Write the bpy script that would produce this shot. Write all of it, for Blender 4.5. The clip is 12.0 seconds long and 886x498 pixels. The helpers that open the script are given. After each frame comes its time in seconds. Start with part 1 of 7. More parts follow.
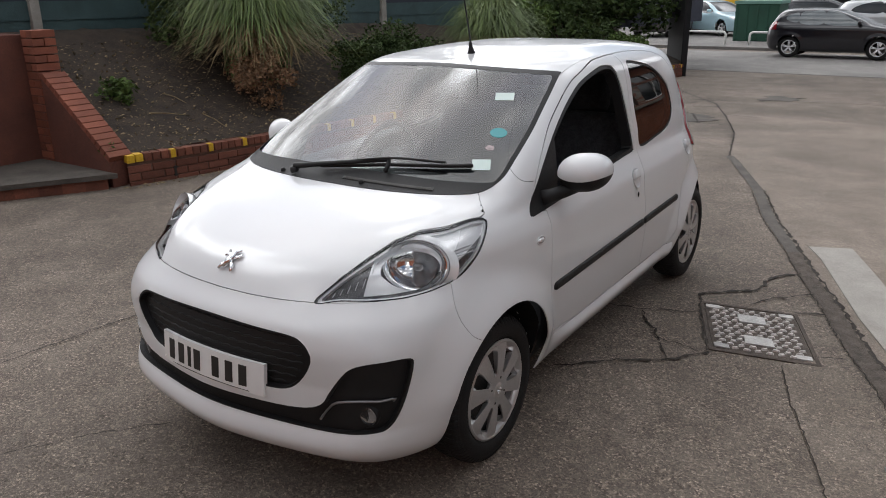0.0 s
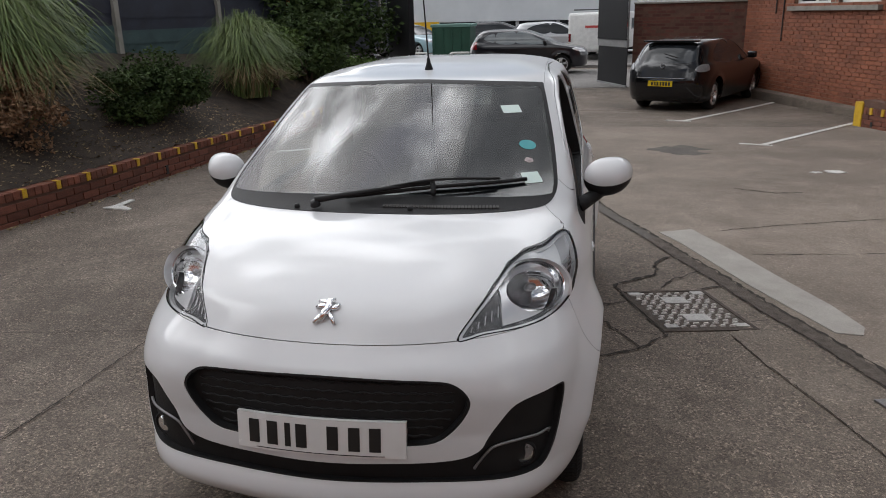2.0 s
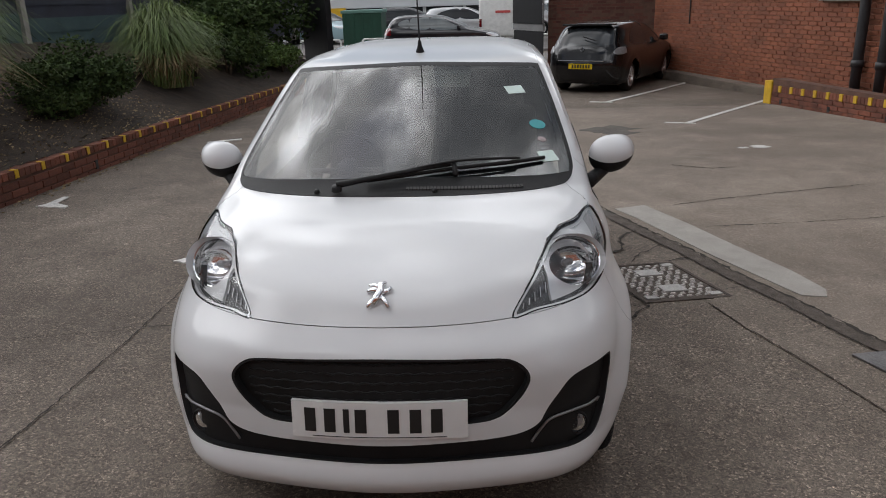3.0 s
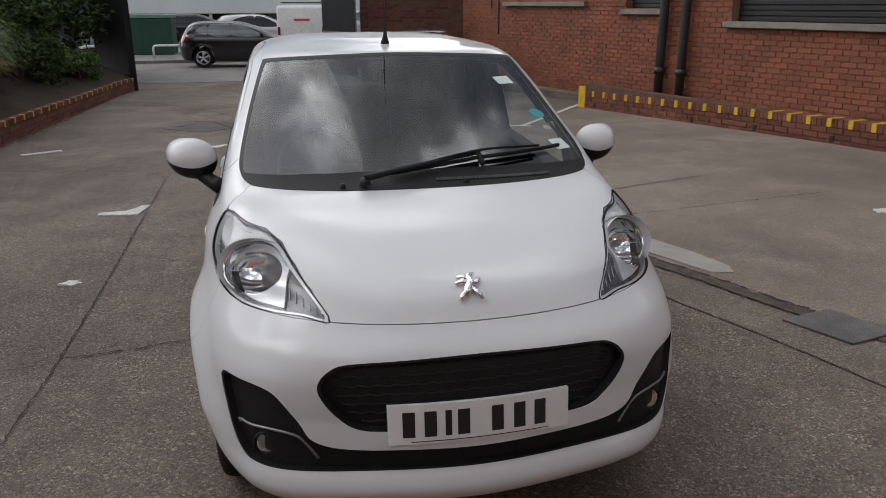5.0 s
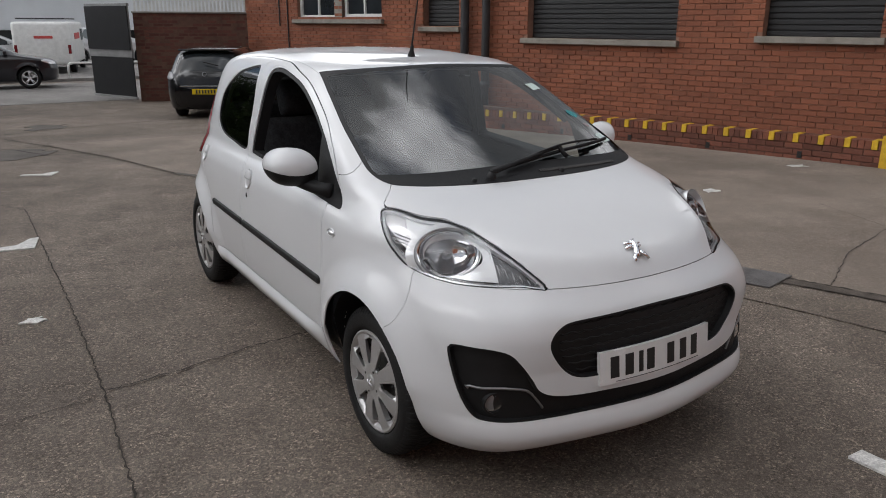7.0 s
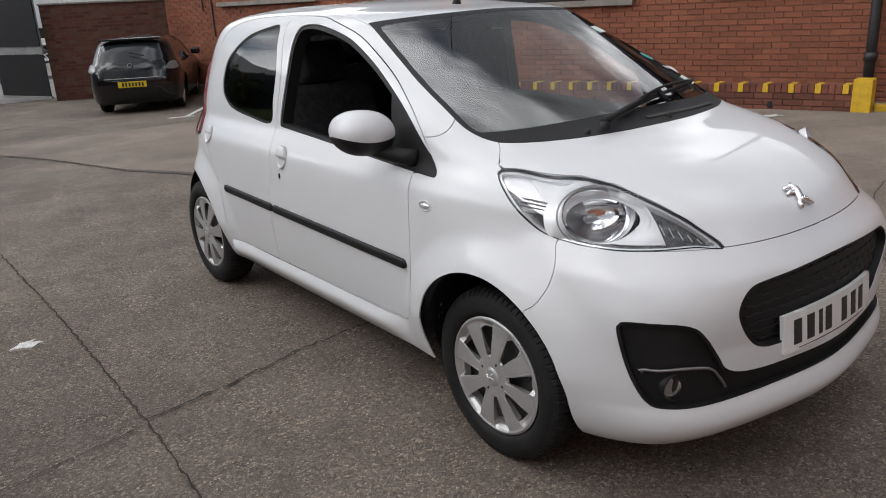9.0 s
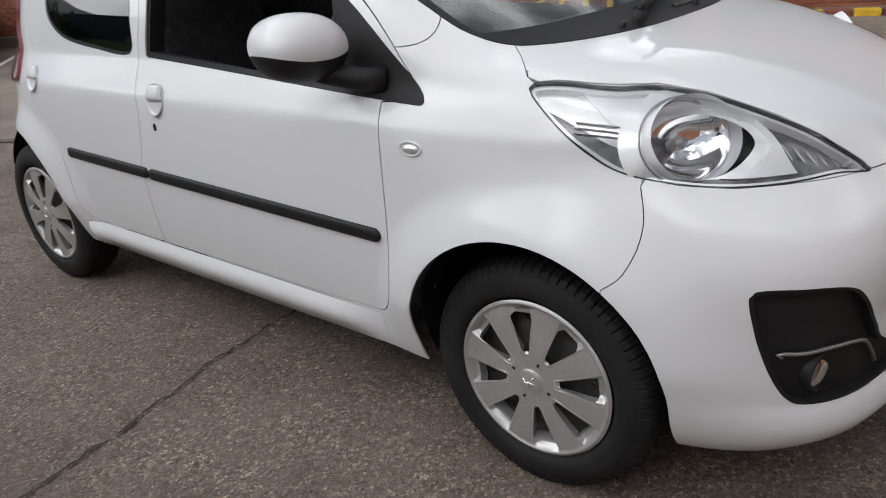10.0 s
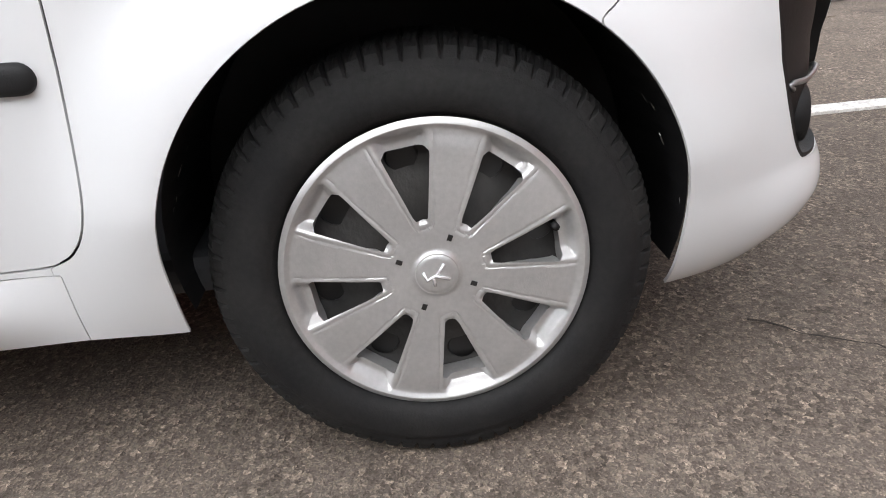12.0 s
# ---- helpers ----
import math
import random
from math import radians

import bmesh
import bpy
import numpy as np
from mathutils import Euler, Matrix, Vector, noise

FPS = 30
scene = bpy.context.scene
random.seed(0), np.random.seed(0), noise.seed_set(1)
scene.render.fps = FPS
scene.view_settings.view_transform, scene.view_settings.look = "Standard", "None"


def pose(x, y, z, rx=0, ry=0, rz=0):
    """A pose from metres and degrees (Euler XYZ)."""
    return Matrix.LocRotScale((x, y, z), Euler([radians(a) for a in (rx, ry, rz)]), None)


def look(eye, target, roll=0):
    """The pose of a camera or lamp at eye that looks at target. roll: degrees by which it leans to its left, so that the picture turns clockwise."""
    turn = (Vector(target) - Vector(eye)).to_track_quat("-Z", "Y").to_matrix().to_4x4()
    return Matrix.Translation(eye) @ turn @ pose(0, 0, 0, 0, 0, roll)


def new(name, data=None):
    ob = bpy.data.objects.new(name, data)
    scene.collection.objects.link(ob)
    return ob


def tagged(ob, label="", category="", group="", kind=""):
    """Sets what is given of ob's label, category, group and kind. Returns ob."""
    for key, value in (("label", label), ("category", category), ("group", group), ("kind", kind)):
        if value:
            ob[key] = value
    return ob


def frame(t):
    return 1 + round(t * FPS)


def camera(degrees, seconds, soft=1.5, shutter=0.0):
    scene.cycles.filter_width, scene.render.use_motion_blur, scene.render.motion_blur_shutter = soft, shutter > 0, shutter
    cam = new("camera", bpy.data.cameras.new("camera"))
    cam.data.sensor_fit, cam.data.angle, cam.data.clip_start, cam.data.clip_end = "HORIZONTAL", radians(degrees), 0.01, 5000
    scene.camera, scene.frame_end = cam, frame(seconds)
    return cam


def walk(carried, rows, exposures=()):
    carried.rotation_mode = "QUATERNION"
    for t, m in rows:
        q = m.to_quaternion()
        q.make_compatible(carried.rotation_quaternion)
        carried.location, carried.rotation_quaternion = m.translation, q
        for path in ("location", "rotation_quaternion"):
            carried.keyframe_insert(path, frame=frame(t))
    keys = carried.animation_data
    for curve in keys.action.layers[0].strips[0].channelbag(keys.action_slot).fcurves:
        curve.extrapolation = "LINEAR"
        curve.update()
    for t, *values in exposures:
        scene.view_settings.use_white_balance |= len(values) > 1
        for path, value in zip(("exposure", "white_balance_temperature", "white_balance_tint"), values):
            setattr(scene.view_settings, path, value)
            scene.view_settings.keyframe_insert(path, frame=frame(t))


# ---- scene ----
cam = camera(60.6, 12.0, soft=0.9, shutter=0.1)
PATH = [
    (0, (2.026, -2.198, 1.709), (0.957, -0.635, 1.065), -0.7),
    (0.5, (1.713, -2.214, 1.69), (0.812, -0.544, 1.057), -1.0),
    (1, (1.441, -2.373, 1.669), (0.738, -0.605, 1.052), -0.7),
    (1.5, (1.128, -2.48, 1.678), (0.547, -0.668, 1.061), -1.1),
    (2, (0.757, -2.56, 1.673), (0.386, -0.687, 1.079), -1.4),
    (2.5, (0.504, -2.652, 1.669), (0.287, -0.763, 1.049), -1.6),
    (4.5, (-0.173, -2.507, 1.616), (-0.007, -0.621, 0.973), -0.8),
    (5, (-0.503, -2.5, 1.588), (-0.097, -0.64, 0.974), -0.1),
    (5.5, (-0.828, -2.492, 1.619), (-0.22, -0.691, 0.996), -0.4),
    (6, (-1.239, -2.377, 1.618), (-0.386, -0.674, 1.006), 0.5),
    (6.5, (-1.617, -2.347, 1.594), (-0.673, -0.682, 1.014), 0.6),
    (8.5, (-2.243, -2.021, 1.566), (-1.076, -0.512, 0.966), -1.2),
    (9, (-2.204, -1.64, 1.433), (-1.042, -0.135, 0.813), -2.9),
    (9.5, (-2.095, -1.252, 1.326), (-0.795, 0.096, 0.623), -4.1),
    (10, (-1.994, -0.814, 1.254), (-0.592, 0.377, 0.469), -4.8),
    (10.5, (-1.902, -0.401, 1.145), (-0.18, 0.172, 0.305), -2.3),
    (11, (-1.708, -0.148, 1.001), (0.064, 0.121, 0.115), -5.8),
    (11.5, (-1.638, -0.011, 0.84), (0.171, -0.004, -0.011), -4.9),
    (12, (-1.629, 0.037, 0.694), (0.203, -0.063, -0.104), -4.7),
]
walk(cam, [(t, look(eye, target, roll)) for t, eye, target, roll in PATH],
     exposures=[(0, -.04), (1.5, -.26), (2.5, -.36), (4.5, -.52), (5.5, -.52), (6.5, -.48), (8.5, -.24), (9.5, -.16), (10.5, -.18), (11, -.06), (11.5, .2), (12, .72)])

# ---- light
SUN_EL, SUN_AZ = 50.0, 302.0      # degrees; azimuth clockwise from +y
world = bpy.data.worlds.new("sky")
scene.world = world
world.use_nodes = True
wn, wl = world.node_tree.nodes, world.node_tree.links
wn.clear()
w_out, w_bg = wn.new("ShaderNodeOutputWorld"), wn.new("ShaderNodeBackground")
w_sky, w_tc, w_map = wn.new("ShaderNodeTexSky"), wn.new("ShaderNodeTexCoord"), wn.new("ShaderNodeMapping")
w_sky.sky_type, w_sky.sun_disc = "NISHITA", False
w_sky.sun_elevation, w_sky.sun_rotation = radians(SUN_EL), radians(SUN_AZ)
w_map.inputs["Scale"].default_value = (1.0, 1.0, 1.5)
w_map.inputs["Location"].default_value = (3.35, 1.55, 0.62)
w_map.inputs["Rotation"].default_value = (0, 0, radians(11))
w_no, w_ramp, w_no2, w_ramp2 = wn.new("ShaderNodeTexNoise"), wn.new("ShaderNodeValToRGB"), wn.new("ShaderNodeTexNoise"), wn.new("ShaderNodeValToRGB")
w_no.inputs["Scale"].default_value, w_no.inputs["Detail"].default_value, w_no.inputs["Roughness"].default_value = 1.9, 8, 0.55
w_no.inputs["Distortion"].default_value = 0.35
w_ramp.color_ramp.elements[0].position, w_ramp.color_ramp.elements[1].position = 0.36, 0.50
w_no2.inputs["Scale"].default_value, w_no2.inputs["Detail"].default_value = 2.6, 8
w_ramp2.color_ramp.elements[0].position, w_ramp2.color_ramp.elements[1].position = 0.40, 0.62
w_ramp2.color_ramp.elements[0].color, w_ramp2.color_ramp.elements[1].color = (5.4, 5.6, 6.0, 1), (40.0, 40.5, 42.0, 1)
w_mid = w_ramp2.color_ramp.elements.new(0.50)
w_mid.color = (9.2, 9.35, 9.7, 1)
w_mix = wn.new("ShaderNodeMixRGB")
wl.new(w_tc.outputs["Generated"], w_map.inputs["Vector"])
wl.new(w_map.outputs["Vector"], w_no.inputs["Vector"])
wl.new(w_map.outputs["Vector"], w_no2.inputs["Vector"])
wl.new(w_no.outputs["Fac"], w_ramp.inputs["Fac"])
wl.new(w_no2.outputs["Fac"], w_ramp2.inputs["Fac"])
wl.new(w_ramp.outputs["Color"], w_mix.inputs["Fac"])
wl.new(w_sky.outputs["Color"], w_mix.inputs["Color1"])
wl.new(w_ramp2.outputs["Color"], w_mix.inputs["Color2"])
# under broken cloud the sky is about as bright at the horizon as overhead
w_sep, w_rise, w_mul = wn.new("ShaderNodeSeparateXYZ"), wn.new("ShaderNodeMapRange"), wn.new("ShaderNodeMixRGB")
w_rise.inputs["To Min"].default_value, w_rise.inputs["To Max"].default_value = 1.40, 1.35
w_mul.blend_type, w_mul.inputs["Fac"].default_value = "MULTIPLY", 1.0
wl.new(w_tc.outputs["Generated"], w_sep.inputs["Vector"])
wl.new(w_sep.outputs["Z"], w_rise.inputs["Value"])
wl.new(w_mix.outputs["Color"], w_mul.inputs["Color1"])
# thin cloud glows round the sun
w_dot, w_pos, w_pow, w_amt, w_sum = wn.new("ShaderNodeVectorMath"), wn.new("ShaderNodeMath"), wn.new("ShaderNodeMath"), wn.new("ShaderNodeMath"), wn.new("ShaderNodeMath")
w_dot.operation, w_pos.operation, w_pow.operation, w_amt.operation, w_sum.operation = "DOT_PRODUCT", "MAXIMUM", "POWER", "MULTIPLY", "ADD"
_e, _a = radians(SUN_EL), radians(SUN_AZ)
w_dot.inputs[1].default_value = (math.sin(_a) * math.cos(_e), math.cos(_a) * math.cos(_e), math.sin(_e))
w_pow.inputs[1].default_value, w_amt.inputs[1].default_value = 5.0, 2.1
wl.new(w_tc.outputs["Generated"], w_dot.inputs[0])
wl.new(w_dot.outputs["Value"], w_pos.inputs[0])
w_pos.inputs[1].default_value = 0.0
wl.new(w_pos.outputs["Value"], w_pow.inputs[0])
wl.new(w_pow.outputs["Value"], w_amt.inputs[0])
wl.new(w_amt.outputs["Value"], w_sum.inputs[0])
wl.new(w_rise.outputs["Result"], w_sum.inputs[1])
wl.new(w_sum.outputs["Value"], w_mul.inputs["Color2"])
wl.new(w_mul.outputs["Color"], w_bg.inputs["Color"])
wl.new(w_bg.outputs["Background"], w_out.inputs["Surface"])
w_bg.inputs["Strength"].default_value = 0.056
sun = new("sun", bpy.data.lights.new("sun", "SUN"))
sun.data.energy, sun.data.angle, sun.data.color = 0.5, radians(64.0), (1.0, 0.96, 0.91)
_az = radians(SUN_AZ)
sun.matrix_world = look((math.sin(_az) * 30, math.cos(_az) * 30, 30 * math.tan(radians(SUN_EL))), (0, 0, 0))

# ---- materials


def shader(name):
    m = bpy.data.materials.new(name)
    m.use_nodes = True
    n, l = m.node_tree.nodes, m.node_tree.links
    return m, n, l, n["Principled BSDF"]


def surface(name, dark, light, scale=4.0, rough=0.8, bump=0.0, bump_scale=60.0, metal=0.0, coat=0.0, grain=0.0, grain_scale=120.0,
            random_by="", spread=0.0, rough_var=0.08, gloss=0.5):
    """A node material: two colours mixed by coarse noise, a fine grain, roughness that varies and a fine relief."""
    m, n, l, b = shader(name)
    tc = n.new("ShaderNodeTexCoord")
    big, mix = n.new("ShaderNodeTexNoise"), n.new("ShaderNodeMixRGB")
    big.inputs["Scale"].default_value, big.inputs["Detail"].default_value, big.inputs["Roughness"].default_value = scale, 6, 0.6
    l.new(tc.outputs["Object"], big.inputs["Vector"])
    ramp = n.new("ShaderNodeValToRGB")
    ramp.color_ramp.elements[0].position, ramp.color_ramp.elements[1].position = 0.32, 0.68
    l.new(big.outputs["Fac"], ramp.inputs["Fac"])
    mix.inputs["Color1"].default_value, mix.inputs["Color2"].default_value = (*dark, 1), (*light, 1)
    l.new(ramp.outputs["Color"], mix.inputs["Fac"])
    col = mix.outputs["Color"]
    if grain:
        g, gm, gr = n.new("ShaderNodeTexNoise"), n.new("ShaderNodeMixRGB"), n.new("ShaderNodeMapRange")
        g.inputs["Scale"].default_value, g.inputs["Detail"].default_value = grain_scale, 3
        l.new(tc.outputs["Object"], g.inputs["Vector"])
        gr.inputs["From Min"].default_value, gr.inputs["From Max"].default_value = 0.3, 0.7
        gr.inputs["To Min"].default_value, gr.inputs["To Max"].default_value = 1 - grain, 1 + grain
        l.new(g.outputs["Fac"], gr.inputs["Value"])
        gm.blend_type, gm.inputs["Fac"].default_value = "MULTIPLY", 1.0
        l.new(col, gm.inputs["Color1"])
        l.new(gr.outputs["Result"], gm.inputs["Color2"])
        col = gm.outputs["Color"]
    if random_by:
        src = n.new("ShaderNodeObjectInfo").outputs["Random"] if random_by == "object" else n.new("ShaderNodeNewGeometry").outputs["Random Per Island"]
        rr, rm = n.new("ShaderNodeMapRange"), n.new("ShaderNodeMixRGB")
        rr.inputs["To Min"].default_value, rr.inputs["To Max"].default_value = 1 - spread, 1 + spread * 0.7
        l.new(src, rr.inputs["Value"])
        rm.blend_type, rm.inputs["Fac"].default_value = "MULTIPLY", 1.0
        l.new(col, rm.inputs["Color1"])
        l.new(rr.outputs["Result"], rm.inputs["Color2"])
        col = rm.outputs["Color"]
    l.new(col, b.inputs["Base Color"])
    ro = n.new("ShaderNodeMapRange")
    ro.inputs["To Min"].default_value, ro.inputs["To Max"].default_value = max(rough - rough_var, 0.02), min(rough + rough_var, 1.0)
    l.new(big.outputs["Fac"], ro.inputs["Value"])
    l.new(ro.outputs["Result"], b.inputs["Roughness"])
    b.inputs["Metallic"].default_value, b.inputs["Coat Weight"].default_value, b.inputs["Coat Roughness"].default_value = metal, coat, 0.03
    b.inputs["Specular IOR Level"].default_value = gloss
    if bump:
        fine, bp = n.new("ShaderNodeTexNoise"), n.new("ShaderNodeBump")
        fine.inputs["Scale"].default_value, fine.inputs["Detail"].default_value = bump_scale, 5
        l.new(tc.outputs["Object"], fine.inputs["Vector"])
        bp.inputs["Strength"].default_value, bp.inputs["Distance"].default_value = bump, 0.01
        l.new(fine.outputs["Fac"], bp.inputs["Height"])
        l.new(bp.outputs["Normal"], b.inputs["Normal"])
    return m


def pane_glass(name, tint, ior=1.6, rough=0.0):
    """Thin glass: clear with a tint, and a mirror image that grows at glancing angles."""
    m = bpy.data.materials.new(name)
    m.use_nodes = True
    n, l = m.node_tree.nodes, m.node_tree.links
    n.clear()
    out, mix, tr, gl, fr = (n.new("ShaderNode" + k) for k in ("OutputMaterial", "MixShader", "BsdfTransparent", "BsdfGlossy", "Fresnel"))
    tr.inputs["Color"].default_value = (*tint, 1)
    gl.inputs["Roughness"].default_value = rough
    fr.inputs["IOR"].default_value = ior
    l.new(fr.outputs["Fac"], mix.inputs["Fac"])
    l.new(tr.outputs["BSDF"], mix.inputs[1])
    l.new(gl.outputs["BSDF"], mix.inputs[2])
    l.new(mix.outputs["Shader"], out.inputs["Surface"])
    return m


def speckled_ground(name, dark, light, stain, speck=1.0):
    """Worn concrete: broad stains, mottling, worn-out stones of the aggregate in two sizes, and a rough relief."""
    m, n, l, b = shader(name)
    tc = n.new("ShaderNodeTexCoord")

    def noise_of(scale, detail, lo, hi, rough=0.6):
        t, r = n.new("ShaderNodeTexNoise"), n.new("ShaderNodeValToRGB")
        t.inputs["Scale"].default_value, t.inputs["Detail"].default_value, t.inputs["Roughness"].default_value = scale, detail, rough
        l.new(tc.outputs["Object"], t.inputs["Vector"])
        r.color_ramp.elements[0].position, r.color_ramp.elements[1].position = lo, hi
        l.new(t.outputs["Fac"], r.inputs["Fac"])
        return r.outputs["Color"], t.outputs["Fac"]

    def blend(kind, fac, one, two):
        x = n.new("ShaderNodeMixRGB")
        x.blend_type = kind
        for key, v in (("Fac", fac), ("Color1", one), ("Color2", two)):
            if isinstance(v, (float, int)):
                x.inputs[key].default_value = v
            elif isinstance(v, tuple):
                x.inputs[key].default_value = (*v, 1)
            else:
                l.new(v, x.inputs[key])
        return x.outputs["Color"]

    def stones(scale, shades):
        """Cells of random shade, like cut stones in the surface."""
        vo, sep, r = n.new("ShaderNodeTexVoronoi"), n.new("ShaderNodeSeparateColor"), n.new("ShaderNodeValToRGB")
        vo.inputs["Scale"].default_value, vo.inputs["Randomness"].default_value = scale, 1.0
        warp = blend("ADD", 0.012, tc.outputs["Object"], ragged)
        l.new(warp, vo.inputs["Vector"])
        l.new(vo.outputs["Color"], sep.inputs["Color"])
        l.new(sep.outputs["Red"], r.inputs["Fac"])
        while len(r.color_ramp.elements) < len(shades):
            r.color_ramp.elements.new(0.5)
        for e, (pos, c) in zip(r.color_ramp.elements, shades):
            e.position, e.color = pos, (*c, 1)
        return r.outputs["Color"], vo.outputs["Distance"]
    rg = n.new("ShaderNodeTexNoise")
    rg.inputs["Scale"].default_value, rg.inputs["Detail"].default_value = 130, 3
    l.new(tc.outputs["Object"], rg.inputs["Vector"])
    ragged = rg.outputs["Color"]
    broad, _ = noise_of(0.42, 8, 0.38, 0.62, 0.62)
    mid, _ = noise_of(2.2, 9, 0.32, 0.68, 0.7)
    worn, _ = noise_of(7.0, 5, 0.35, 0.62, 0.6)
    fine, fine_raw = noise_of(260, 4, 0.30, 0.70, 0.7)
    col = blend("MIX", mid, dark, light)
    col = blend("MIX", blend("MULTIPLY", 1.0, broad, (0.85, 0.85, 0.85)), col, stain)
    dust, _ = noise_of(0.9, 8, 0.52, 0.74, 0.66)
    col = blend("MIX", blend("MULTIPLY", 1.0, dust, (0.6, 0.6, 0.6)), col, tuple(1.25 * c for c in light))
    big, big_d = stones(120, ((0.0, (0.42, 0.41, 0.40)), (0.35, (0.82, 0.81, 0.80)), (0.74, (1.08, 1.07, 1.05)), (0.88, (1.50, 1.48, 1.44)), (1.0, (2.4, 2.35, 2.26))))
    small, _ = stones(330, ((0.0, (0.50, 0.49, 0.48)), (0.5, (0.90, 0.89, 0.88)), (0.85, (1.18, 1.17, 1.15)), (1.0, (2.2, 2.17, 2.1))))
    bare = n.new("ShaderNodeMapRange")
    l.new(worn, bare.inputs["Value"])
    bare.inputs["To Min"].default_value, bare.inputs["To Max"].default_value = 0.40 * speck, 0.95 * speck
    col = blend("MIX", bare.outputs["Result"], col, blend("MULTIPLY", 1.0, col, big))
    col = blend("MIX", 0.70 * speck, col, blend("MULTIPLY", 1.0, col, small))
    grit = n.new("ShaderNodeMapRange")
    l.new(fine, grit.inputs["Value"])
    grit.inputs["To Min"].default_value, grit.inputs["To Max"].default_value = 0.70, 1.26
    col = blend("MULTIPLY", 1.0, col, grit.outputs["Result"])
    l.new(col, b.inputs["Base Color"])
    b.inputs["Roughness"].default_value = 0.78
    b.inputs["Specular IOR Level"].default_value = 0.3
    high = n.new("ShaderNodeMath")
    high.operation = "ADD"
    l.new(fine_raw, high.inputs[0])
    l.new(big_d, high.inputs[1])
    bp = n.new("ShaderNodeBump")
    bp.inputs["Strength"].default_value, bp.inputs["Distance"].default_value = 0.6, 0.006
    l.new(high.outputs["Value"], bp.inputs["Height"])
    l.new(bp.outputs["Normal"], b.inputs["Normal"])
    return m


CONCRETE = speckled_ground("worn_concrete", (0.142, 0.116, 0.095), (0.236, 0.199, 0.167), (0.105, 0.086, 0.071))
SMOOTH_CONCRETE = speckled_ground("smooth_concrete", (0.204, 0.167, 0.136), (0.278, 0.235, 0.196), (0.148, 0.121, 0.099), speck=0.45)
STRIP_CONCRETE = speckled_ground("strip_concrete", (0.157, 0.129, 0.105), (0.249, 0.211, 0.176), (0.116, 0.095, 0.077), speck=0.75)
ASPHALT = speckled_ground("grey_asphalt", (0.190, 0.179, 0.170), (0.246, 0.235, 0.224), (0.157, 0.148, 0.142), speck=0.5)
PALE_CONCRETE = surface("pale_concrete", (0.255, 0.235, 0.21), (0.335, 0.315, 0.285), 5, 0.85, 0.3, 120, grain=0.15)
STAINED = surface("stained_concrete", (0.050, 0.043, 0.036), (0.115, 0.10, 0.086), 3, 0.85, 0.4, 90, grain=0.3)
CRACK = surface("dirt_in_joint", (0.014, 0.011, 0.009), (0.048, 0.038, 0.029), 60, 0.95, 0.5, 200)
GULLY_DIRT = surface("gully_dirt", (0.052, 0.041, 0.033), (0.112, 0.092, 0.075), 14, 0.95, 0.8, 150, grain=0.4)
LINE_PAINT = surface("worn_white_line_paint", (0.42, 0.41, 0.39), (0.66, 0.65, 0.62), 25, 0.7, 0.3, 150, grain=0.25)
BRICK = surface("red_brick", (0.190, 0.062, 0.032), (0.285, 0.098, 0.050), 1.6, 0.85, 0.5, 90, grain=0.22, grain_scale=160, random_by="object", spread=0.20)
BRICK_FAR = surface("red_brick_joined", (0.190, 0.062, 0.032), (0.285, 0.098, 0.050), 1.6, 0.85, 0.5, 90, grain=0.22, grain_scale=160, random_by="island", spread=0.20)
DULL_BRICK = surface("dull_red_brick", (0.165, 0.052, 0.031), (0.265, 0.086, 0.049), 1.6, 0.88, 0.5, 90, grain=0.22, grain_scale=160, random_by="object", spread=0.3)
OLD_BRICK = surface("dirty_old_brick", (0.105, 0.040, 0.027), (0.225, 0.077, 0.045), 3, 0.9, 0.6, 80, grain=0.3, random_by="object", spread=0.3)
OLD_BRICK_FAR = surface("dirty_old_brick_joined", (0.105, 0.040, 0.027), (0.225, 0.077, 0.045), 3, 0.9, 0.6, 80, grain=0.3, random_by="island", spread=0.3)
MORTAR = surface("lime_mortar", (0.195, 0.100, 0.066), (0.29, 0.16, 0.11), 6, 0.95, 0.4, 150, grain=0.2)
# dark maroon tone takes in the shade on yard, wing and stair walls
MAROON_BRICK = surface("maroon_brick", (0.085, 0.031, 0.022), (0.145, 0.051, 0.034), 3, 0.9, 0.6, 80, grain=0.3, random_by="object", spread=0.25)
MAROON_BRICK_FAR = surface("maroon_brick_joined", (0.085, 0.031, 0.022), (0.145, 0.051, 0.034), 3, 0.9, 0.6, 80, grain=0.3, random_by="island", spread=0.25)
MORTAR_DARK = surface("dark_red_mortar", (0.085, 0.043, 0.031), (0.140, 0.074, 0.052), 6, 0.95, 0.4, 150, grain=0.2)
YELLOW_PAINT = surface("worn_yellow_paint", (0.50, 0.30, 0.012), (0.66, 0.42, 0.02), 14, 0.55, 0.3, 120, grain=0.15)
SOIL = surface("dark_soil", (0.018, 0.012, 0.008), (0.052, 0.036, 0.024), 7, 0.97, 1.0, 60, grain=0.5, grain_scale=70)
LEAF_DARK = surface("dark_leaf", (0.026, 0.046, 0.014), (0.066, 0.100, 0.030), 3, 0.85, random_by="island", spread=0.5, gloss=0.25)
LEAF_MID = surface("fresh_leaf", (0.05, 0.085, 0.02), (0.10, 0.15, 0.04), 3, 0.85, random_by="island", spread=0.5, gloss=0.25)
BLADE = surface("grass_blade", (0.085, 0.140, 0.032), (0.190, 0.250, 0.080), 2, 0.55, random_by="island", spread=0.5)
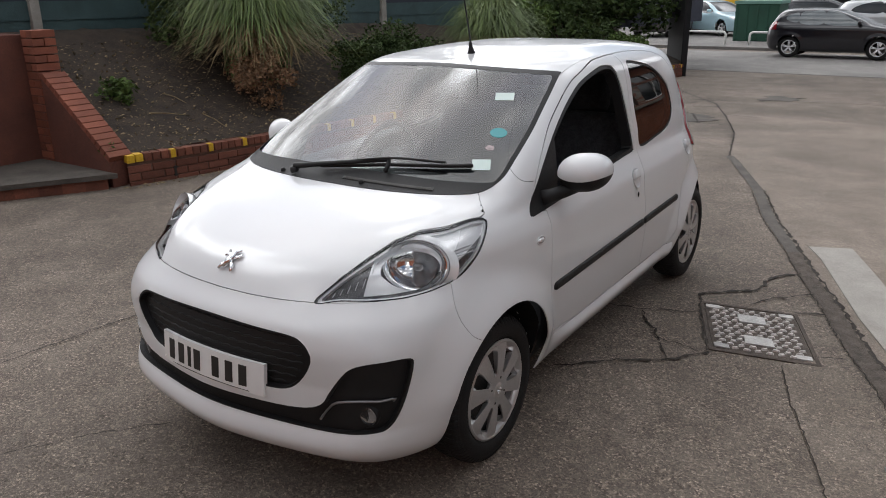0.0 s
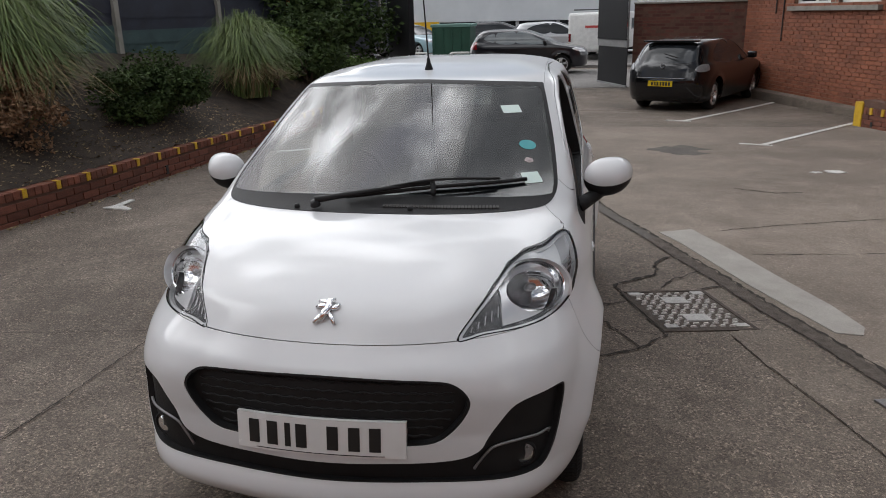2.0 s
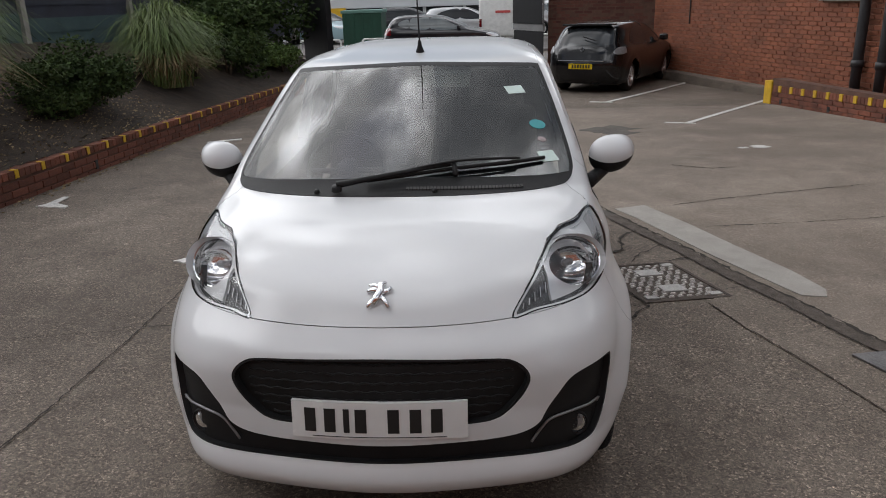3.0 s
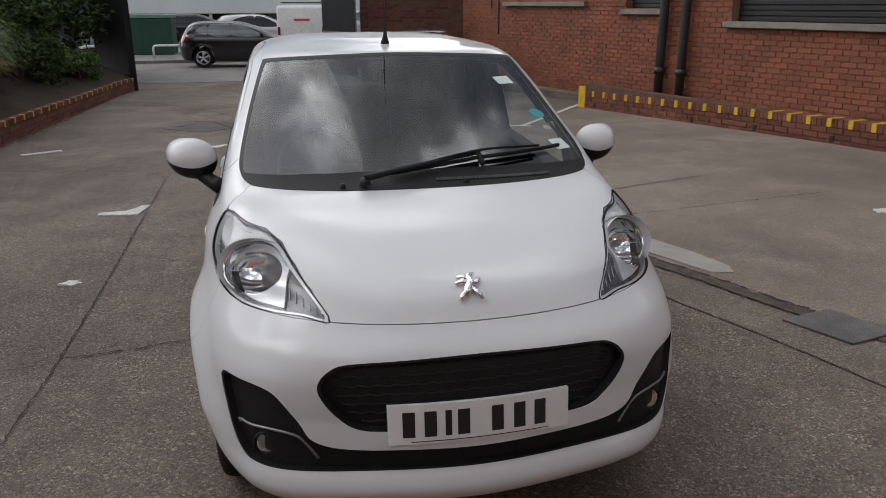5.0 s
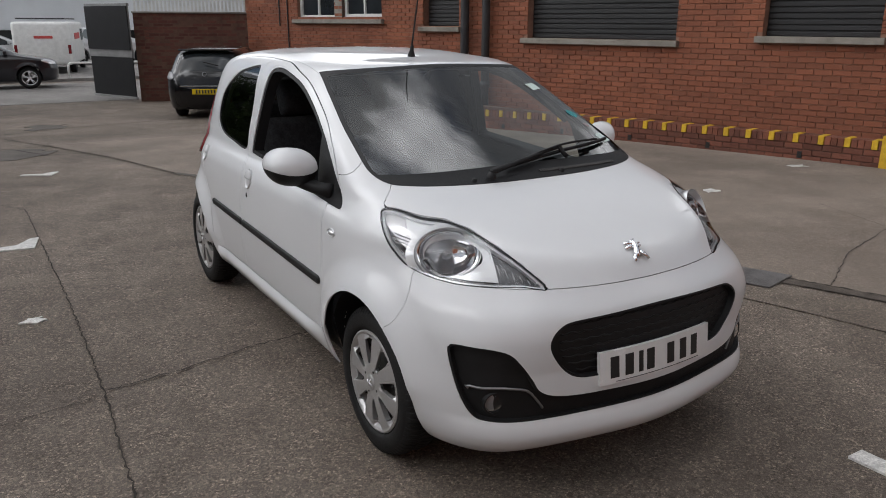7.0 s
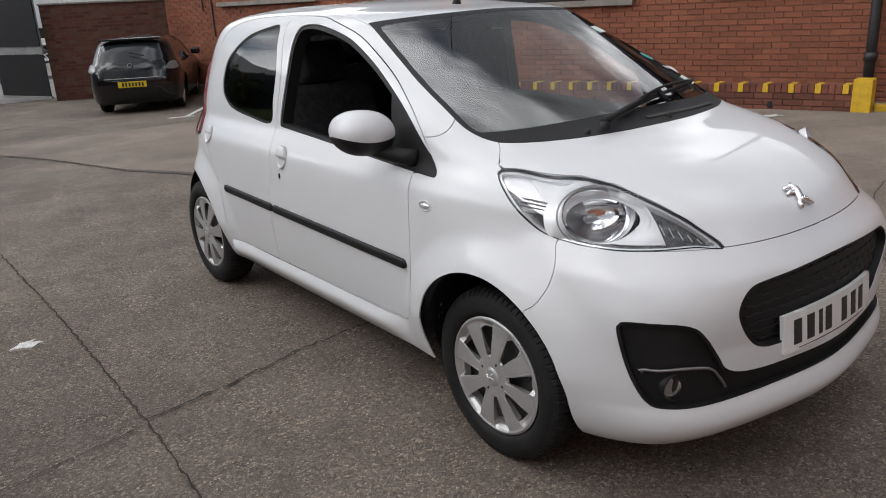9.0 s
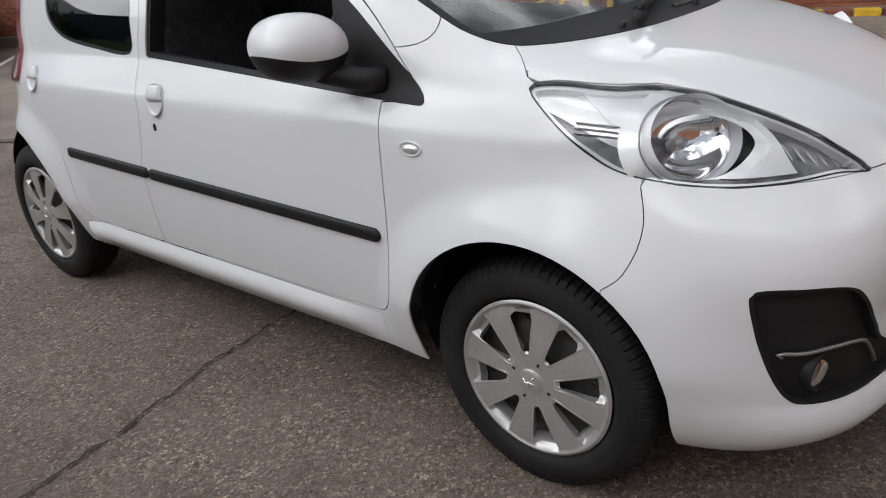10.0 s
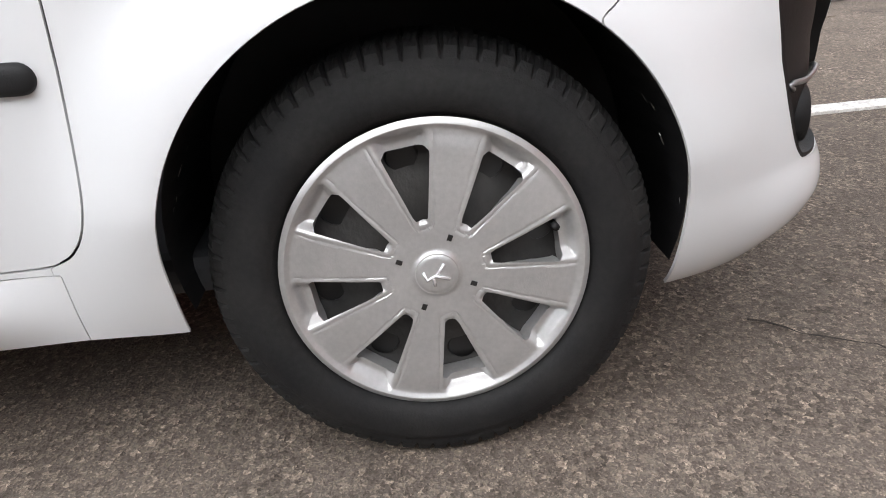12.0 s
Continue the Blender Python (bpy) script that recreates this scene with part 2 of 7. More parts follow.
BLADE_DRY = surface("dry_blade", (0.20, 0.14, 0.07), (0.33, 0.25, 0.13), 2, 0.8, random_by="island", spread=0.4)
LEAF_DEAD = surface("dead_brown_leaf", (0.16, 0.088, 0.046), (0.31, 0.18, 0.095), 4, 0.85, random_by="island", spread=0.5)
BARK = surface("bark", (0.05, 0.037, 0.026), (0.11, 0.085, 0.06), 8, 0.95, 0.8, 40)
FENCE_BLUE = surface("dark_blue_fence_board", (0.010, 0.012, 0.024), (0.023, 0.027, 0.047), 3, 0.7, 0.3, 60, grain=0.2)
FENCE_TEAL = surface("dull_teal_fence_board", (0.022, 0.048, 0.052), (0.045, 0.085, 0.088), 3, 0.7, 0.3, 60, grain=0.2)
POST_GREY = surface("concrete_post", (0.20, 0.19, 0.17), (0.32, 0.30, 0.27), 5, 0.9, 0.4, 90, grain=0.15)
RUST = surface("rusty_orange_post", (0.22, 0.085, 0.02), (0.36, 0.16, 0.04), 5, 0.8, 0.3, 60)
SILL_STONE = surface("grey_stone_sill", (0.19, 0.17, 0.145), (0.29, 0.27, 0.235), 5, 0.9, 0.4, 100, grain=0.15)
SHUTTER = surface("black_shutter_slat", (0.010, 0.010, 0.011), (0.018, 0.018, 0.019), 5, 0.55, 0.1, 80)
PIPE_BLACK = surface("black_pipe", (0.016, 0.016, 0.018), (0.030, 0.030, 0.033), 5, 0.5, 0.1, 60)
WHITE_WOOD = surface("white_window_paint", (0.62, 0.62, 0.60), (0.76, 0.76, 0.74), 6, 0.5, 0.1, 60)
GATE_BLACK = surface("black_gate_steel", (0.008, 0.008, 0.009), (0.016, 0.016, 0.018), 4, 0.6, 0.1, 60, gloss=0.2)
GATE_DULL = surface("dull_gate_bar", (0.030, 0.029, 0.028), (0.055, 0.053, 0.050), 4, 0.6, 0.1, 60)
GATE_GREY = surface("grey_gate_rail", (0.16, 0.16, 0.16), (0.24, 0.24, 0.24), 4, 0.5, 0.1, 60)
STEEL_PLATE = surface("dull_steel_plate", (0.13, 0.125, 0.125), (0.22, 0.215, 0.21), 9, 0.5, 0.3, 90, metal=0.6, grain=0.25)
LIFT_STEEL = surface("worn_bright_steel", (0.26, 0.25, 0.235), (0.46, 0.44, 0.42), 9, 0.45, 0.3, 90, metal=0.3, grain=0.2)
COVER_STEEL = surface("worn_chequer_steel", (0.38, 0.35, 0.33), (0.66, 0.63, 0.60), 9, 0.5, 0.3, 90, metal=0.4, grain=0.3)
COVER_DIRT = surface("rust_and_dirt", (0.045, 0.034, 0.028), (0.095, 0.075, 0.060), 12, 0.9, 0.5, 120, grain=0.3)
BIN_GREEN = surface("green_container_paint", (0.008, 0.048, 0.028), (0.014, 0.070, 0.042), 2, 0.6)
CLADDING = surface("white_cladding", (0.58, 0.60, 0.62), (0.68, 0.70, 0.72), 0.5, 0.5)
SIGN_YELLOW = surface("yellow_panel", (0.62, 0.36, 0.01), (0.70, 0.42, 0.015), 1, 0.5)
DARK_GLASS = surface("dark_far_glass", (0.012, 0.014, 0.016), (0.03, 0.034, 0.038), 0.6, 0.08)
# opaque: the grey base paints sky light seen through and off the panes
CAR_GLASS = surface("far_car_glass", (0.10, 0.115, 0.12), (0.17, 0.19, 0.195), 1.2, 0.05, coat=0.4)
GALV = surface("white_tube", (0.55, 0.55, 0.53), (0.70, 0.70, 0.68), 6, 0.5)

PAINT = surface("white_car_paint", (0.625, 0.633, 0.640), (0.645, 0.653, 0.660), 2, 0.40, coat=0.8, rough_var=0.02, gloss=0.1)
BLACK_PAINT = surface("black_car_paint", (0.003, 0.003, 0.004), (0.005, 0.005, 0.006), 2, 0.3, coat=1.0, rough_var=0.02, gloss=0.1)
GREY_PAINT = surface("dark_grey_car_paint", (0.008, 0.008, 0.011), (0.013, 0.012, 0.016), 2, 0.3, coat=1.0, rough_var=0.02, gloss=0.2)
TRIM = surface("black_grained_plastic", (0.008, 0.008, 0.0085), (0.013, 0.013, 0.0135), 12, 0.55, 0.12, 500, gloss=0.28)
TRIM_GLOSS = surface("black_gloss_plastic", (0.010, 0.010, 0.011), (0.014, 0.014, 0.015), 8, 0.22)
RUBBER = surface("tyre_rubber", (0.009, 0.009, 0.0095), (0.017, 0.0165, 0.016), 14, 0.72, 0.15, 300, grain=0.2, gloss=0.25)
ALLOY = surface("silver_wheel_paint", (0.41, 0.405, 0.40), (0.48, 0.475, 0.47), 9, 0.33, 0.04, 400, metal=0.55, grain=0.05, grain_scale=150)
STEEL_DARK = surface("dark_steel_rim", (0.045, 0.044, 0.043), (0.085, 0.081, 0.077), 8, 0.65, 0.2, 90, metal=0.3)
CHROME = surface("chrome", (0.80, 0.80, 0.81), (0.86, 0.86, 0.87), 5, 0.08, metal=1.0, rough_var=0.03)
STRIP_METAL = surface("satin_trim_metal", (0.22, 0.22, 0.225), (0.32, 0.32, 0.325), 9, 0.35, metal=0.7)
LAMP_SILVER = surface("lamp_silver", (0.74, 0.74, 0.75), (0.84, 0.84, 0.85), 9, 0.20, metal=0.6, rough_var=0.06)
# pale satin base also paints in the sky's reflection on the lamp shell
LAMP_SATIN = surface("lamp_satin_shell", (0.80, 0.81, 0.82), (0.87, 0.88, 0.89), 9, 0.22, metal=0.3, rough_var=0.05)
LAMP_GREY = surface("lamp_grey", (0.20, 0.20, 0.205), (0.30, 0.30, 0.31), 14, 0.3, metal=0.4)
LAMP_SMOKE = surface("lamp_smoke", (0.07, 0.07, 0.072), (0.22, 0.22, 0.225), 40, 0.22, metal=0.5)
LAMP_RED = surface("red_lamp_plastic", (0.12, 0.005, 0.008), (0.19, 0.009, 0.012), 20, 0.12, coat=1.0)
LAMP_CLEAR = pane_glass("clear_lamp_cover", (0.97, 0.97, 0.97), 1.35)
SCREEN_GLASS = pane_glass("windscreen_glass", (0.70, 0.79, 0.80), 2.15)
SIDE_GLASS = pane_glass("side_glass", (0.34, 0.39, 0.39), 1.9)
INSIDE = surface("dark_cabin_plastic", (0.030, 0.031, 0.034), (0.045, 0.046, 0.050), 6, 0.7, 0.1, 200)
FABRIC = surface("dark_seat_fabric", (0.020, 0.020, 0.023), (0.045, 0.045, 0.050), 30, 0.95, 0.3, 300, grain=0.2)
LINING = surface("grey_headlining", (0.20, 0.20, 0.195), (0.26, 0.26, 0.25), 8, 0.95)
PLATE_WHITE = surface("white_plate", (0.66, 0.66, 0.65), (0.72, 0.72, 0.71), 6, 0.25, coat=0.5)
PLATE_YELLOW = surface("yellow_plate", (0.62, 0.43, 0.01), (0.68, 0.48, 0.015), 6, 0.25, coat=0.5)
INK = surface("black_ink", (0.010, 0.010, 0.010), (0.016, 0.016, 0.016), 6, 0.4)
TEAL = surface("teal_sticker", (0.03, 0.25, 0.27), (0.04, 0.30, 0.32), 9, 0.5)
PAPER = surface("pale_sticker", (0.50, 0.62, 0.58), (0.62, 0.72, 0.68), 9, 0.6)
STICKER_GREY = surface("printed_sticker", (0.20, 0.16, 0.16), (0.42, 0.36, 0.36), 60, 0.5)
RED_PRINT = surface("red_print", (0.45, 0.05, 0.05), (0.52, 0.08, 0.07), 9, 0.6)

# ---- mesh tools


def thing(name, label, category, group="", kind="", at=(0, 0, 0)):
    ob = new(name)
    ob.location = at
    return tagged(ob, label, category, group, kind)


def mesh_of(name, verts, faces, mat, normals=None, smooth=False):
    if normals is not None:
        V, F = np.array([tuple(v) for v in verts], float), np.array(faces)
        across = np.cross(V[F[:, 1]] - V[F[:, 0]], V[F[:, 2]] - V[F[:, 0]])
        if (across * np.asarray(normals)[F].mean(1)).sum() < 0:
            faces = F[:, ::-1]
    me = bpy.data.meshes.new(name)
    me.from_pydata([tuple(map(float, v)) for v in verts], [], [tuple(map(int, f)) for f in faces])
    me.materials.append(mat)
    if smooth or normals is not None:
        me.polygons.foreach_set("use_smooth", [True] * len(me.polygons))
    if normals is not None:
        me.normals_split_custom_set_from_vertices([tuple(map(float, v)) for v in normals])
    me.update()
    return me


def part(name, geo, mat, parent, label="", smooth=False):
    """One mesh object under a thing. geo: (verts, faces), (verts, normals, faces) or a bmesh."""
    if isinstance(geo, bmesh.types.BMesh):
        me = bpy.data.meshes.new(name)
        geo.to_mesh(me)
        geo.free()
        me.materials.append(mat)
        if smooth:
            me.polygons.foreach_set("use_smooth", [True] * len(me.polygons))
    elif len(geo) == 3:
        me = mesh_of(name, geo[0], geo[2], mat, geo[1])
    else:
        me = mesh_of(name, geo[0], geo[1], mat, smooth=smooth)
    ob = new(name, me)
    ob.parent = parent
    if parent is not None:
        root = parent
        while root.parent is not None:
            root = root.parent
        me.transform(Matrix.Translation(root.location).inverted())
    if label:
        ob["label"] = label
    return ob


def box(bm, lo, hi, m=None, bevel=0.0):
    """Adds a box between two corners, its edges rounded by bevel, moved by m."""
    made = bmesh.ops.create_cube(bm, size=1.0)["verts"]
    for v in made:
        v.co = Vector([lo[k] + (v.co[k] + 0.5) * (hi[k] - lo[k]) for k in range(3)])
    if bevel:
        edges = list({e for v in made for e in v.link_edges})
        out = bmesh.ops.bevel(bm, geom=edges, offset=bevel, segments=2, affect="EDGES", profile=0.6)
        made = list({v for f in out["faces"] for v in f.verts} | {v for v in made if v.is_valid})
    if m is not None:
        bmesh.ops.transform(bm, matrix=m, verts=made)
    return made


def boxed(lo, hi, m=None, bevel=0.0):
    bm = bmesh.new()
    box(bm, lo, hi, m, bevel)
    return bm


def tube(points, radius, sides=10, closed=False, caps=True):
    """A round bar along a line of points. radius: one number, or one for each point."""
    pts = [Vector(p) for p in points]
    rad = radius if isinstance(radius, (list, tuple)) else [radius] * len(pts)
    verts, faces, up = [], [], None
    for k, p in enumerate(pts):
        a = pts[k - 1] if k or closed else p
        b = pts[(k + 1) % len(pts)] if k < len(pts) - 1 or closed else p
        way = (b - a).normalized()
        if up is None:
            up = Vector((0, 0, 1)) if abs(way.z) < 0.9 else Vector((1, 0, 0))
        side = way.cross(up).normalized()
        up = side.cross(way).normalized()
        for s in range(sides):
            t = 2 * math.pi * s / sides
            verts.append(p + rad[k] * (math.cos(t) * side + math.sin(t) * up))
    for k in range(len(pts) if closed else len(pts) - 1):
        for s in range(sides):
            i, j = k * sides, ((k + 1) % len(pts)) * sides
            faces.append((i + s, i + (s + 1) % sides, j + (s + 1) % sides, j + s))
    if caps and not closed:
        faces += [tuple(range(sides))[::-1], tuple(range((len(pts) - 1) * sides, len(pts) * sides))]
    return verts, faces


def lathe(profile, turn=48, axis_m=None):
    """Turns a profile of (radius, height) round the z axis."""
    verts, faces = [], []
    for r, h in profile:
        for s in range(turn):
            t = 2 * math.pi * s / turn
            verts.append(Vector((r * math.cos(t), r * math.sin(t), h)))
    for k in range(len(profile) - 1):
        for s in range(turn):
            i, j = k * turn, (k + 1) * turn
            faces.append((i + s, i + (s + 1) % turn, j + (s + 1) % turn, j + s))
    if axis_m is not None:
        verts = [axis_m @ v for v in verts]
    return verts, faces


def joined(*geos):
    verts, faces = [], []
    for v, f in geos:
        k = len(verts)
        verts += list(v)
        faces += [tuple(i + k for i in q) for q in f]
    return verts, faces


# ---- skins of car bodies, as stacks of rounded plan outlines


def curve(xs, ys):
    """Smooth curve through a few knots, without overshoot."""
    xs, ys = np.array(xs, float), np.array(ys, float)
    h, d = np.diff(xs), np.diff(ys) / np.diff(xs)
    m = np.zeros_like(ys)
    m[0], m[-1] = d[0], d[-1]
    for k in range(1, len(xs) - 1):
        if d[k - 1] * d[k] > 0:
            w1, w2 = 2 * h[k] + h[k - 1], h[k] + 2 * h[k - 1]
            m[k] = (w1 + w2) / (w1 / d[k - 1] + w2 / d[k])

    def f(x):
        x = np.clip(np.asarray(x, float), xs[0], xs[-1])
        k = np.clip(np.searchsorted(xs, x) - 1, 0, len(xs) - 2)
        t = (x - xs[k]) / h[k]
        return ((1 + 2 * t) * (1 - t) ** 2 * ys[k] + t * (1 - t) ** 2 * h[k] * m[k]
                + t * t * (3 - 2 * t) * ys[k + 1] + t * t * (t - 1) * h[k] * m[k + 1])
    return f



def ground_z(y):
    return float(GROUND(y))


GROUND = curve([-400, 2, 5, 9, 14, 25, 60, 400], [0, 0, -.035, -.14, -.26, -.33, -.42, -.42])


def body_point(k, a, z):
    """A point of one half of a body skin: a runs round the plan from nose (0) to tail (1), z is the height."""
    a, z = np.broadcast_arrays(np.asarray(a, float), np.asarray(z, float))
    w, yf, yr, yc, yb, n = (k[q](z) for q in ("half", "nose", "tail", "ahead", "behind", "square"))
    A, B = 0.38, 0.68
    fa, ra = np.clip(a / A, 0, 1) * np.pi / 2, np.clip((a - B) / (1 - B), 0, 1) * np.pi / 2
    bf, br = yc - yf, yr - yb
    fa, ra = np.arctan2(np.sin(fa) * w, np.cos(fa) * bf), np.arctan2(np.sin(ra) * br, np.cos(ra) * w)
    rf = ((np.sin(fa) / w) ** n + (np.cos(fa) / bf) ** n) ** (-1 / n)
    rr = ((np.cos(ra) / w) ** k["stern"] + (np.sin(ra) / br) ** k["stern"]) ** (-1 / k["stern"])
    m = np.clip((a - A) / (B - A), 0, 1)
    x = np.where(a < A, rf * np.sin(fa), np.where(a > B, rr * np.cos(ra), w))
    y = np.where(a < A, yc - rf * np.cos(fa), np.where(a > B, yb + rr * np.sin(ra), yc + (yb - yc) * m))
    q = np.clip(x / .5, 0, 1)
    y = y + k.get("bow", 0) * q * q * (3 - 2 * q) * np.clip((.80 - z) / .30, 0, 1) ** 1.5 * np.clip((.05 - y) / .35, 0, 1)
    for wy in k["wheels"]:
        r = np.hypot(y - wy, z - k["hub"])
        t = np.clip((r - k["arch"] - .015) / .15, 0, 1)
        x = x + k["flare"] * (1 - t * t * (3 - 2 * t)) * np.clip(x / .6 - .4, 0, 1) * np.clip((z - .17) / .24, 0, 1)
    return np.stack([x, y, z], -1)


def body_skin(k, cols, rows, top_rows):
    """The whole skin as vertices, normals and triangles."""
    top, brow = k["top"], k["top"] - .092
    q = np.linspace(0, 1, top_rows)[1:]
    z = np.concatenate([np.linspace(k["low"], brow, rows), brow + (top - brow) * (1 - (1 - q) ** 1.8)])
    p = body_point(k, np.linspace(0, 1, cols)[None, :], z[:, None])
    g = np.concatenate([p[:, ::-1][:, :-1] * (-1, 1, 1), p], 1)
    nrm = np.cross(np.gradient(g, axis=1), np.gradient(g, axis=0))
    nrm /= np.linalg.norm(nrm, axis=-1, keepdims=True) + 1e-12
    R, C, _ = g.shape
    i = np.arange(R * C).reshape(R, C)
    quad = np.stack([i[:-1, :-1], i[:-1, 1:], i[1:, 1:], i[1:, :-1]], -1).reshape(-1, 4)
    return g.reshape(-1, 3), nrm.reshape(-1, 3), np.concatenate([quad[:, [0, 1, 2]], quad[:, [0, 2, 3]]])


def outline(points, fine=6):
    """A closed smooth outline through its corner points."""
    p, out = np.array(points, float), []
    for i in range(len(p)):
        a, b, c, d = p[i - 1], p[i], p[(i + 1) % len(p)], p[(i + 2) % len(p)]
        for t in np.arange(fine) / fine:
            out.append(0.5 * (2 * b + (c - a) * t * 1.0 + (2 * a - 5 * b + 4 * c - d) * t * t + (3 * b - a - 3 * c + d) * t ** 3))
    return np.array(out)


def inside(poly, u, v):
    """Signed distance of the points (u, v) from a closed outline: negative within."""
    q, sq, odd = np.stack([u, v], -1), np.full(len(u), 1e9), np.zeros(len(u), bool)
    for a, b in zip(poly, np.roll(poly, -1, 0)):
        e = b - a
        w = q - a
        t = np.clip((w @ e) / max(e @ e, 1e-12), 0, 1)
        sq = np.minimum(sq, ((w - t[:, None] * e) ** 2).sum(1))
        cross = ((a[1] > q[:, 1]) != (b[1] > q[:, 1]))
        if abs(e[1]) > 1e-12:
            odd ^= cross & (q[:, 0] < a[0] + (q[:, 1] - a[1]) * e[0] / e[1])
    return np.where(odd, -1, 1) * np.sqrt(sq)


def split(skin, f):
    """Cuts triangles along f = 0. Returns the skin where f < 0 and the skin where f > 0."""
    V, N, F = skin
    f = np.where(np.abs(f) < 1e-7, 1e-7, f)
    neg = f[F] < 0
    count = neg.sum(1)
    low, high, mixed = F[count == 3], F[count == 0], F[(count == 1) | (count == 2)]
    if len(mixed):
        nm = f[mixed] < 0
        lone = np.where(nm.sum(1) == 1, nm.argmax(1), (~nm).argmax(1))
        r = np.arange(len(mixed))
        a, b, c = mixed[r, lone], mixed[r, (lone + 1) % 3], mixed[r, (lone + 2) % 3]
        ends = np.sort(np.concatenate([np.stack([a, b], 1), np.stack([a, c], 1)]), 1)
        uniq, inv = np.unique(ends, axis=0, return_inverse=True)
        inv = inv.reshape(-1)
        t = (f[uniq[:, 0]] / (f[uniq[:, 0]] - f[uniq[:, 1]]))[:, None]
        base = len(V)
        V = np.concatenate([V, V[uniq[:, 0]] * (1 - t) + V[uniq[:, 1]] * t])
        nn = N[uniq[:, 0]] * (1 - t) + N[uniq[:, 1]] * t
        N = np.concatenate([N, nn / (np.linalg.norm(nn, axis=1, keepdims=True) + 1e-12)])
        ab, ac = base + inv[:len(mixed)], base + inv[len(mixed):]
        single, pair = np.stack([a, ab, ac], 1), np.concatenate([np.stack([ab, b, c], 1), np.stack([ab, c, ac], 1)])
        one = f[a] < 0
        two = np.concatenate([one, one])
        low, high = np.concatenate([low, single[one], pair[~two]]), np.concatenate([high, single[~one], pair[two]])
    return pack((V, N, low)), pack((V, N, high))


def pack(skin):
    V, N, F = skin
    used, inv = np.unique(F, return_inverse=True)
    return V[used], N[used], inv.reshape(-1, 3)


def thick(skin, depth=0.012, out=0.0):
    """A skin moved out along its normals, with walls of that depth along its rims."""
    V, N, F = skin
    V = V + N * out
    e = np.concatenate([F[:, [0, 1]], F[:, [1, 2]], F[:, [2, 0]]])
    key = np.sort(e, 1)
    uniq, inv, cnt = np.unique(key, axis=0, return_inverse=True, return_counts=True)
    rim = e[cnt[inv.reshape(-1)] == 1]
    a, b = rim[:, 0], rim[:, 1]
    p0, p1, p2, p3 = V[a], V[b], V[b] - N[b] * depth, V[a] - N[a] * depth
    wn = np.cross(p0 - p1, p3 - p0)
    wn /= np.linalg.norm(wn, axis=1, keepdims=True) + 1e-12
    k, m = len(V), len(rim)
    i = np.arange(m)
    walls = np.concatenate([np.stack([k + i, k + 3 * m + i, k + 2 * m + i], 1), np.stack([k + i, k + 2 * m + i, k + m + i], 1)])
    return np.concatenate([V, p0, p1, p2, p3]), np.concatenate([N, wn, wn, wn, wn]), np.concatenate([F, walls])


def moved(skin, out):
    V, N, F = skin
    return V + N * out, N, F


def halves(skin):
    return split(skin, -skin[0][:, 0])       # the half at x > 0, then the half at x < 0


def round_front(V):
    """How far round the nose a point lies, as a length."""
    return .8 * np.arctan2(np.abs(V[:, 0]), .5 - V[:, 1])


def mirrored(points):
    """A closed outline from its half at u >= 0, which runs from u = 0 to u = 0."""
    return np.array(points + [(-u, v) for u, v in points[::-1] if u > 1e-6], float)


# ---- ground
def on_ground(x, y, up=0.0):
    return Vector((x, y, ground_z(y) + up))


ys = np.concatenate([[-400, -120, -40, -15], np.arange(-8, 30, .5), [32, 36, 42, 50, 60, 90, 150, 400]])
xs = np.array([-400, -120, -40, -20, -10, -6, -3, 0, 3, 6, 10, 20, 40, 120, 400.])
verts = [(x, y, ground_z(y)) for y in ys for x in xs]
k = len(xs)
faces = [(r * k + c, r * k + c + 1, (r + 1) * k + c + 1, (r + 1) * k + c) for r in range(len(ys) - 1) for c in range(k - 1)]
tagged(new("ground", mesh_of("ground", verts, faces, CONCRETE)), "worn grey-brown concrete yard with pale stones showing", "ground", kind="structure")


def sheet(name, corners, mat, label, category, up=0.010, thick_=0.02, kind="structure", step=0.6):
    """A thin slab over the ground with straight sides between its corners."""
    pts = []
    for a, b in zip(corners, corners[1:] + corners[:1]):
        d = math.dist(a, b)
        for q in np.arange(max(1, int(d / step))) / max(1, int(d / step)):
            pts.append((a[0] + (b[0] - a[0]) * q, a[1] + (b[1] - a[1]) * q))
    n = len(pts)
    cx, cy = sum(p[0] for p in pts) / n, sum(p[1] for p in pts) / n
    verts = [on_ground(x, y, up) for x, y in pts] + [on_ground(x, y, up - thick_) for x, y in pts] + [on_ground(cx, cy, up)]
    faces = [(i, (i + 1) % n, 2 * n) for i in range(n)] + [(i, i + n, (i + 1) % n + n, (i + 1) % n) for i in range(n)]
    return tagged(new(name, mesh_of(name, verts, faces, mat)), label, category, kind=kind)


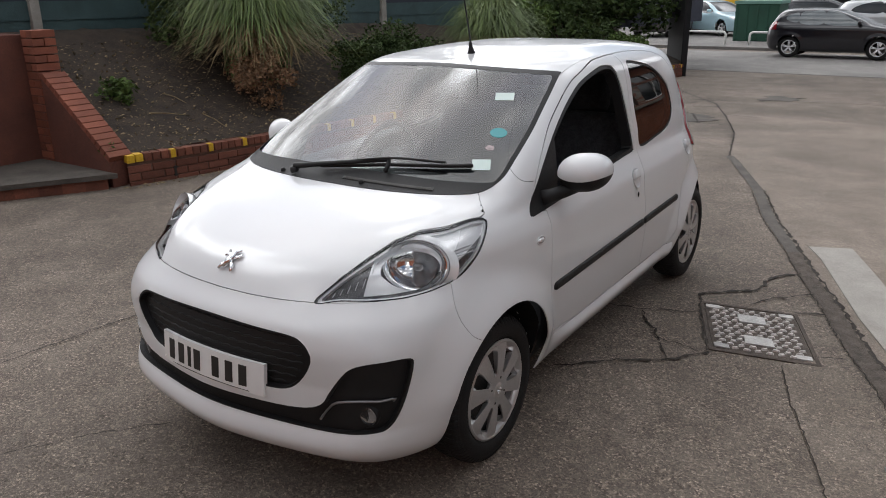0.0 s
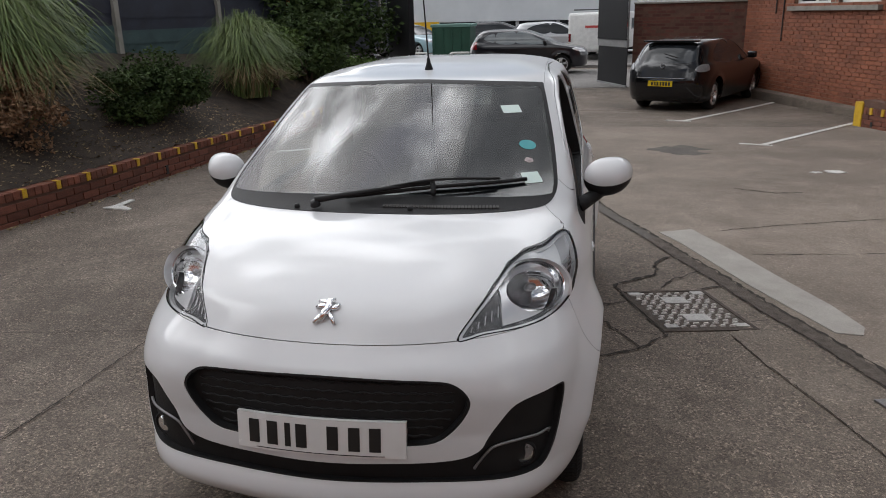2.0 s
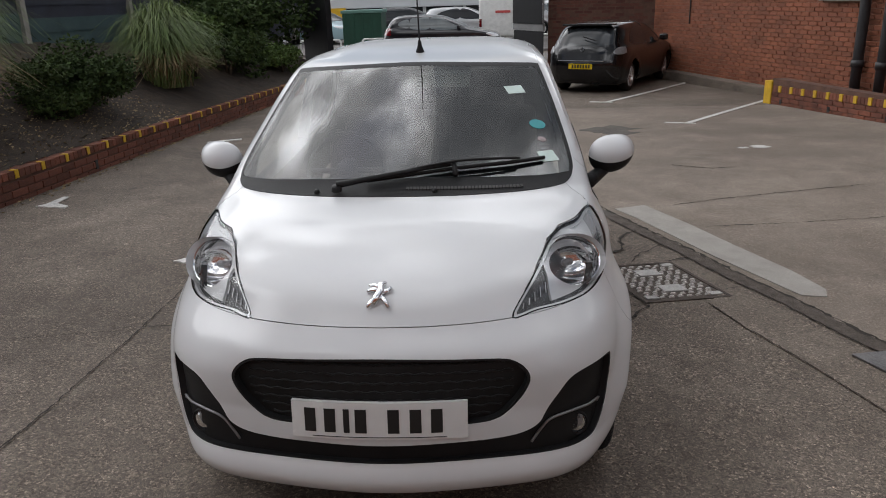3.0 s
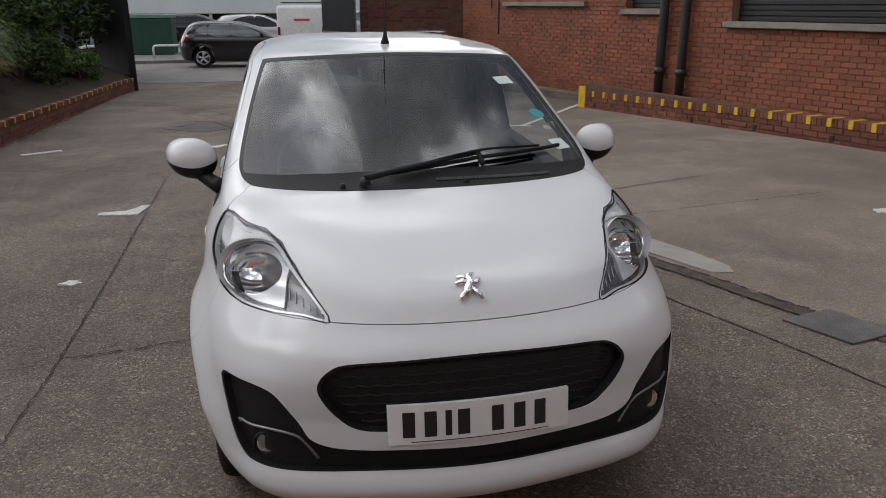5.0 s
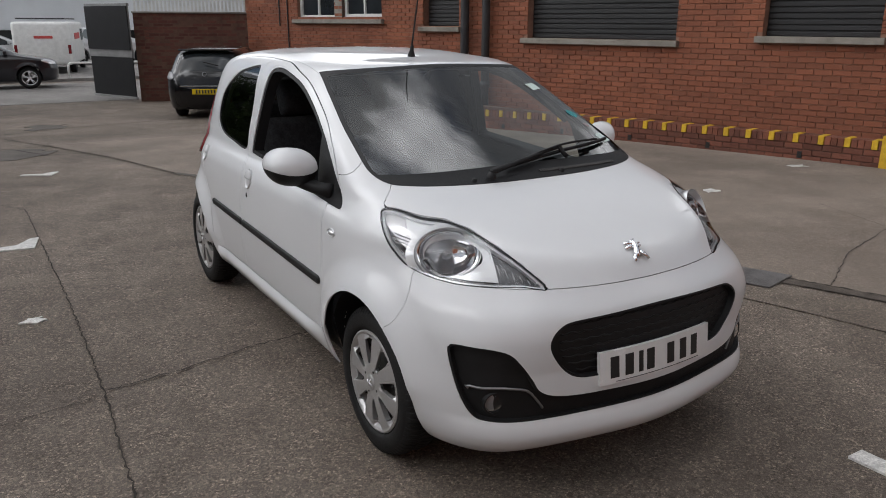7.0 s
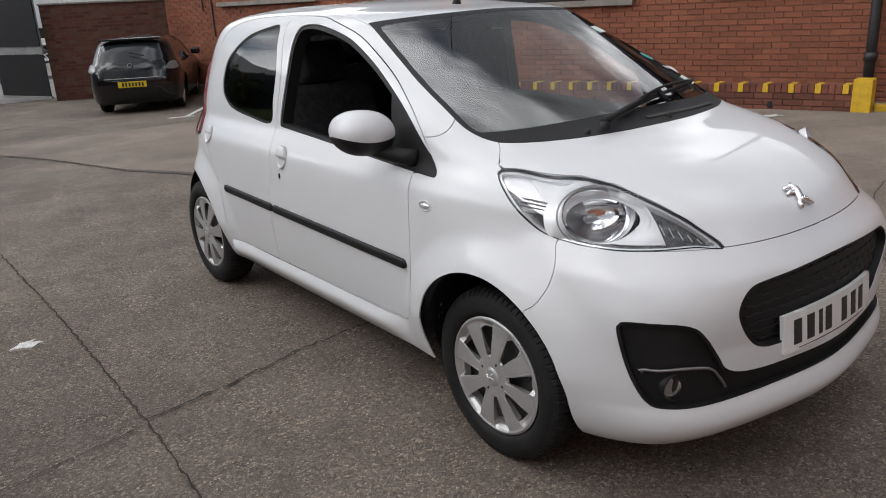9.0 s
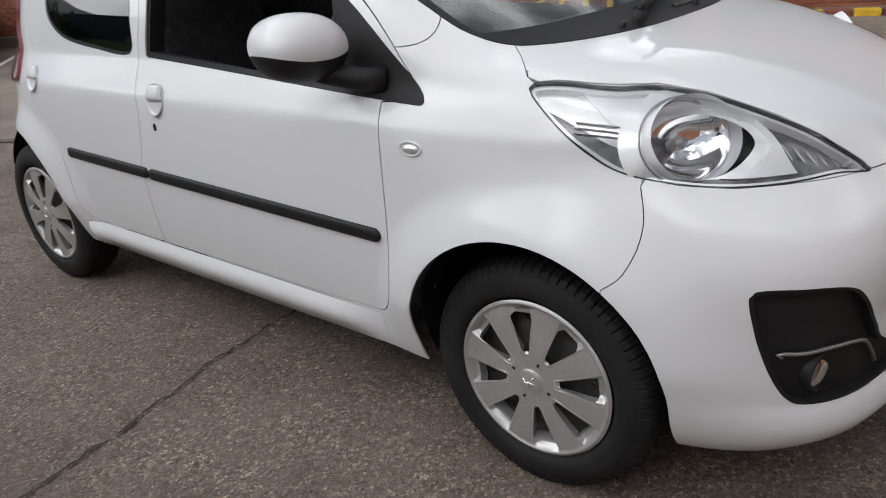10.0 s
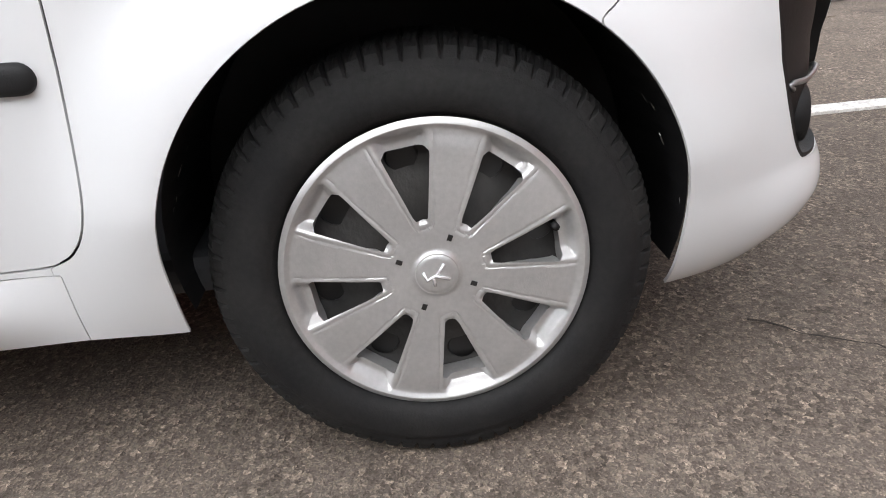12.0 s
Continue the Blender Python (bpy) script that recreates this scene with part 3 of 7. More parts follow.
def crack(points, width, rough=0.5, seed=1, mat=None, name="crack", label="dark ragged crack in the concrete", up=0.0075):
    """A ragged dark line in the ground through some points."""
    rnd = random.Random(seed)
    line = []
    for a, b in zip(points, points[1:]):
        d = math.dist(a, b)
        steps = max(2, int(d / 0.028))
        for q in range(steps):
            t = q / steps
            j = rough * .011
            line.append((a[0] + (b[0] - a[0]) * t + rnd.uniform(-j, j), a[1] + (b[1] - a[1]) * t + rnd.uniform(-j, j)))
    line.append(points[-1])
    verts, faces = [], []
    for i, p in enumerate(line):
        a, b = line[max(i - 1, 0)], line[min(i + 1, len(line) - 1)]
        d = math.dist(a, b) or 1
        nx, ny = -(b[1] - a[1]) / d, (b[0] - a[0]) / d
        w = width * (.30 + rough * rnd.uniform(-.26, .30))
        verts += [on_ground(p[0] + nx * w, p[1] + ny * w, up), on_ground(p[0] - nx * w, p[1] - ny * w, up)]
    for i in range(len(line) - 1):
        faces.append((2 * i, 2 * i + 1, 2 * i + 3, 2 * i + 2))
    return tagged(new(name, mesh_of(name, verts, faces, mat or CRACK)), label, "crack", kind="stuff")


crack([(-1.76, -2.6), (-1.66, -.6), (-1.60, .3), (-1.575, 1.04), (-1.565, 2.3), (-1.58, 3.3), (-1.60, 5.2)], .011, .6, 2, name="slab_joint", label="straight dirty joint between concrete slabs")
crack([(-1.57, 1.04), (-1.2, 1.09), (-.88, 1.17), (-.4, 1.22), (.1, 1.24)], .014, .8, 3)
crack([(-3.6, .62), (-2.6, .82), (-1.6, 1.0)], .007, .6, 4)
crack([(-3.0, -1.35), (-1.72, -.62), (-1.6, .1)], .006, .5, 31)
crack([(-.95, -1.2), (-.72, -.82), (-.50, -.55)], .007, .9, 5)
gully = [(-2.71, 13.3), (-1.52, 11.45), (-.94, 9.86), (-.40, 8.2), (-.02, 6.45), (.10, 6.2), (.63, 4.90), (.93, 3.95), (1.25, 3.17), (1.42, 2.70), (1.56, 2.38), (1.66, 2.12), (1.79, 1.78), (1.86, 1.62), (1.97, 1.38), (2.11, 1.0), (2.20, .80), (2.42, .34), (2.54, .05), (2.66, -.30), (2.98, -1.4), (3.4, -3.0)]
crack(gully[:5], .034, .8, 6, name="gully_crack", label="dark crack that runs on from the gully")
crack(gully[8:], .17, .18, 61, GULLY_DIRT, "gully", "dirt-filled gully along the slab edge")
crack(gully[4:9], .15, .15, 63, STAINED, "gully_fill", "concrete-filled stretch of the gully")
crack([(x + .052, y + .022) for x, y in gully[6:]], .030, .9, 7, up=.0085)
crack([(x - .054, y - .022) for x, y in gully[6:]], .010, .7, 62, up=.0085)
crack([(.62, .78), (.85, 1.0), (1.0, 1.10), (1.05, 1.13), (1.12, 1.22), (1.20, 1.33)], .022, .9, 8)
crack([(.97, 1.98), (.94, 2.08), (1.08, 2.20), (1.21, 2.31), (1.22, 2.42), (1.22, 2.54), (1.29, 2.66), (1.37, 2.74)], .030, .9, 9)
crack([(1.23, 2.06), (1.26, 2.15), (1.31, 2.22), (1.40, 2.31), (1.50, 2.42)], .016, .9, 91)
crack([(1.46, 2.06), (1.53, 2.10), (1.60, 2.12)], .022, .7, 92)
crack([(.50, 1.62), (.62, 1.65), (.73, 1.67), (.86, 1.73), (1.0, 1.78)], .016, .8, 10)
crack([(.74, 1.65), (.80, 1.54), (.86, 1.47), (.94, 1.35)], .018, .9, 11)
crack([(.94, 1.35), (1.04, 1.34), (1.14, 1.31), (1.19, 1.33)], .010, .9, 12)
crack([(.94, 1.35), (.98, 1.25), (1.05, 1.13)], .012, .9, 121)
crack([(.97, 1.98), (1.0, 1.86), (1.05, 1.70), (1.14, 1.46), (1.19, 1.34)], .020, .7, 13)
crack([(1.64, 1.55), (1.70, 1.57), (1.76, 1.60)], .010, .8, 131)
crack([(1.53, 1.36), (1.64, 1.0), (1.74, .76), (1.83, .51), (1.95, .15), (2.10, -.4), (2.35, -1.3)], .009, .5, 14)
crack([(1.78, 3.46), (2.4, 3.72), (3.12, 3.96), (3.6, 4.12)], .016, .9, 15)
crack([(1.90, 2.83), (2.5, 2.90), (3.2, 3.03), (4.3, 3.2)], .013, .9, 16)
crack([(2.15, 5.1), (2.5, 4.9), (2.75, 4.95)], .03, .9, 17)
crack([(-2.6, 11.9), (-1.66, 12.0), (-.51, 12.55), (.36, 12.8), (1.0, 12.88), (3.0, 13.3)], .05, .8, 18)
crack([(-2.3, 10.7), (-1.84, 10.85), (-1.37, 11.05)], .045, .8, 19)
crack([(-1.31, 9.98), (-1.0, 10.1), (-.5, 10.0)], .03, .9, 191)
crack([(-2.66, 5.5), (-2.3, 6.1), (-2.04, 6.5)], .016, .6, 192)
crack([(-2.23, 9.7), (-1.8, 10.1), (-1.46, 9.9), (-1.1, 8.95), (-.5, 8.9)], .045, .9, 193)
crack([(-3.2, 16.2), (-1.4, 16.8), (.8, 17.6)], .04, .5, 20)
crack([(2.55, .2), (3.3, .55), (4.3, .8), (4.6, 1.6)], .010, .8, 21)
crack([(-3.3, 6.0), (-1.8, 5.6), (-1.6, 5.2)], .010, .6, 22)
gully_x = curve([y for x, y in gully[::-1]], [x for x, y in gully[::-1]])
rows_ = np.concatenate([np.arange(-10.9, 10.2, .4), [10.2]])
verts, faces, wide = [], [], 9
for y in rows_:
    x0 = float(gully_x(y))
    x1 = 8.8 - .30 * y - (.35 if y > 2 else 0)
    verts += [(x0 + (x1 - x0) * q / wide, y, ground_z(y) + .004) for q in range(wide + 1)]
for r in range(len(rows_) - 1):
    for q in range(wide):
        a = r * (wide + 1) + q
        faces.append((a, a + 1, a + wide + 2, a + wide + 1))
STRIP = [(1.53, 1.36), (1.64, 1.0), (1.83, .51), (1.95, .15), (2.10, -.4), (2.35, -1.3), (2.75, -2.6), (3.2, -2.6), (2.86, -1.4), (2.54, -.30), (2.42, .05), (2.30, .34), (2.08, .80), (1.99, 1.0), (1.85, 1.38), (1.70, 1.60)]
tagged(new("smooth_slab", mesh_of("smooth_slab", verts, faces, SMOOTH_CONCRETE)), "smoother pale brown concrete between gully and building", "concrete", kind="structure")
sheet("pale_slab", [(1.31, 3.35), (1.57, 3.46), (1.80, 2.86), (1.97, 2.36), (2.16, 1.86), (2.24, 1.55), (2.20, 1.44), (2.07, 1.46), (1.76, 2.17), (1.43, 3.10)], PALE_CONCRETE, "strip of smooth pale concrete beside the gully", "concrete", step=.2)
sheet("smooth_strip", STRIP, STRIP_CONCRETE, "narrow strip of smoother concrete beside the gully", "concrete", up=.005, thick_=.006, step=.3)
sheet("road", [(-40, 17.6), (40, 18.6), (40, 25.6), (-40, 24.6)], ASPHALT, "grey asphalt road beyond the gate", "road", up=.008)
sheet("far_pavement", [(-40, 25.4), (40, 26.4), (40, 70), (-40, 70)], ASPHALT, "raised pavement and car park across the road", "pavement", up=.10, thick_=.12, step=4)

for k, (a, b) in enumerate((((2.32, 11.05), (5.0, 15.2)), ((3.02, 8.15), (5.06, 10.95)))):
    d = math.dist(a, b)
    nx, ny = (b[1] - a[1]) / d * .04, -(b[0] - a[0]) / d * .04
    sheet("bay_line", [(a[0] - nx, a[1] - ny), (a[0] + nx, a[1] + ny), (b[0] + nx, b[1] + ny), (b[0] - nx, b[1] - ny)], LINE_PAINT, "worn white parking bay line", "line", up=.010)
    sheet("bay_line_end", [(a[0] - .28, a[1] + .10), (a[0] + .10, a[1] - .08), (a[0] + .13, a[1] - .02), (a[0] - .25, a[1] + .16)], LINE_PAINT, "worn white end of a parking line", "line", up=.011)
for k, pts in enumerate(([(-1.95, 3.80), (-1.64, 3.74), (-1.585, 4.06), (-1.645, 4.06), (-1.70, 3.83), (-1.95, 3.87)],
                         [(-3.42, 7.08), (-3.05, 7.33), (-3.08, 7.42), (-3.47, 7.16)], [(-1.52, 7.30), (-1.22, 7.10), (-1.12, 7.35), (-1.18, 7.36), (-1.26, 7.18), (-1.48, 7.36)])):
    sheet("corner_mark", pts, LINE_PAINT, "worn white corner mark of a parking bay", "line", up=.010, step=.2)
sheet("corner_mark", [(-3.74, 3.66), (-3.44, 3.60), (-3.44, 3.66), (-3.62, 3.71), (-3.62, 4.0), (-3.68, 4.02), (-3.69, 3.74)], LINE_PAINT, "worn white corner mark beside the bed wall", "line", up=.010, step=.2)
for k, (x, y, s) in enumerate(((-1.77, 2.13, .07), (3.36, 6.1, .12), (3.15, 6.05, .07), (4.22, 2.49, .11), (6.2, 2.9, .13))):
    rnd = random.Random(40 + k)
    ring = [(x + s * math.cos(t) * rnd.uniform(.4, 1.2), y + s * .8 * math.sin(t) * rnd.uniform(.4, 1.2)) for t in np.linspace(0, 2 * math.pi, 15)[:-1]]
    sheet("paint_splash", ring, LINE_PAINT, "ragged splash of old white paint on concrete", "paint", up=.010, step=.2)
for k, (x, y, s) in enumerate(((-1.55, 9.4, .55), (-.75, 12.95, .45), (1.9, 7.6, .4))):
    rnd = random.Random(70 + k)
    ring = [(x + s * math.cos(t) * rnd.uniform(.5, 1.2), y + s * 1.1 * math.sin(t) * rnd.uniform(.5, 1.2)) for t in np.linspace(0, 2 * math.pi, 19)[:-1]]
    sheet("old_patch", ring, STAINED, "dark old repair patch in the concrete", "concrete", up=.006, step=.2)
sheet("bay_line", [(.745, -1.0), (.835, -1.0), (.87, -2.6), (.78, -2.6)], LINE_PAINT, "worn white parking bay line", "line", up=.010)

# ---- manhole cover with rows of studs
mh = thing("manhole_cover", "rusty steel chequer-plate manhole cover set in concrete", "manhole", at=(1.315, 1.70, 0))
A, B, D = Vector((.985, 1.945, 0)), Vector((1.465, 2.035, 0)), Vector((1.195, 1.375, 0))
ux, uy = B - A, D - A
LX, LY = ux.length, uy.length
MH = Matrix.Translation(A) @ Matrix((ux.normalized(), uy.normalized(), Vector((0, 0, 1)))).transposed().to_4x4()
part("plate", boxed((.012, .012, -.02), (LX - .012, LY - .012, .004), MH), COVER_DIRT, mh)
for lo, hi in (((-.012, -.012, -.02), (LX + .012, .008, .007)), ((-.012, LY - .008, -.02), (LX + .012, LY + .012, .007)), ((-.012, .008, -.02), (.008, LY - .008, .007)), ((LX - .008, .008, -.02), (LX + .012, LY - .008, .007))):
    part("frame", boxed(lo, hi, MH), COVER_DIRT, mh)
stud = None
for i in range(8):
    for j in range(14):
        x, y = .03 + (LX - .06) * (i + .5) / 8, .03 + (LY - .06) * (j + .5) / 14
        if (3 <= i <= 4 and (2 <= j <= 4 or 9 <= j <= 11)) or (i in (0, 7) and j in (0, 13)):
            continue
        if stud is None:
            bm = boxed((-.0165, -.0085, 0), (.0165, .0085, .008))
            for v in bm.verts:
                if v.co.z > .003:
                    v.co.x *= .7
                    v.co.y *= .7
            stud = bpy.data.meshes.new("stud")
            bm.to_mesh(stud)
            bm.free()
            stud.materials.append(COVER_STEEL)
        ob = new("stud", stud)
        ob.parent = mh
        ob.matrix_basis = Matrix.Translation(-mh.location) @ MH @ Matrix.Translation((x, y, .004)) @ Matrix.Rotation(radians(12 if (i + j) % 2 else -12), 4, "Z") @ Matrix.Translation((.010 if j % 2 else -.010, 0, 0))
for x, y in ((.055, .05), (LX - .055, .05), (.055, LY - .05), (LX - .055, LY - .05)):
    part("corner_pad", boxed((x - .036, y - .022, .003), (x + .036, y + .022, .0125), MH, .002), LIFT_STEEL, mh)
for j in (3.0, 9.0):
    y = .03 + (LY - .06) * j / 12
    part("lifting_plate", boxed((LX * .36, y - .050, .003), (LX * .64, y + .050, .013), MH, .002), LIFT_STEEL, mh)
plate_ob = thing("drain_plate", "flat grey steel plate over the gully", "plate", at=(2.25, .6, 0))
PA, PB, PD = Vector((2.015, .705, .006)), Vector((2.345, .775, .006)), Vector((2.165, .365, .006))
PM = Matrix.Translation(PA) @ Matrix(((PB - PA).normalized(), (PD - PA).normalized(), Vector((0, 0, 1)))).transposed().to_4x4()
part("plate", boxed((0, 0, 0), ((PB - PA).length, (PD - PA).length, .012), PM, .003), STEEL_PLATE, plate_ob)

# ---- brick building on the right
STEP = 9.3      # the far stretch of the front stands a little further back


def bx(y):
    return 6.2 - .30 * (y - 8) if y < STEP else 6.55 - .28 * (y - 8)


BNOR = Vector((-1, -.30, 0)).normalized()
BLEN = 1.044


def wall_way(y):
    return Vector((-.30 if y < STEP else -.28, 1, 0)).normalized()


def on_wall(y, z, out=0.0):
    return Vector((bx(y), y, z)) + BNOR * out


def wall_frame(y, z):
    """x along the wall towards +y, y out of the wall, z up."""
    d = wall_way(y)
    return Matrix.Translation(on_wall(y, z)) @ Matrix((d, Vector((-d.y, d.x, 0)), Vector((0, 0, 1)))).transposed().to_4x4()


WINDOWS = [(5.55, 8.06, 1.345, 3.2, "shutter"), (3.02, 4.38, 1.42, 3.2, "shutter"), (9.90, 10.78, 1.52, 3.0, "shutter"), (11.90, 13.08, 1.68, 3.0, "white"), (13.32, 14.56, 1.66, 3.0, "white"), (.2, 2.1, 1.46, 3.2, "shutter")]
SILLS = [(5.50, 8.14, 1.30), (2.95, 4.45, 1.38), (9.84, 10.84, 1.46), (11.84, 14.66, 1.595), (.15, 2.15, 1.42)]
EAVES = 3.7
building = thing("brick_building", "long red brick building with stone sills and black shuttered windows", "building", kind="structure", at=(6.2, 8, 0))


def wall_blocks(y0, y1, z0, z1, holes):
    """The wall as solid pieces round its openings."""
    cuts = sorted({y0, y1, *((STEP,) if y0 < STEP < y1 else ()), *(h[0] for h in holes), *(h[1] for h in holes)})
    bm = bmesh.new()
    for a, b in zip(cuts, cuts[1:]):
        hs = [h for h in holes if h[0] <= a and h[1] >= b]
        spans = [(z0, z1)] if not hs else [(z0, hs[0][2]), (hs[0][3], z1)]
        for c, d in spans:
            box(bm, (0, -.35, c), ((b - a) * BLEN, -.012, d), wall_frame(a, 0))
    return bm


part("wall", wall_blocks(-6, 16.55, -.6, EAVES, WINDOWS), MORTAR, building, "lime mortar behind red bricks")
for y0, y1, z in SILLS:
    part("window_sill", boxed((0, -.02, -.085), ((y1 - y0) * BLEN, .085, .0), wall_frame(y0, z + .045), .006), SILL_STONE, building, "weathered grey stone sill")
for y0, y1, z0, z1, kind in WINDOWS:
    L = (y1 - y0) * BLEN
    if kind == "shutter":
        win = part("window", boxed((0, -.20, 0), (L, -.17, z1 - z0), wall_frame(y0, z0)), SHUTTER, building, "black slatted window shutter")
        for k in range(int(min(z1 - z0, 1.2) / .075)):
            part("slat", boxed((.01, -.18, .01 + k * .075), (L - .01, -.145, .068 + k * .075), wall_frame(y0, z0) , .006), SHUTTER, win)
    else:
        win = part("window", boxed((.03, -.14, .03), (L - .03, -.13, z1 - z0), wall_frame(y0, z0)), DARK_GLASS, building, "white-framed sash window")
        for lo, hi in (((0, -.16, 0), (L, -.08, .07)), ((0, -.16, .07), (.07, -.08, z1 - z0)), ((L - .07, -.16, .07), (L, -.08, z1 - z0)), ((L * .5 - .02, -.15, .07), (L * .5 + .02, -.09, z1 - z0)), ((.07, -.15, .62), (L - .07, -.09, .66))):
            part("window_frame", boxed(lo, hi, wall_frame(y0, z0), .004), WHITE_WOOD, win)
part("mullion", boxed((0, -.10, 0), ((13.32 - 13.08) * BLEN, .0, 1.4), wall_frame(13.08, 1.62)), SILL_STONE, building)
for y, r, z0 in ((9.27, .075, -.35), (8.82, .070, -.35), (2.58, .060, -.1)):
    pipe = part("downpipe", tube([on_wall(y, z, .11) for z in (z0, 1, 2, 3, 4, 5.3)], r, 14), PIPE_BLACK, building, "black iron downpipe", smooth=True)
    for z in (.55, 2.3):
        part("collar", tube([on_wall(y, z - .05, .11), on_wall(y, z + .05, .11)], r * 1.25, 14), PIPE_BLACK, pipe, smooth=True)
for y in (14.9, 15.2):
    part("cable", tube([on_wall(y, z, .02) for z in (.95 if y < 15 else 1.5, 2, 4)], .014, 6), PIPE_BLACK, building)
part("plinth", boxed((0, -.1, -.5), (6.7 * BLEN, .28, -.08), wall_frame(9.7, 0), .02), CONCRETE, building)
part("roof", boxed((-.2, -6, EAVES), (21.6 * BLEN, .3, EAVES + .2), wall_frame(-6, 0)), FENCE_BLUE, building)
part("end_wall", boxed((0, -6, -.6), (.3, -.35, EAVES), wall_frame(16.25, 0)), BRICK_FAR, building)
part("near_end_wall", boxed((0, -6, -.6), (.3, -.35, EAVES), wall_frame(-6, 0)), BRICK_FAR, building)

# ---- return wall at the gate, with a pale railing on top
RA, RB = Vector((1.72, 17.45, 0)), Vector((4.17, 16.52, 0))
RL = (RB - RA).length
RX = (RB - RA).normalized()
RW = Matrix.Translation(RA) @ Matrix((RX, Vector((-RX.y, RX.x, 0)), Vector((0, 0, 1)))).transposed().to_4x4()
return_wall = thing("yard_wall", "red brick yard wall with a white railing on top", "wall", kind="structure", at=(RA.x, RA.y, 0))
part("core", boxed((0, .012, -.6), (RL, .33, 1.77), RW), MORTAR_DARK, return_wall)
part("coping", boxed((-.02, -.02, 1.77), (RL, .36, 1.81), RW, .01), POST_GREY, return_wall)
part("rail", boxed((0, .13, 2.26), (RL, .17, 2.30), RW), GALV, return_wall)
for k in range(30):
    x = .04 + k * (RL - .08) / 29
    part("baluster", boxed((x - .026, .14, 1.81), (x + .026, .16, 2.26), RW), GALV, return_wall)

# ---- low wall with yellow-painted bricks on the right
LA, LB = Vector((6.88, 2.30, 0)), Vector((4.90, 10.35, 0))
LL = (LB - LA).length
LX_ = (LB - LA).normalized()
LW = Matrix.Translation(LA) @ Matrix((LX_, Vector((-LX_.y, LX_.x, 0)), Vector((0, 0, 1)))).transposed().to_4x4()      # y runs to the yard
low_wall = thing("low_wall", "low brick wall edged with yellow-painted bricks", "wall", kind="structure", at=(6.88, 2.30, 0))
part("core", boxed((0, -.20, -.5), (LL, -.012, .24), LW), MORTAR_DARK, low_wall)
for x0, nm in ((-.16, "end_block"), (LL - .02, "end_block")):
    z = ground_z((LW @ Vector((x0, 0, 0))).y)
    part(nm, boxed((x0, -.22, z - .05), (x0 + .20, .015, z + .37), LW, .008), YELLOW_PAINT, low_wall, "yellow-painted end block of the wall")
# solid black blocks stand in for the dark inside the weep holes
for k in range(7):
    x = .9 + k * 1.18
    z = ground_z((LW @ Vector((x, 0, 0))).y)
    part("weep_hole", boxed((x, -.05, z + .02), (x + .055, .004, z + .10), LW), INK, low_wall)
part("inner_edge", boxed((0, -.42, -.4), (LL, -.20, .16), LW), OLD_BRICK_FAR, low_wall)
kerb = thing("painted_kerb", "low kerb with worn yellow paint beside the building", "kerb", kind="structure", at=(7.1, 1.5, 0))
for k in range(8):
    q = Vector((6.95 + .27 * .30 * k + .2, 2.05 - .27 * k, 0))
    part("kerb_stone", boxed((-.13, -.08, -.1), (.13, .08, .075), Matrix.Translation(q) @ Matrix.Rotation(math.atan2(1, -.30), 4, "Z"), .01), YELLOW_PAINT if k % 2 == 0 else OLD_BRICK, kerb)

# ---- left: raised bed behind a low brick wall
bed_line = curve([1.8, 2.6, 4, 6, 9, 15, 16.4, 30], [-4.36, -4.17, -4.02, -3.95, -3.92, -3.78, -3.62, -3.3])


def lx(y):
    return float(bed_line(y))


LEFT0, LEFT1 = 1.90, 16.3
WALL_H = .29
left_wall = thing("bed_wall", "low dirty brick retaining wall with worn yellow paint marks", "wall", kind="structure", at=(lx(LEFT0), LEFT0, 0))


def bed_z(x, y):
    """Height of the soil: it climbs from the wall to the fence."""
    t = min(max((lx(y) - x) / 2.6, 0), 1)
    return ground_z(y) + WALL_H - .03 + 1.06 * t ** 1.05 + .035 * noise.noise(Vector((x * 1.7, y * 1.7, 3))) * min(1, t * 6)


nx_, ny_ = 44, 150
verts, faces = [], []
for j in range(ny_ + 1):
    y = LEFT0 + (16.6 - LEFT0) * j / ny_
    for i in range(nx_ + 1):
        x = lx(y) - .10 - 6.5 * (i / nx_) ** 1.3
        verts.append((x, y, bed_z(x, y) + .022 * noise.noise(Vector((x * 9, y * 9, 0))) + .010 * noise.noise(Vector((x * 23, y * 23, 5)))))
for j in range(ny_):
    for i in range(nx_):
        a = j * (nx_ + 1) + i
        faces.append((a, a + nx_ + 1, a + nx_ + 2, a + 1))
tagged(new("soil_bed", mesh_of("soil_bed", verts, faces, SOIL, smooth=True)), "bare dark soil sloping up to the fence", "soil", kind="structure")
verts, faces = [], []
for j in range(61):
    y = LEFT0 + (LEFT1 - LEFT0) * j / 60
    z = ground_z(y)
    verts += [(lx(y) - .012, y, z - .3), (lx(y) - .012, y, z + WALL_H - .075), (lx(y) - .2, y, z + WALL_H - .075), (lx(y) - .2, y, z - .3)]
for j in range(60):
    for q in range(4):
        a, b = 4 * j + q, 4 * j + (q + 1) % 4
        faces.append((a, b, b + 4, a + 4))
part("core", (verts, faces), MORTAR_DARK, left_wall)

# drain openings of the bed wall: their inner dark painted as black blocks
for y in (2.32, 5.2, 8.1):
    part("weep_hole", boxed((lx(y) - .05, y, ground_z(y) + .03), (lx(y) + .005, y + .05, ground_z(y) + .13)), INK, left_wall)

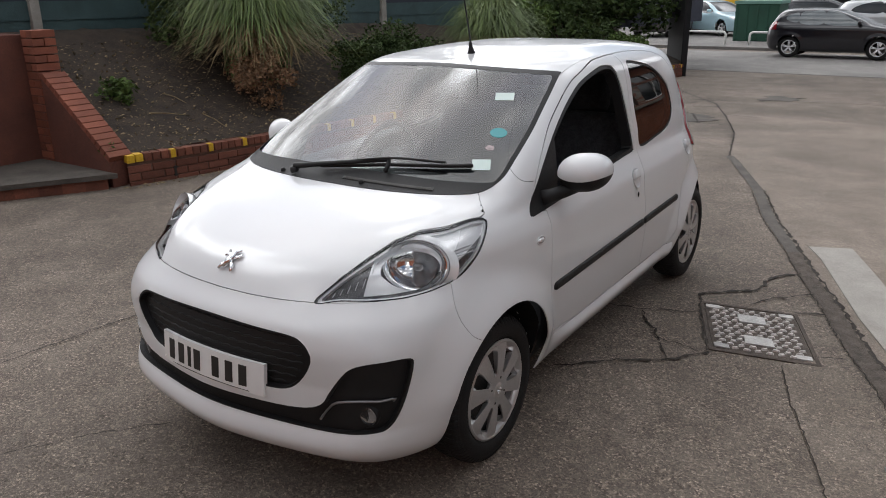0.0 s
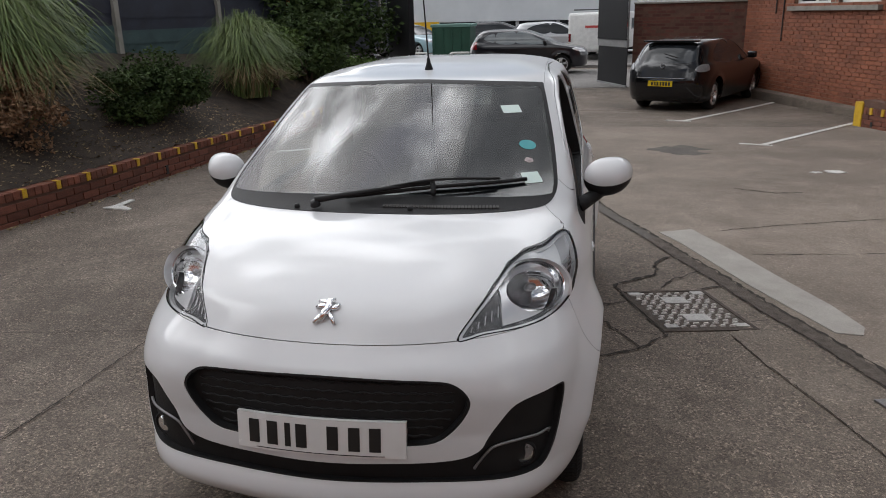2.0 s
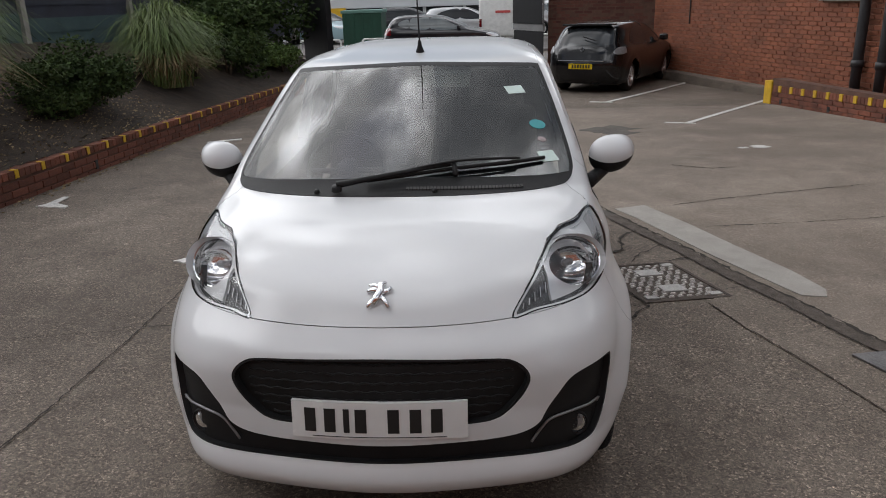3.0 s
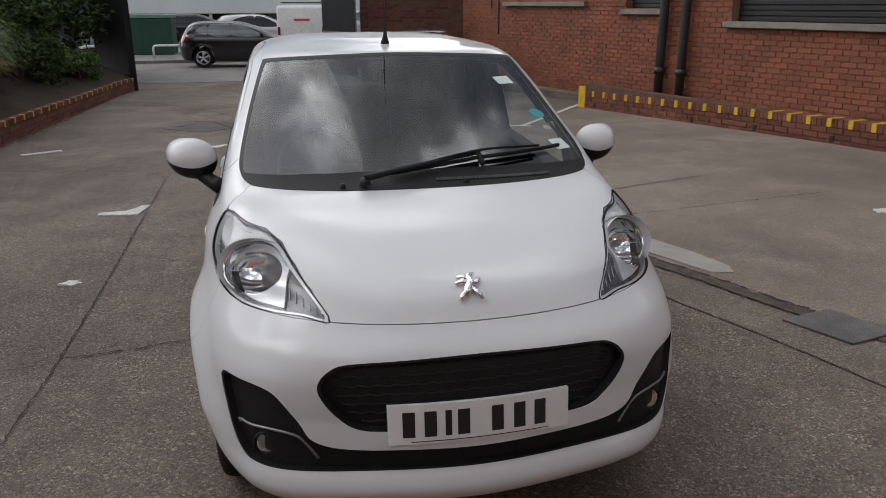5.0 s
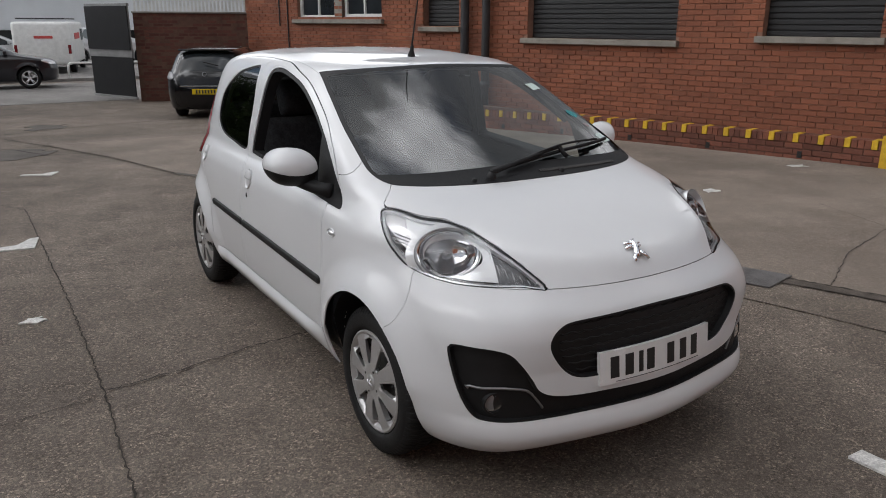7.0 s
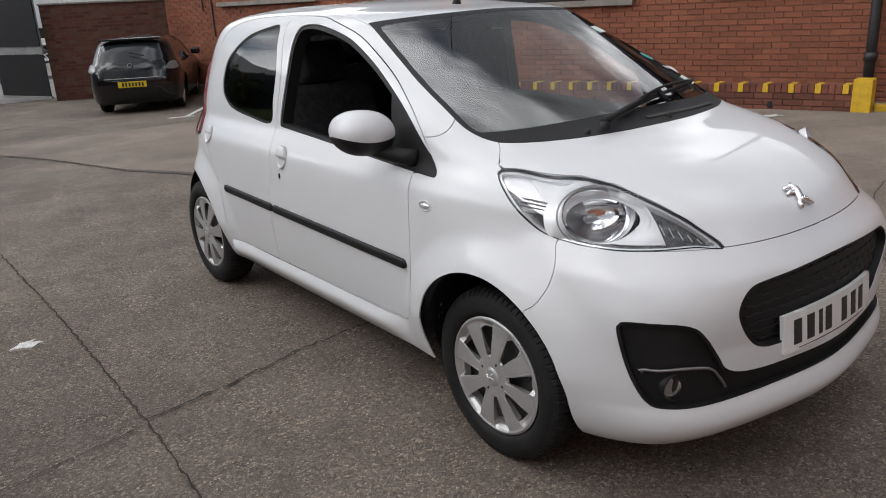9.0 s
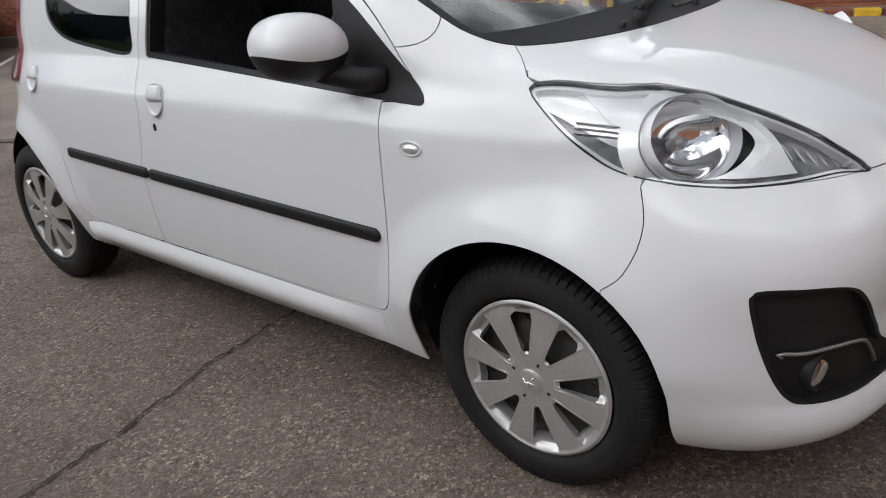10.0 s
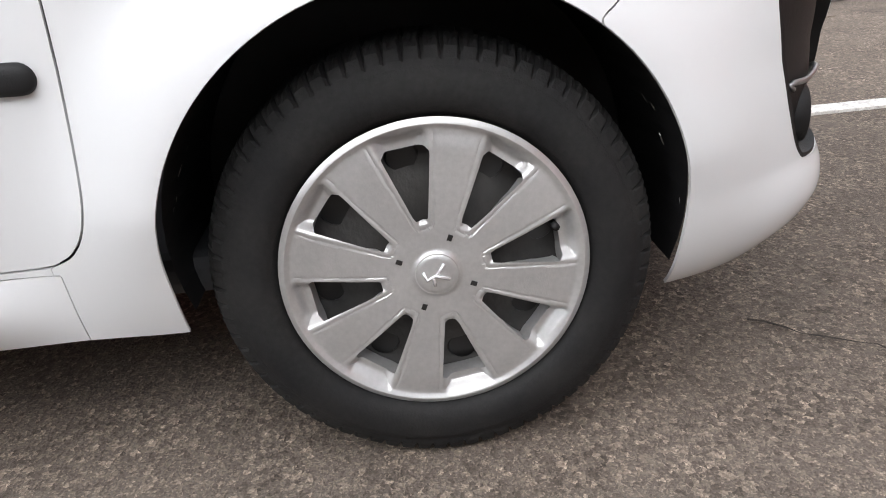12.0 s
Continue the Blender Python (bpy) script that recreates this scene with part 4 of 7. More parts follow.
# wing wall beside the steps, with a sloping brick coping
wing = thing("wing_wall", "dark brick wing wall with a sloping brick coping", "wall", kind="structure", at=(-4.5, 1.7, 0))
W0, W1 = Vector((-4.42, 1.88, 0)), Vector((-6.0, 1.92, 0))
wd = (W1 - W0).normalized()
WM = Matrix.Translation(W0) @ Matrix((wd, Vector((wd.y, -wd.x, 0)) * -1, Vector((0, 0, 1)))).transposed().to_4x4()
prof = [(0, -.2), (0, .24), (.96, .96), (1.45, .96), (1.45, -.2)]
n_ = len(prof)
verts = [WM @ Vector((a, yy, b)) for yy in (-.10, .10) for a, b in prof]
faces = [tuple(range(n_)), tuple(range(2 * n_ - 1, n_ - 1, -1))] + [(i, i + n_, (i + 1) % n_ + n_, (i + 1) % n_) for i in range(n_)]
part("core", (verts, faces), MAROON_BRICK_FAR, wing)
slope = math.atan2(.72, .96)
for k in range(15):
    d = .04 + k * .080
    m = WM @ Matrix.Translation((d * math.cos(slope), 0, .24 + d * math.sin(slope))) @ Matrix.Rotation(-slope, 4, "Y")
    part("coping_brick", boxed((-.036, -.115, .0), (.036, .115, .062), m, .005), DULL_BRICK, wing)
pier = thing("brick_pier", "square brick pier at the head of the wing wall", "pier", kind="structure", at=(-6.2, 1.95, 0))
for k in range(20):
    z = -.15 + k * .078
    m = WM @ Matrix.Translation((.99, 0, z))
    for lo, hi in ((((-.0, -.115, 0), (.21, -.005, .067)), ((-.0, .005, 0), (.21, .115, .067)))[0], (((-.0, .005, 0), (.21, .115, .067)))) if k % 2 == 0 else (((-.0, -.115, 0), (.10, .115, .067)), ((.11, -.115, 0), (.21, .115, .067))):
        part("brick", boxed(lo, hi, m, .004), DULL_BRICK, pier)
side_wall = thing("stair_wall", "dark brick wall beside the steps", "wall", kind="structure", at=(-6.3, 1.3, 0))
part("core", boxed((-6.05, -.8, -.2), (-5.635, 1.86, 1.36), None, .01), MAROON_BRICK_FAR, side_wall)
sheet("step_landing", [(-4.34, 1.785), (-5.63, 1.785), (-5.63, -.55), (-5.05, .50)], STAINED, "low worn concrete landing with a brick edge", "step", up=.145, thick_=.045)
landing_edge = thing("landing_edge", "dirty brick edge of the landing", "kerb", kind="structure", at=(-4.4, 1.8, 0))
for k in range(13):
    q = Vector((-4.46, 1.74, 0)).lerp(Vector((-5.66, -.44, 0)), (k + .5) / 13)
    part("edge_brick", boxed((-.095, -.05, -.02), (.105, .05, .100), Matrix.Translation(q) @ Matrix.Rotation(math.atan2(2.45, 1.35), 4, "Z"), .008), OLD_BRICK, landing_edge)

# fence
def fx(y):
    return -6.95 + .09 * (y - 4)


fence = thing("fence", "tall dark blue board fence with grey concrete posts", "fence", kind="structure", at=(fx(4), 4, 0))
for k in range(8):
    y0 = -.15 + k * 2.9
    y1 = y0 + 2.9
    a, b = Vector((fx(y0), y0, 0)), Vector((fx(y1), y1, 0))
    z = ground_z(y0) + WALL_H + 1.0
    d = (b - a).normalized()
    fm = Matrix.Translation(a + Vector((0, 0, z))) @ Matrix((d, Vector((d.y, -d.x, 0)), Vector((0, 0, 1)))).transposed().to_4x4()
    part("post", boxed((-.055, -.06, -.4), (.055, .06, 2.0), fm, .008), RUST if k == 5 else POST_GREY, fence)
    for q in range(11):
        part("board", boxed((.06, -.016 - .014 * (q % 2), -.25 + q * .200), ((b - a).length - .06, .010 - .014 * (q % 2), -.035 + q * .200), fm), FENCE_TEAL if q <= 2 and k < 4 else FENCE_BLUE, fence)

# ---- gate: a black post on the left, an open leaf on the right
gate_post = thing("gate_leaf", "black steel gate leaf folded back against the bushes", "gate", at=(-3.66, 16.35, -.3))
HA, HB = Vector((-3.66, 16.35, -.30)), Vector((-4.90, 18.90, -.30))
hd = (HB - HA).normalized()
HM = Matrix.Translation(HA) @ Matrix((hd, Vector((-hd.y, hd.x, 0)), Vector((0, 0, 1)))).transposed().to_4x4()
HLEN = (HB - HA).length
part("post", boxed((-.10, -.07, -.1), (.04, .07, 2.75), HM, .01), GATE_BLACK, gate_post)
part("sheet", boxed((.04, -.01, .06), (HLEN, .01, 2.5), HM), GATE_BLACK, gate_post)
for k in range(18):
    x = .10 + k * (HLEN - .2) / 17
    part("bar", boxed((x - .016, -.035, .05), (x + .016, -.010, 2.55), HM), GATE_BLACK, gate_post)
for z in (.10, 1.1, 2.45):
    part("rail", boxed((.04, -.05, z), (HLEN, -.035, z + .09), HM), GATE_BLACK, gate_post)
GA, GB = Vector((1.60, 17.25, -.27)), Vector((.90, 18.9, -.27))
gd = (GB - GA).normalized()
GM = Matrix.Translation(GA) @ Matrix((gd, Vector((gd.y, -gd.x, 0)) * -1, Vector((0, 0, 1)))).transposed().to_4x4()
GLEN = (GB - GA).length
gate = thing("open_gate", "open black steel gate with grey middle rail and bottom bar", "gate", at=tuple(GA))
part("sheet", boxed((.02, -.01, .10), (GLEN - .02, .01, 1.02), GM), GATE_BLACK, gate)
part("back_sheet", boxed((.02, .03, 1.2), (GLEN - .02, .045, 2.2), GM), GATE_BLACK, gate)
for z0, z1, mt in ((.06, .11, GATE_GREY), (1.03, 1.22, GATE_GREY), (2.20, 2.26, GATE_GREY)):
    part("rail", boxed((0, -.03, z0), (GLEN, .025, z1), GM, .005), mt, gate)
for k in range(16):
    x = .03 + k * (GLEN - .06) / 15
    part("bar", boxed((x - .014, -.018, 1.22), (x + .014, .014, 2.20), GM), GATE_GREY if k in (0, 15) else GATE_BLACK, gate)
for k in range(14):
    x = .08 + k * (GLEN - .16) / 13
    part("bar", boxed((x - .012, -.034, .11), (x + .012, -.012, 1.03), GM), GATE_GREY if k in (0, 13) else GATE_DULL, gate)
part("notice", boxed((GLEN * .62, -.04, 1.42), (GLEN * .82, -.03, 1.75), GM), WHITE_WOOD, gate, "small white notice")
for q in range(4):
    part("notice_line", boxed((GLEN * .65, -.044, 1.47 + q * .065), (GLEN * .79, -.040, 1.495 + q * .065), GM), INK, gate)

# ---- unseen wall added behind the yard to keep low sky light off the car's nose
light_block_wall = thing("unseen_rear_wall", "unseen plain brick wall added to block low sky light", "building", kind="structure", at=(0, -11, 0))
part("wall", boxed((-16, -11.3, -.1), (12, -11, 6.5)), BRICK_FAR, light_block_wall)
part("coping", boxed((-16.1, -11.35, 6.5), (12.1, -10.9, 6.62)), SILL_STONE, light_block_wall)

# ---- across the road
far = thing("far_building", "low white-clad building with a dark glazed front", "building", at=(0, 46, -.4))
part("cladding", boxed((-30, 46, 1.1), (30, 60, 9), None, .05), CLADDING, far, "white metal cladding")
part("glazing", boxed((-30, 46.6, -.4), (30, 47, 1.1)), DARK_GLASS, far)
for k in range(24):
    x = -29 + k * 2.5
    part("mullion", boxed((x, 46.3, -.4), (x + .18, 46.6, 1.1)), CLADDING if k % 3 else SIGN_YELLOW if k == 6 else CLADDING, far)
part("yellow_panel", boxed((-10.9, 45.9, -.35), (-8.75, 46.0, 1.15)), SIGN_YELLOW, far, "yellow panel")

# ---- the white hatchback
HATCH = dict(
    low=.19, top=1.452, wheels=(0.0, 2.34), hub=.285, arch=.322, flare=.048, stern=3.2, bow=.05,
    nose=curve([.17, .215, .25, .285, .325, .345, .45, .60, .68, .735, .82, .91, .955, .99, 1.10, 1.20, 1.30, 1.37, 1.397, 1.417, 1.438, 1.452],
               [-.62, -.672, -.708, -.722, -.714, -.704, -.706, -.697, -.672, -.622, -.548, -.342, -.182, -.015, .196, .386, .575, .70, .77, .99, 1.20, 1.55]),
    tail=curve([.17, .30, .50, .75, .90, 1.1, 1.25, 1.33, 1.38, 1.41, 1.435, 1.452],
               [2.60, 2.69, 2.74, 2.73, 2.71, 2.67, 2.60, 2.53, 2.44, 2.31, 2.08, 1.65]),
    half=curve([.17, .22, .30, .45, .60, .75, .83, .89, .94, 1.0, 1.1, 1.2, 1.3, 1.36, 1.40, 1.425, 1.442, 1.452],
               [.700, .735, .757, .778, .787, .784, .776, .750, .722, .710, .686, .660, .630, .602, .548, .45, .33, .012]),
    ahead=curve([.17, .60, .80, 1.0, 1.2, 1.365, 1.42, 1.452], [.30, .30, .36, .50, .87, 1.30, 1.45, 1.58]),
    behind=curve([.17, .60, 1.0, 1.3, 1.42, 1.452], [1.85, 1.85, 1.80, 1.80, 1.75, 1.62]),
    square=curve([.17, .30, .45, .60, .70, .80, .94, 1.0, 1.2, 1.365, 1.42, 1.452], [4.7, 4.7, 4.5, 4.0, 3.4, 2.8, 3.8, 3.8, 3.2, 3.2, 2.8, 2.3]))
CAR = thing("hatchback_car", "small white five-door hatchback parked on worn concrete, front windows open", "car")
SKIN = body_skin(HATCH, 250, 108, 34)


def arch_cut(V, k):
    f = np.full(len(V), 9.0)
    for wy in k["wheels"]:
        d, up = V[:, 1] - wy, np.maximum(V[:, 2] - k["hub"] - .039, 0)
        f = np.minimum(f, np.hypot(d, up) - k["arch"])
    return np.where(np.abs(V[:, 0]) > .45, f, 9.0)


def on_front(poly, V):
    return np.where(V[:, 1] < .75, inside(poly, np.sign(V[:, 0]) * round_front(V), V[:, 2]), 9.0)


def on_half_front(poly, V):
    return np.where(V[:, 1] < .75, inside(poly, round_front(V), V[:, 2]), 9.0)


def on_side(poly, V):
    return inside(poly, V[:, 1], V[:, 2])


LAMP = outline([(.778, .938), (.72, .947), (.625, .935), (.545, .930), (.465, .909), (.393, .868), (.34, .824), (.284, .757), (.348, .764),
                (.42, .763), (.50, .764), (.570, .772), (.646, .792), (.702, .836), (.748, .888)])
GRILLE = outline(mirrored([(u * (1 + .045 * math.sin(math.pi * min(u / .55, 1))), v) for u, v in [(0, .677), (.13, .674), (.23, .669), (.262, .655), (.281, .625), (.284, .59), (.268, .54), (.243, .495), (.215, .473), (.17, .467), (0, .465)]]))
MOUTH = outline(mirrored([(u * (1 + .045 * math.sin(math.pi * min(u / .55, 1))), v) for u, v in [(0, .408), (.12, .409), (.21, .411), (.268, .421), (.302, .445), (.318, .485), (.345, .545), (.368, .580), (.400, .594), (.445, .598), (.492, .598), (.510, .582),
                          (.498, .50), (.477, .42), (.450, .362), (.415, .344), (.31, .342), (.15, .344), (0, .345)]]))
LAMP_TOP = [(.287, .7575), (.34, .826), (.393, .870), (.465, .911), (.545, .932), (.625, .937), (.72, .9485), (.760, .9465), (.777, .9445)]
BONNET = mirrored([(0, .748), (.1, .750), (.2, .754)] + LAMP_TOP + [(.7795, .955), (.7825, .968), (.788, .982), (.796, .995), (.806, 1.005), (.806, 1.03), (.6, 1.03), (0, 1.02)])
BUMPER = mirrored([(0, .748), (.1, .750), (.2, .754), (.287, .7575), (.42, .7625), (.50, .7635), (.570, .7715), (.6185, .783), (.620, .76), (.621, .735), (.6235, .71), (.629, .685), (.637, .66), (.648, .637), (.661, .613), (.675, .598), (.69, .586), (.69, .05), (0, .05)])
FRONT_OPENING = outline([(1.40, .952), (1.385, 1.15), (1.372, 1.28), (1.35, 1.345), (1.31, 1.367), (1.19, 1.368), (.97, 1.327), (.79, 1.257), (.63, 1.172), (.5, 1.09),
                         (.37, .99), (.277, .917), (.270, .895), (.30, .893), (.40, .897), (.6, .907), (1.02, .93), (1.385, .950)], 5)
REAR_PANE = outline([(1.49, .957), (1.483, 1.06), (1.483, 1.17), (1.505, 1.28), (1.53, 1.366), (1.66, 1.357), (1.83, 1.32), (1.98, 1.24), (2.035, 1.18), (2.047, 1.09), (2.0, 1.03), (1.9, .99), (1.72, .967)], 5)
SCREEN = outline(mirrored([(0, .990), (.2, .991), (.4, .995), (.56, 1.000), (.615, 1.007), (.640, 1.030), (.642, 1.068), (.622, 1.15), (.597, 1.23), (.568, 1.31), (.549, 1.355), (.53, 1.371), (.4, 1.384), (.2, 1.393), (0, 1.397)]), 5)
BACKLIGHT = outline(mirrored([(0, .98), (.4, .98), (.54, 1.0), (.52, 1.15), (.47, 1.30), (.40, 1.335), (0, 1.35)]), 4)
def run(points, fine=6):
    """A smooth open line through its points."""
    p = [points[0]] + list(points) + [points[-1]]
    out = []
    for a, b, c, d in (np.array(p[q:q + 4], float) for q in range(len(points) - 1)):
        out += [0.5 * (2 * b + (c - a) * t + (2 * a - 5 * b + 4 * c - d) * t * t + (3 * b - a - 3 * c + d) * t ** 3) for t in np.arange(fine) / fine]
    return out + [np.array(points[-1], float)]


DOOR_SEAM = [(1.458, .36), (1.457, .50), (1.452, .6), (1.425, .70), (1.410, .80), (1.440, .955), (1.432, 1.06), (1.434, 1.17), (1.452, 1.28), (1.475, 1.404)]
FRONT_DOOR = np.array([(.392, .893)] + run([(.381, .79), (.380, .68), (.383, .56), (.392, .43), (.42, .37), (.46, .346)]) + [(.9, .339), (1.44, .337)] + run(DOOR_SEAM)
                      + run([(1.475, 1.404), (1.32, 1.401), (1.17, 1.391), (1.0, 1.357), (.86, 1.313), (.64, 1.207), (.485, 1.108), (.40, 1.036), (.345, .978), (.30, .93)]) + [(.33, .90)])
REAR_DOOR = np.array(run(DOOR_SEAM) + run([(1.475, 1.405), (1.65, 1.405), (1.85, 1.397), (2.02, 1.365), (2.14, 1.30), (2.20, 1.20), (2.225, 1.05), (2.21, .92), (2.165, .79), (2.09, .70), (2.02, .64), (1.975, .52), (1.95, .40), (1.90, .345)]) + [(1.7, .337), (1.47, .337)])

rest = SKIN
low_edge = curve([-1, -.35, -.25, .2, .35, .6, 1.8, 2.0, 3], [.210, .200, .203, .232, .232, .228, .228, .234, .236])
_lift = np.clip((.60 - np.abs(rest[0][:, 0])) / .34, 0, 1)
_, rest = split(rest, rest[0][:, 2] - low_edge(rest[0][:, 1]) - np.where(rest[0][:, 1] < -.2, .034 * _lift * (2 - _lift), 0))
_, rest = split(rest, arch_cut(rest[0], HATCH))
screen, rest = split(rest, np.where(rest[0][:, 1] < 1.3, inside(SCREEN, rest[0][:, 0], rest[0][:, 2]), 9.0))
backlight, rest = split(rest, np.where(rest[0][:, 1] > 2.25, inside(BACKLIGHT, rest[0][:, 0], rest[0][:, 2]), 9.0))
opening, rest = split(rest, on_side(FRONT_OPENING, rest[0]))
rear_pane, rest = split(rest, on_side(REAR_PANE, rest[0]))
lamp, rest = split(rest, on_half_front(LAMP, rest[0]))
grille, rest = split(rest, on_front(GRILLE, rest[0]))
mouth, rest = split(rest, on_front(MOUTH, rest[0]))
shell_for_lining = rest


def cut_panel(field, GAP=.0007):
    """Cuts a panel from what is left of the skin and drops the joint round it."""
    global rest
    piece, other = split(rest, field(rest[0]) + GAP)
    _, rest = split(other, field(other[0]) - GAP)
    return piece


bonnet = cut_panel(lambda V: np.where(V[:, 2] > .70, on_front(BONNET, V), 9.0), .0011)
bumper = cut_panel(lambda V: on_front(BUMPER, V))
front_doors = cut_panel(lambda V: on_side(FRONT_DOOR, V), .0016)
rear_doors = cut_panel(lambda V: on_side(REAR_DOOR, V), .0012)
sills = cut_panel(lambda V: np.where((np.abs(V[:, 0]) > .5) & (V[:, 2] < .40), np.maximum(V[:, 2] - .3355, np.abs(V[:, 1] - 1.2005) - .7495), 9.0))
roof_edge = curve([.5, .70, .92, 1.3, 1.8, 2.3, 3], [.560, .560, .548, .530, .515, .50, .48])
roof = cut_panel(lambda V: np.where((V[:, 2] > 1.30) & (V[:, 1] < 2.6), np.abs(V[:, 0]) - roof_edge(V[:, 1]), 9.0))
wings = cut_panel(lambda V: np.where(V[:, 1] < 1.0, np.maximum(V[:, 1] - .46, V[:, 2] - 1.068 + (np.abs(V[:, 0]) - .641) * .9), 9.0))

part("bonnet", thick(bonnet), PAINT, CAR)
part("bumper", thick(bumper, .005), PAINT, CAR)
part("roof", thick(roof), PAINT, CAR)
part("body_shell", thick(rest, .02), PAINT, CAR)
DOORS = {}
for name, skin in (("wing", wings), ("front_door", front_doors), ("rear_door", rear_doors)):
    for side, piece in zip("lr", halves(skin)):
        DOORS[name, side] = part(name, thick(piece, .005), PAINT, CAR)
for piece in halves(sills):
    V, N, F = piece
    roll, out = np.clip((V[:, 2] - .228) / .1075, 0, 1), np.clip((V[:, 1] - .45) / .20, 0, 1)
    NN = N + np.stack([0 * roll, 0 * roll, .75 * np.cos(np.pi * (1 - roll)) * out], 1)
    part("sill", thick((V + N * (.012 * np.sin(np.pi * roll) * out)[:, None], NN / np.linalg.norm(NN, axis=1, keepdims=True), F), .02), PAINT, CAR)

# glass, black print round it and seals
def near_rim(poly, V, width):
    return -(inside(poly, V[:, 0], V[:, 2]) + width)


frit, clear = split(screen, near_rim(SCREEN, screen[0], .014))
scuttle, frit = split(frit, frit[0][:, 2] - 1.022)
clear_low, clear = split(clear, clear[0][:, 2] - (1.030 + .006 * np.cos(clear[0][:, 0] * 2.4)))
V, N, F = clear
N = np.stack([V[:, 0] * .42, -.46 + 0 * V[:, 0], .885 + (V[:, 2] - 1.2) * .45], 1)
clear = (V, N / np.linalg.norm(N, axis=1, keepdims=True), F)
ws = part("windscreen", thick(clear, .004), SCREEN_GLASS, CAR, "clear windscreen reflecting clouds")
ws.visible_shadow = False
part("screen_border", thick(frit, .008), TRIM, CAR, "black printed border of the windscreen")
part("scuttle", thick(moved(scuttle, .002), .02), TRIM, CAR, "black plastic scuttle panel")
part("screen_base", thick(clear_low, .008), TRIM, CAR, "black band at the windscreen base")
bl = part("rear_window", thick(backlight, .004), SIDE_GLASS, CAR)
bl.visible_shadow = False
for side, piece in zip("lr", halves(rear_pane)):
    seal, glass = split(piece, -(on_side(REAR_PANE, piece[0]) + .010))
    part("window_seal", thick(moved(seal, -.004), .02), TRIM, DOORS["rear_door", side])
    ob = part("window", thick(moved(glass, -.006), .004), SIDE_GLASS, DOORS["rear_door", side], "dark tinted fixed window")
    ob.visible_shadow = False
for side, piece in zip("lr", halves(opening)):
    corner, hole = split(piece, piece[0][:, 1] - (.532 + .25 * (piece[0][:, 2] - .921)))
    part("mirror_mount", thick(moved(corner, .002), .03), TRIM, DOORS["front_door", side], "black plastic triangle at the mirror")
    seal, hole = split(hole, -(on_side(FRONT_OPENING, hole[0]) + .016))
    part("window_seal", thick(moved(seal, -.006), .05), TRIM, DOORS["front_door", side], "black seal of the open window")

# cabin lining behind the skin
lining, _ = split(shell_for_lining, .35 - shell_for_lining[0][:, 1])
low_lining, high_lining = split(lining, lining[0][:, 2] - 1.30)
part("door_lining", moved(low_lining, -.045), INSIDE, CAR)
part("headlining", moved(high_lining, -.03), LINING, CAR)

# grille, lower mouth and its lamps
part("grille_back", moved(grille, -.026), TRIM, CAR)
part("grille_rim", thick(moved(split(grille, -(on_front(GRILLE, grille[0]) + .006))[0], -.002), .026), TRIM, CAR)
part("mouth_back", moved(mouth, -.022), TRIM, CAR)
part("mouth_rim", thick(moved(split(mouth, -(on_front(MOUTH, mouth[0]) + .006))[0], -.002), .024), TRIM, CAR)


def skin_at(test, side=1):
    """The point and normal of the skin where two coordinates are nought, on one side of the car."""
    V, N, _ = SKIN
    u, w, ok = test(V)
    d = np.where(ok & (V[:, 0] * side >= -.03), u * u + w * w, 9e9)
    i = np.argpartition(d, 9)[:9]
    g = 1 / (d[i] + 1e-6)
    A = np.stack([np.ones(9), u[i], w[i]], 1) * g[:, None]
    p, n = (np.linalg.lstsq(A, Q[i] * g[:, None], rcond=None)[0][0] for Q in (V, N))
    return Vector(p), Vector(n).normalized()


def front_at(s, z, side=1):
    return skin_at(lambda V: (np.sign(V[:, 0] * side + 1e-9) * round_front(V) - s, V[:, 2] - z, V[:, 1] < .75), side)


def side_at(y, z, side=1):
    return skin_at(lambda V: (V[:, 1] - y, V[:, 2] - z, np.abs(V[:, 0]) > .3), side)


def screen_at(x, z):
    return skin_at(lambda V: (V[:, 0] - x, V[:, 2] - z, V[:, 1] < 1.3), 1 if x >= 0 else -1)


def facing(p, n, up=Vector((0, 0, 1))):
    """A frame at p whose z axis is n and whose y axis is near up."""
    z = n.normalized()
    x = up.cross(z).normalized()
    return Matrix.Translation(p) @ Matrix((x, z.cross(x), z)).transposed().to_4x4()


# grille mesh of shallow hexagon-like ribs
for k in range(7):
    z = .487 + k * .0275
    pts = []
    for s in np.linspace(-.268, .268, 73):
        if inside(GRILLE, np.array([s]), np.array([z]))[0] < -.012:
            p, n = front_at(abs(s), z, 1 if s >= 0 else -1)
            q = p - n * .025
            pts.append((q.x, q.y, z + .003 * math.sin(s * 190 + k * math.pi)))
    if len(pts) > 4:
        part("grille_rib", tube(pts, .0032, 6), TRIM, CAR, smooth=True)

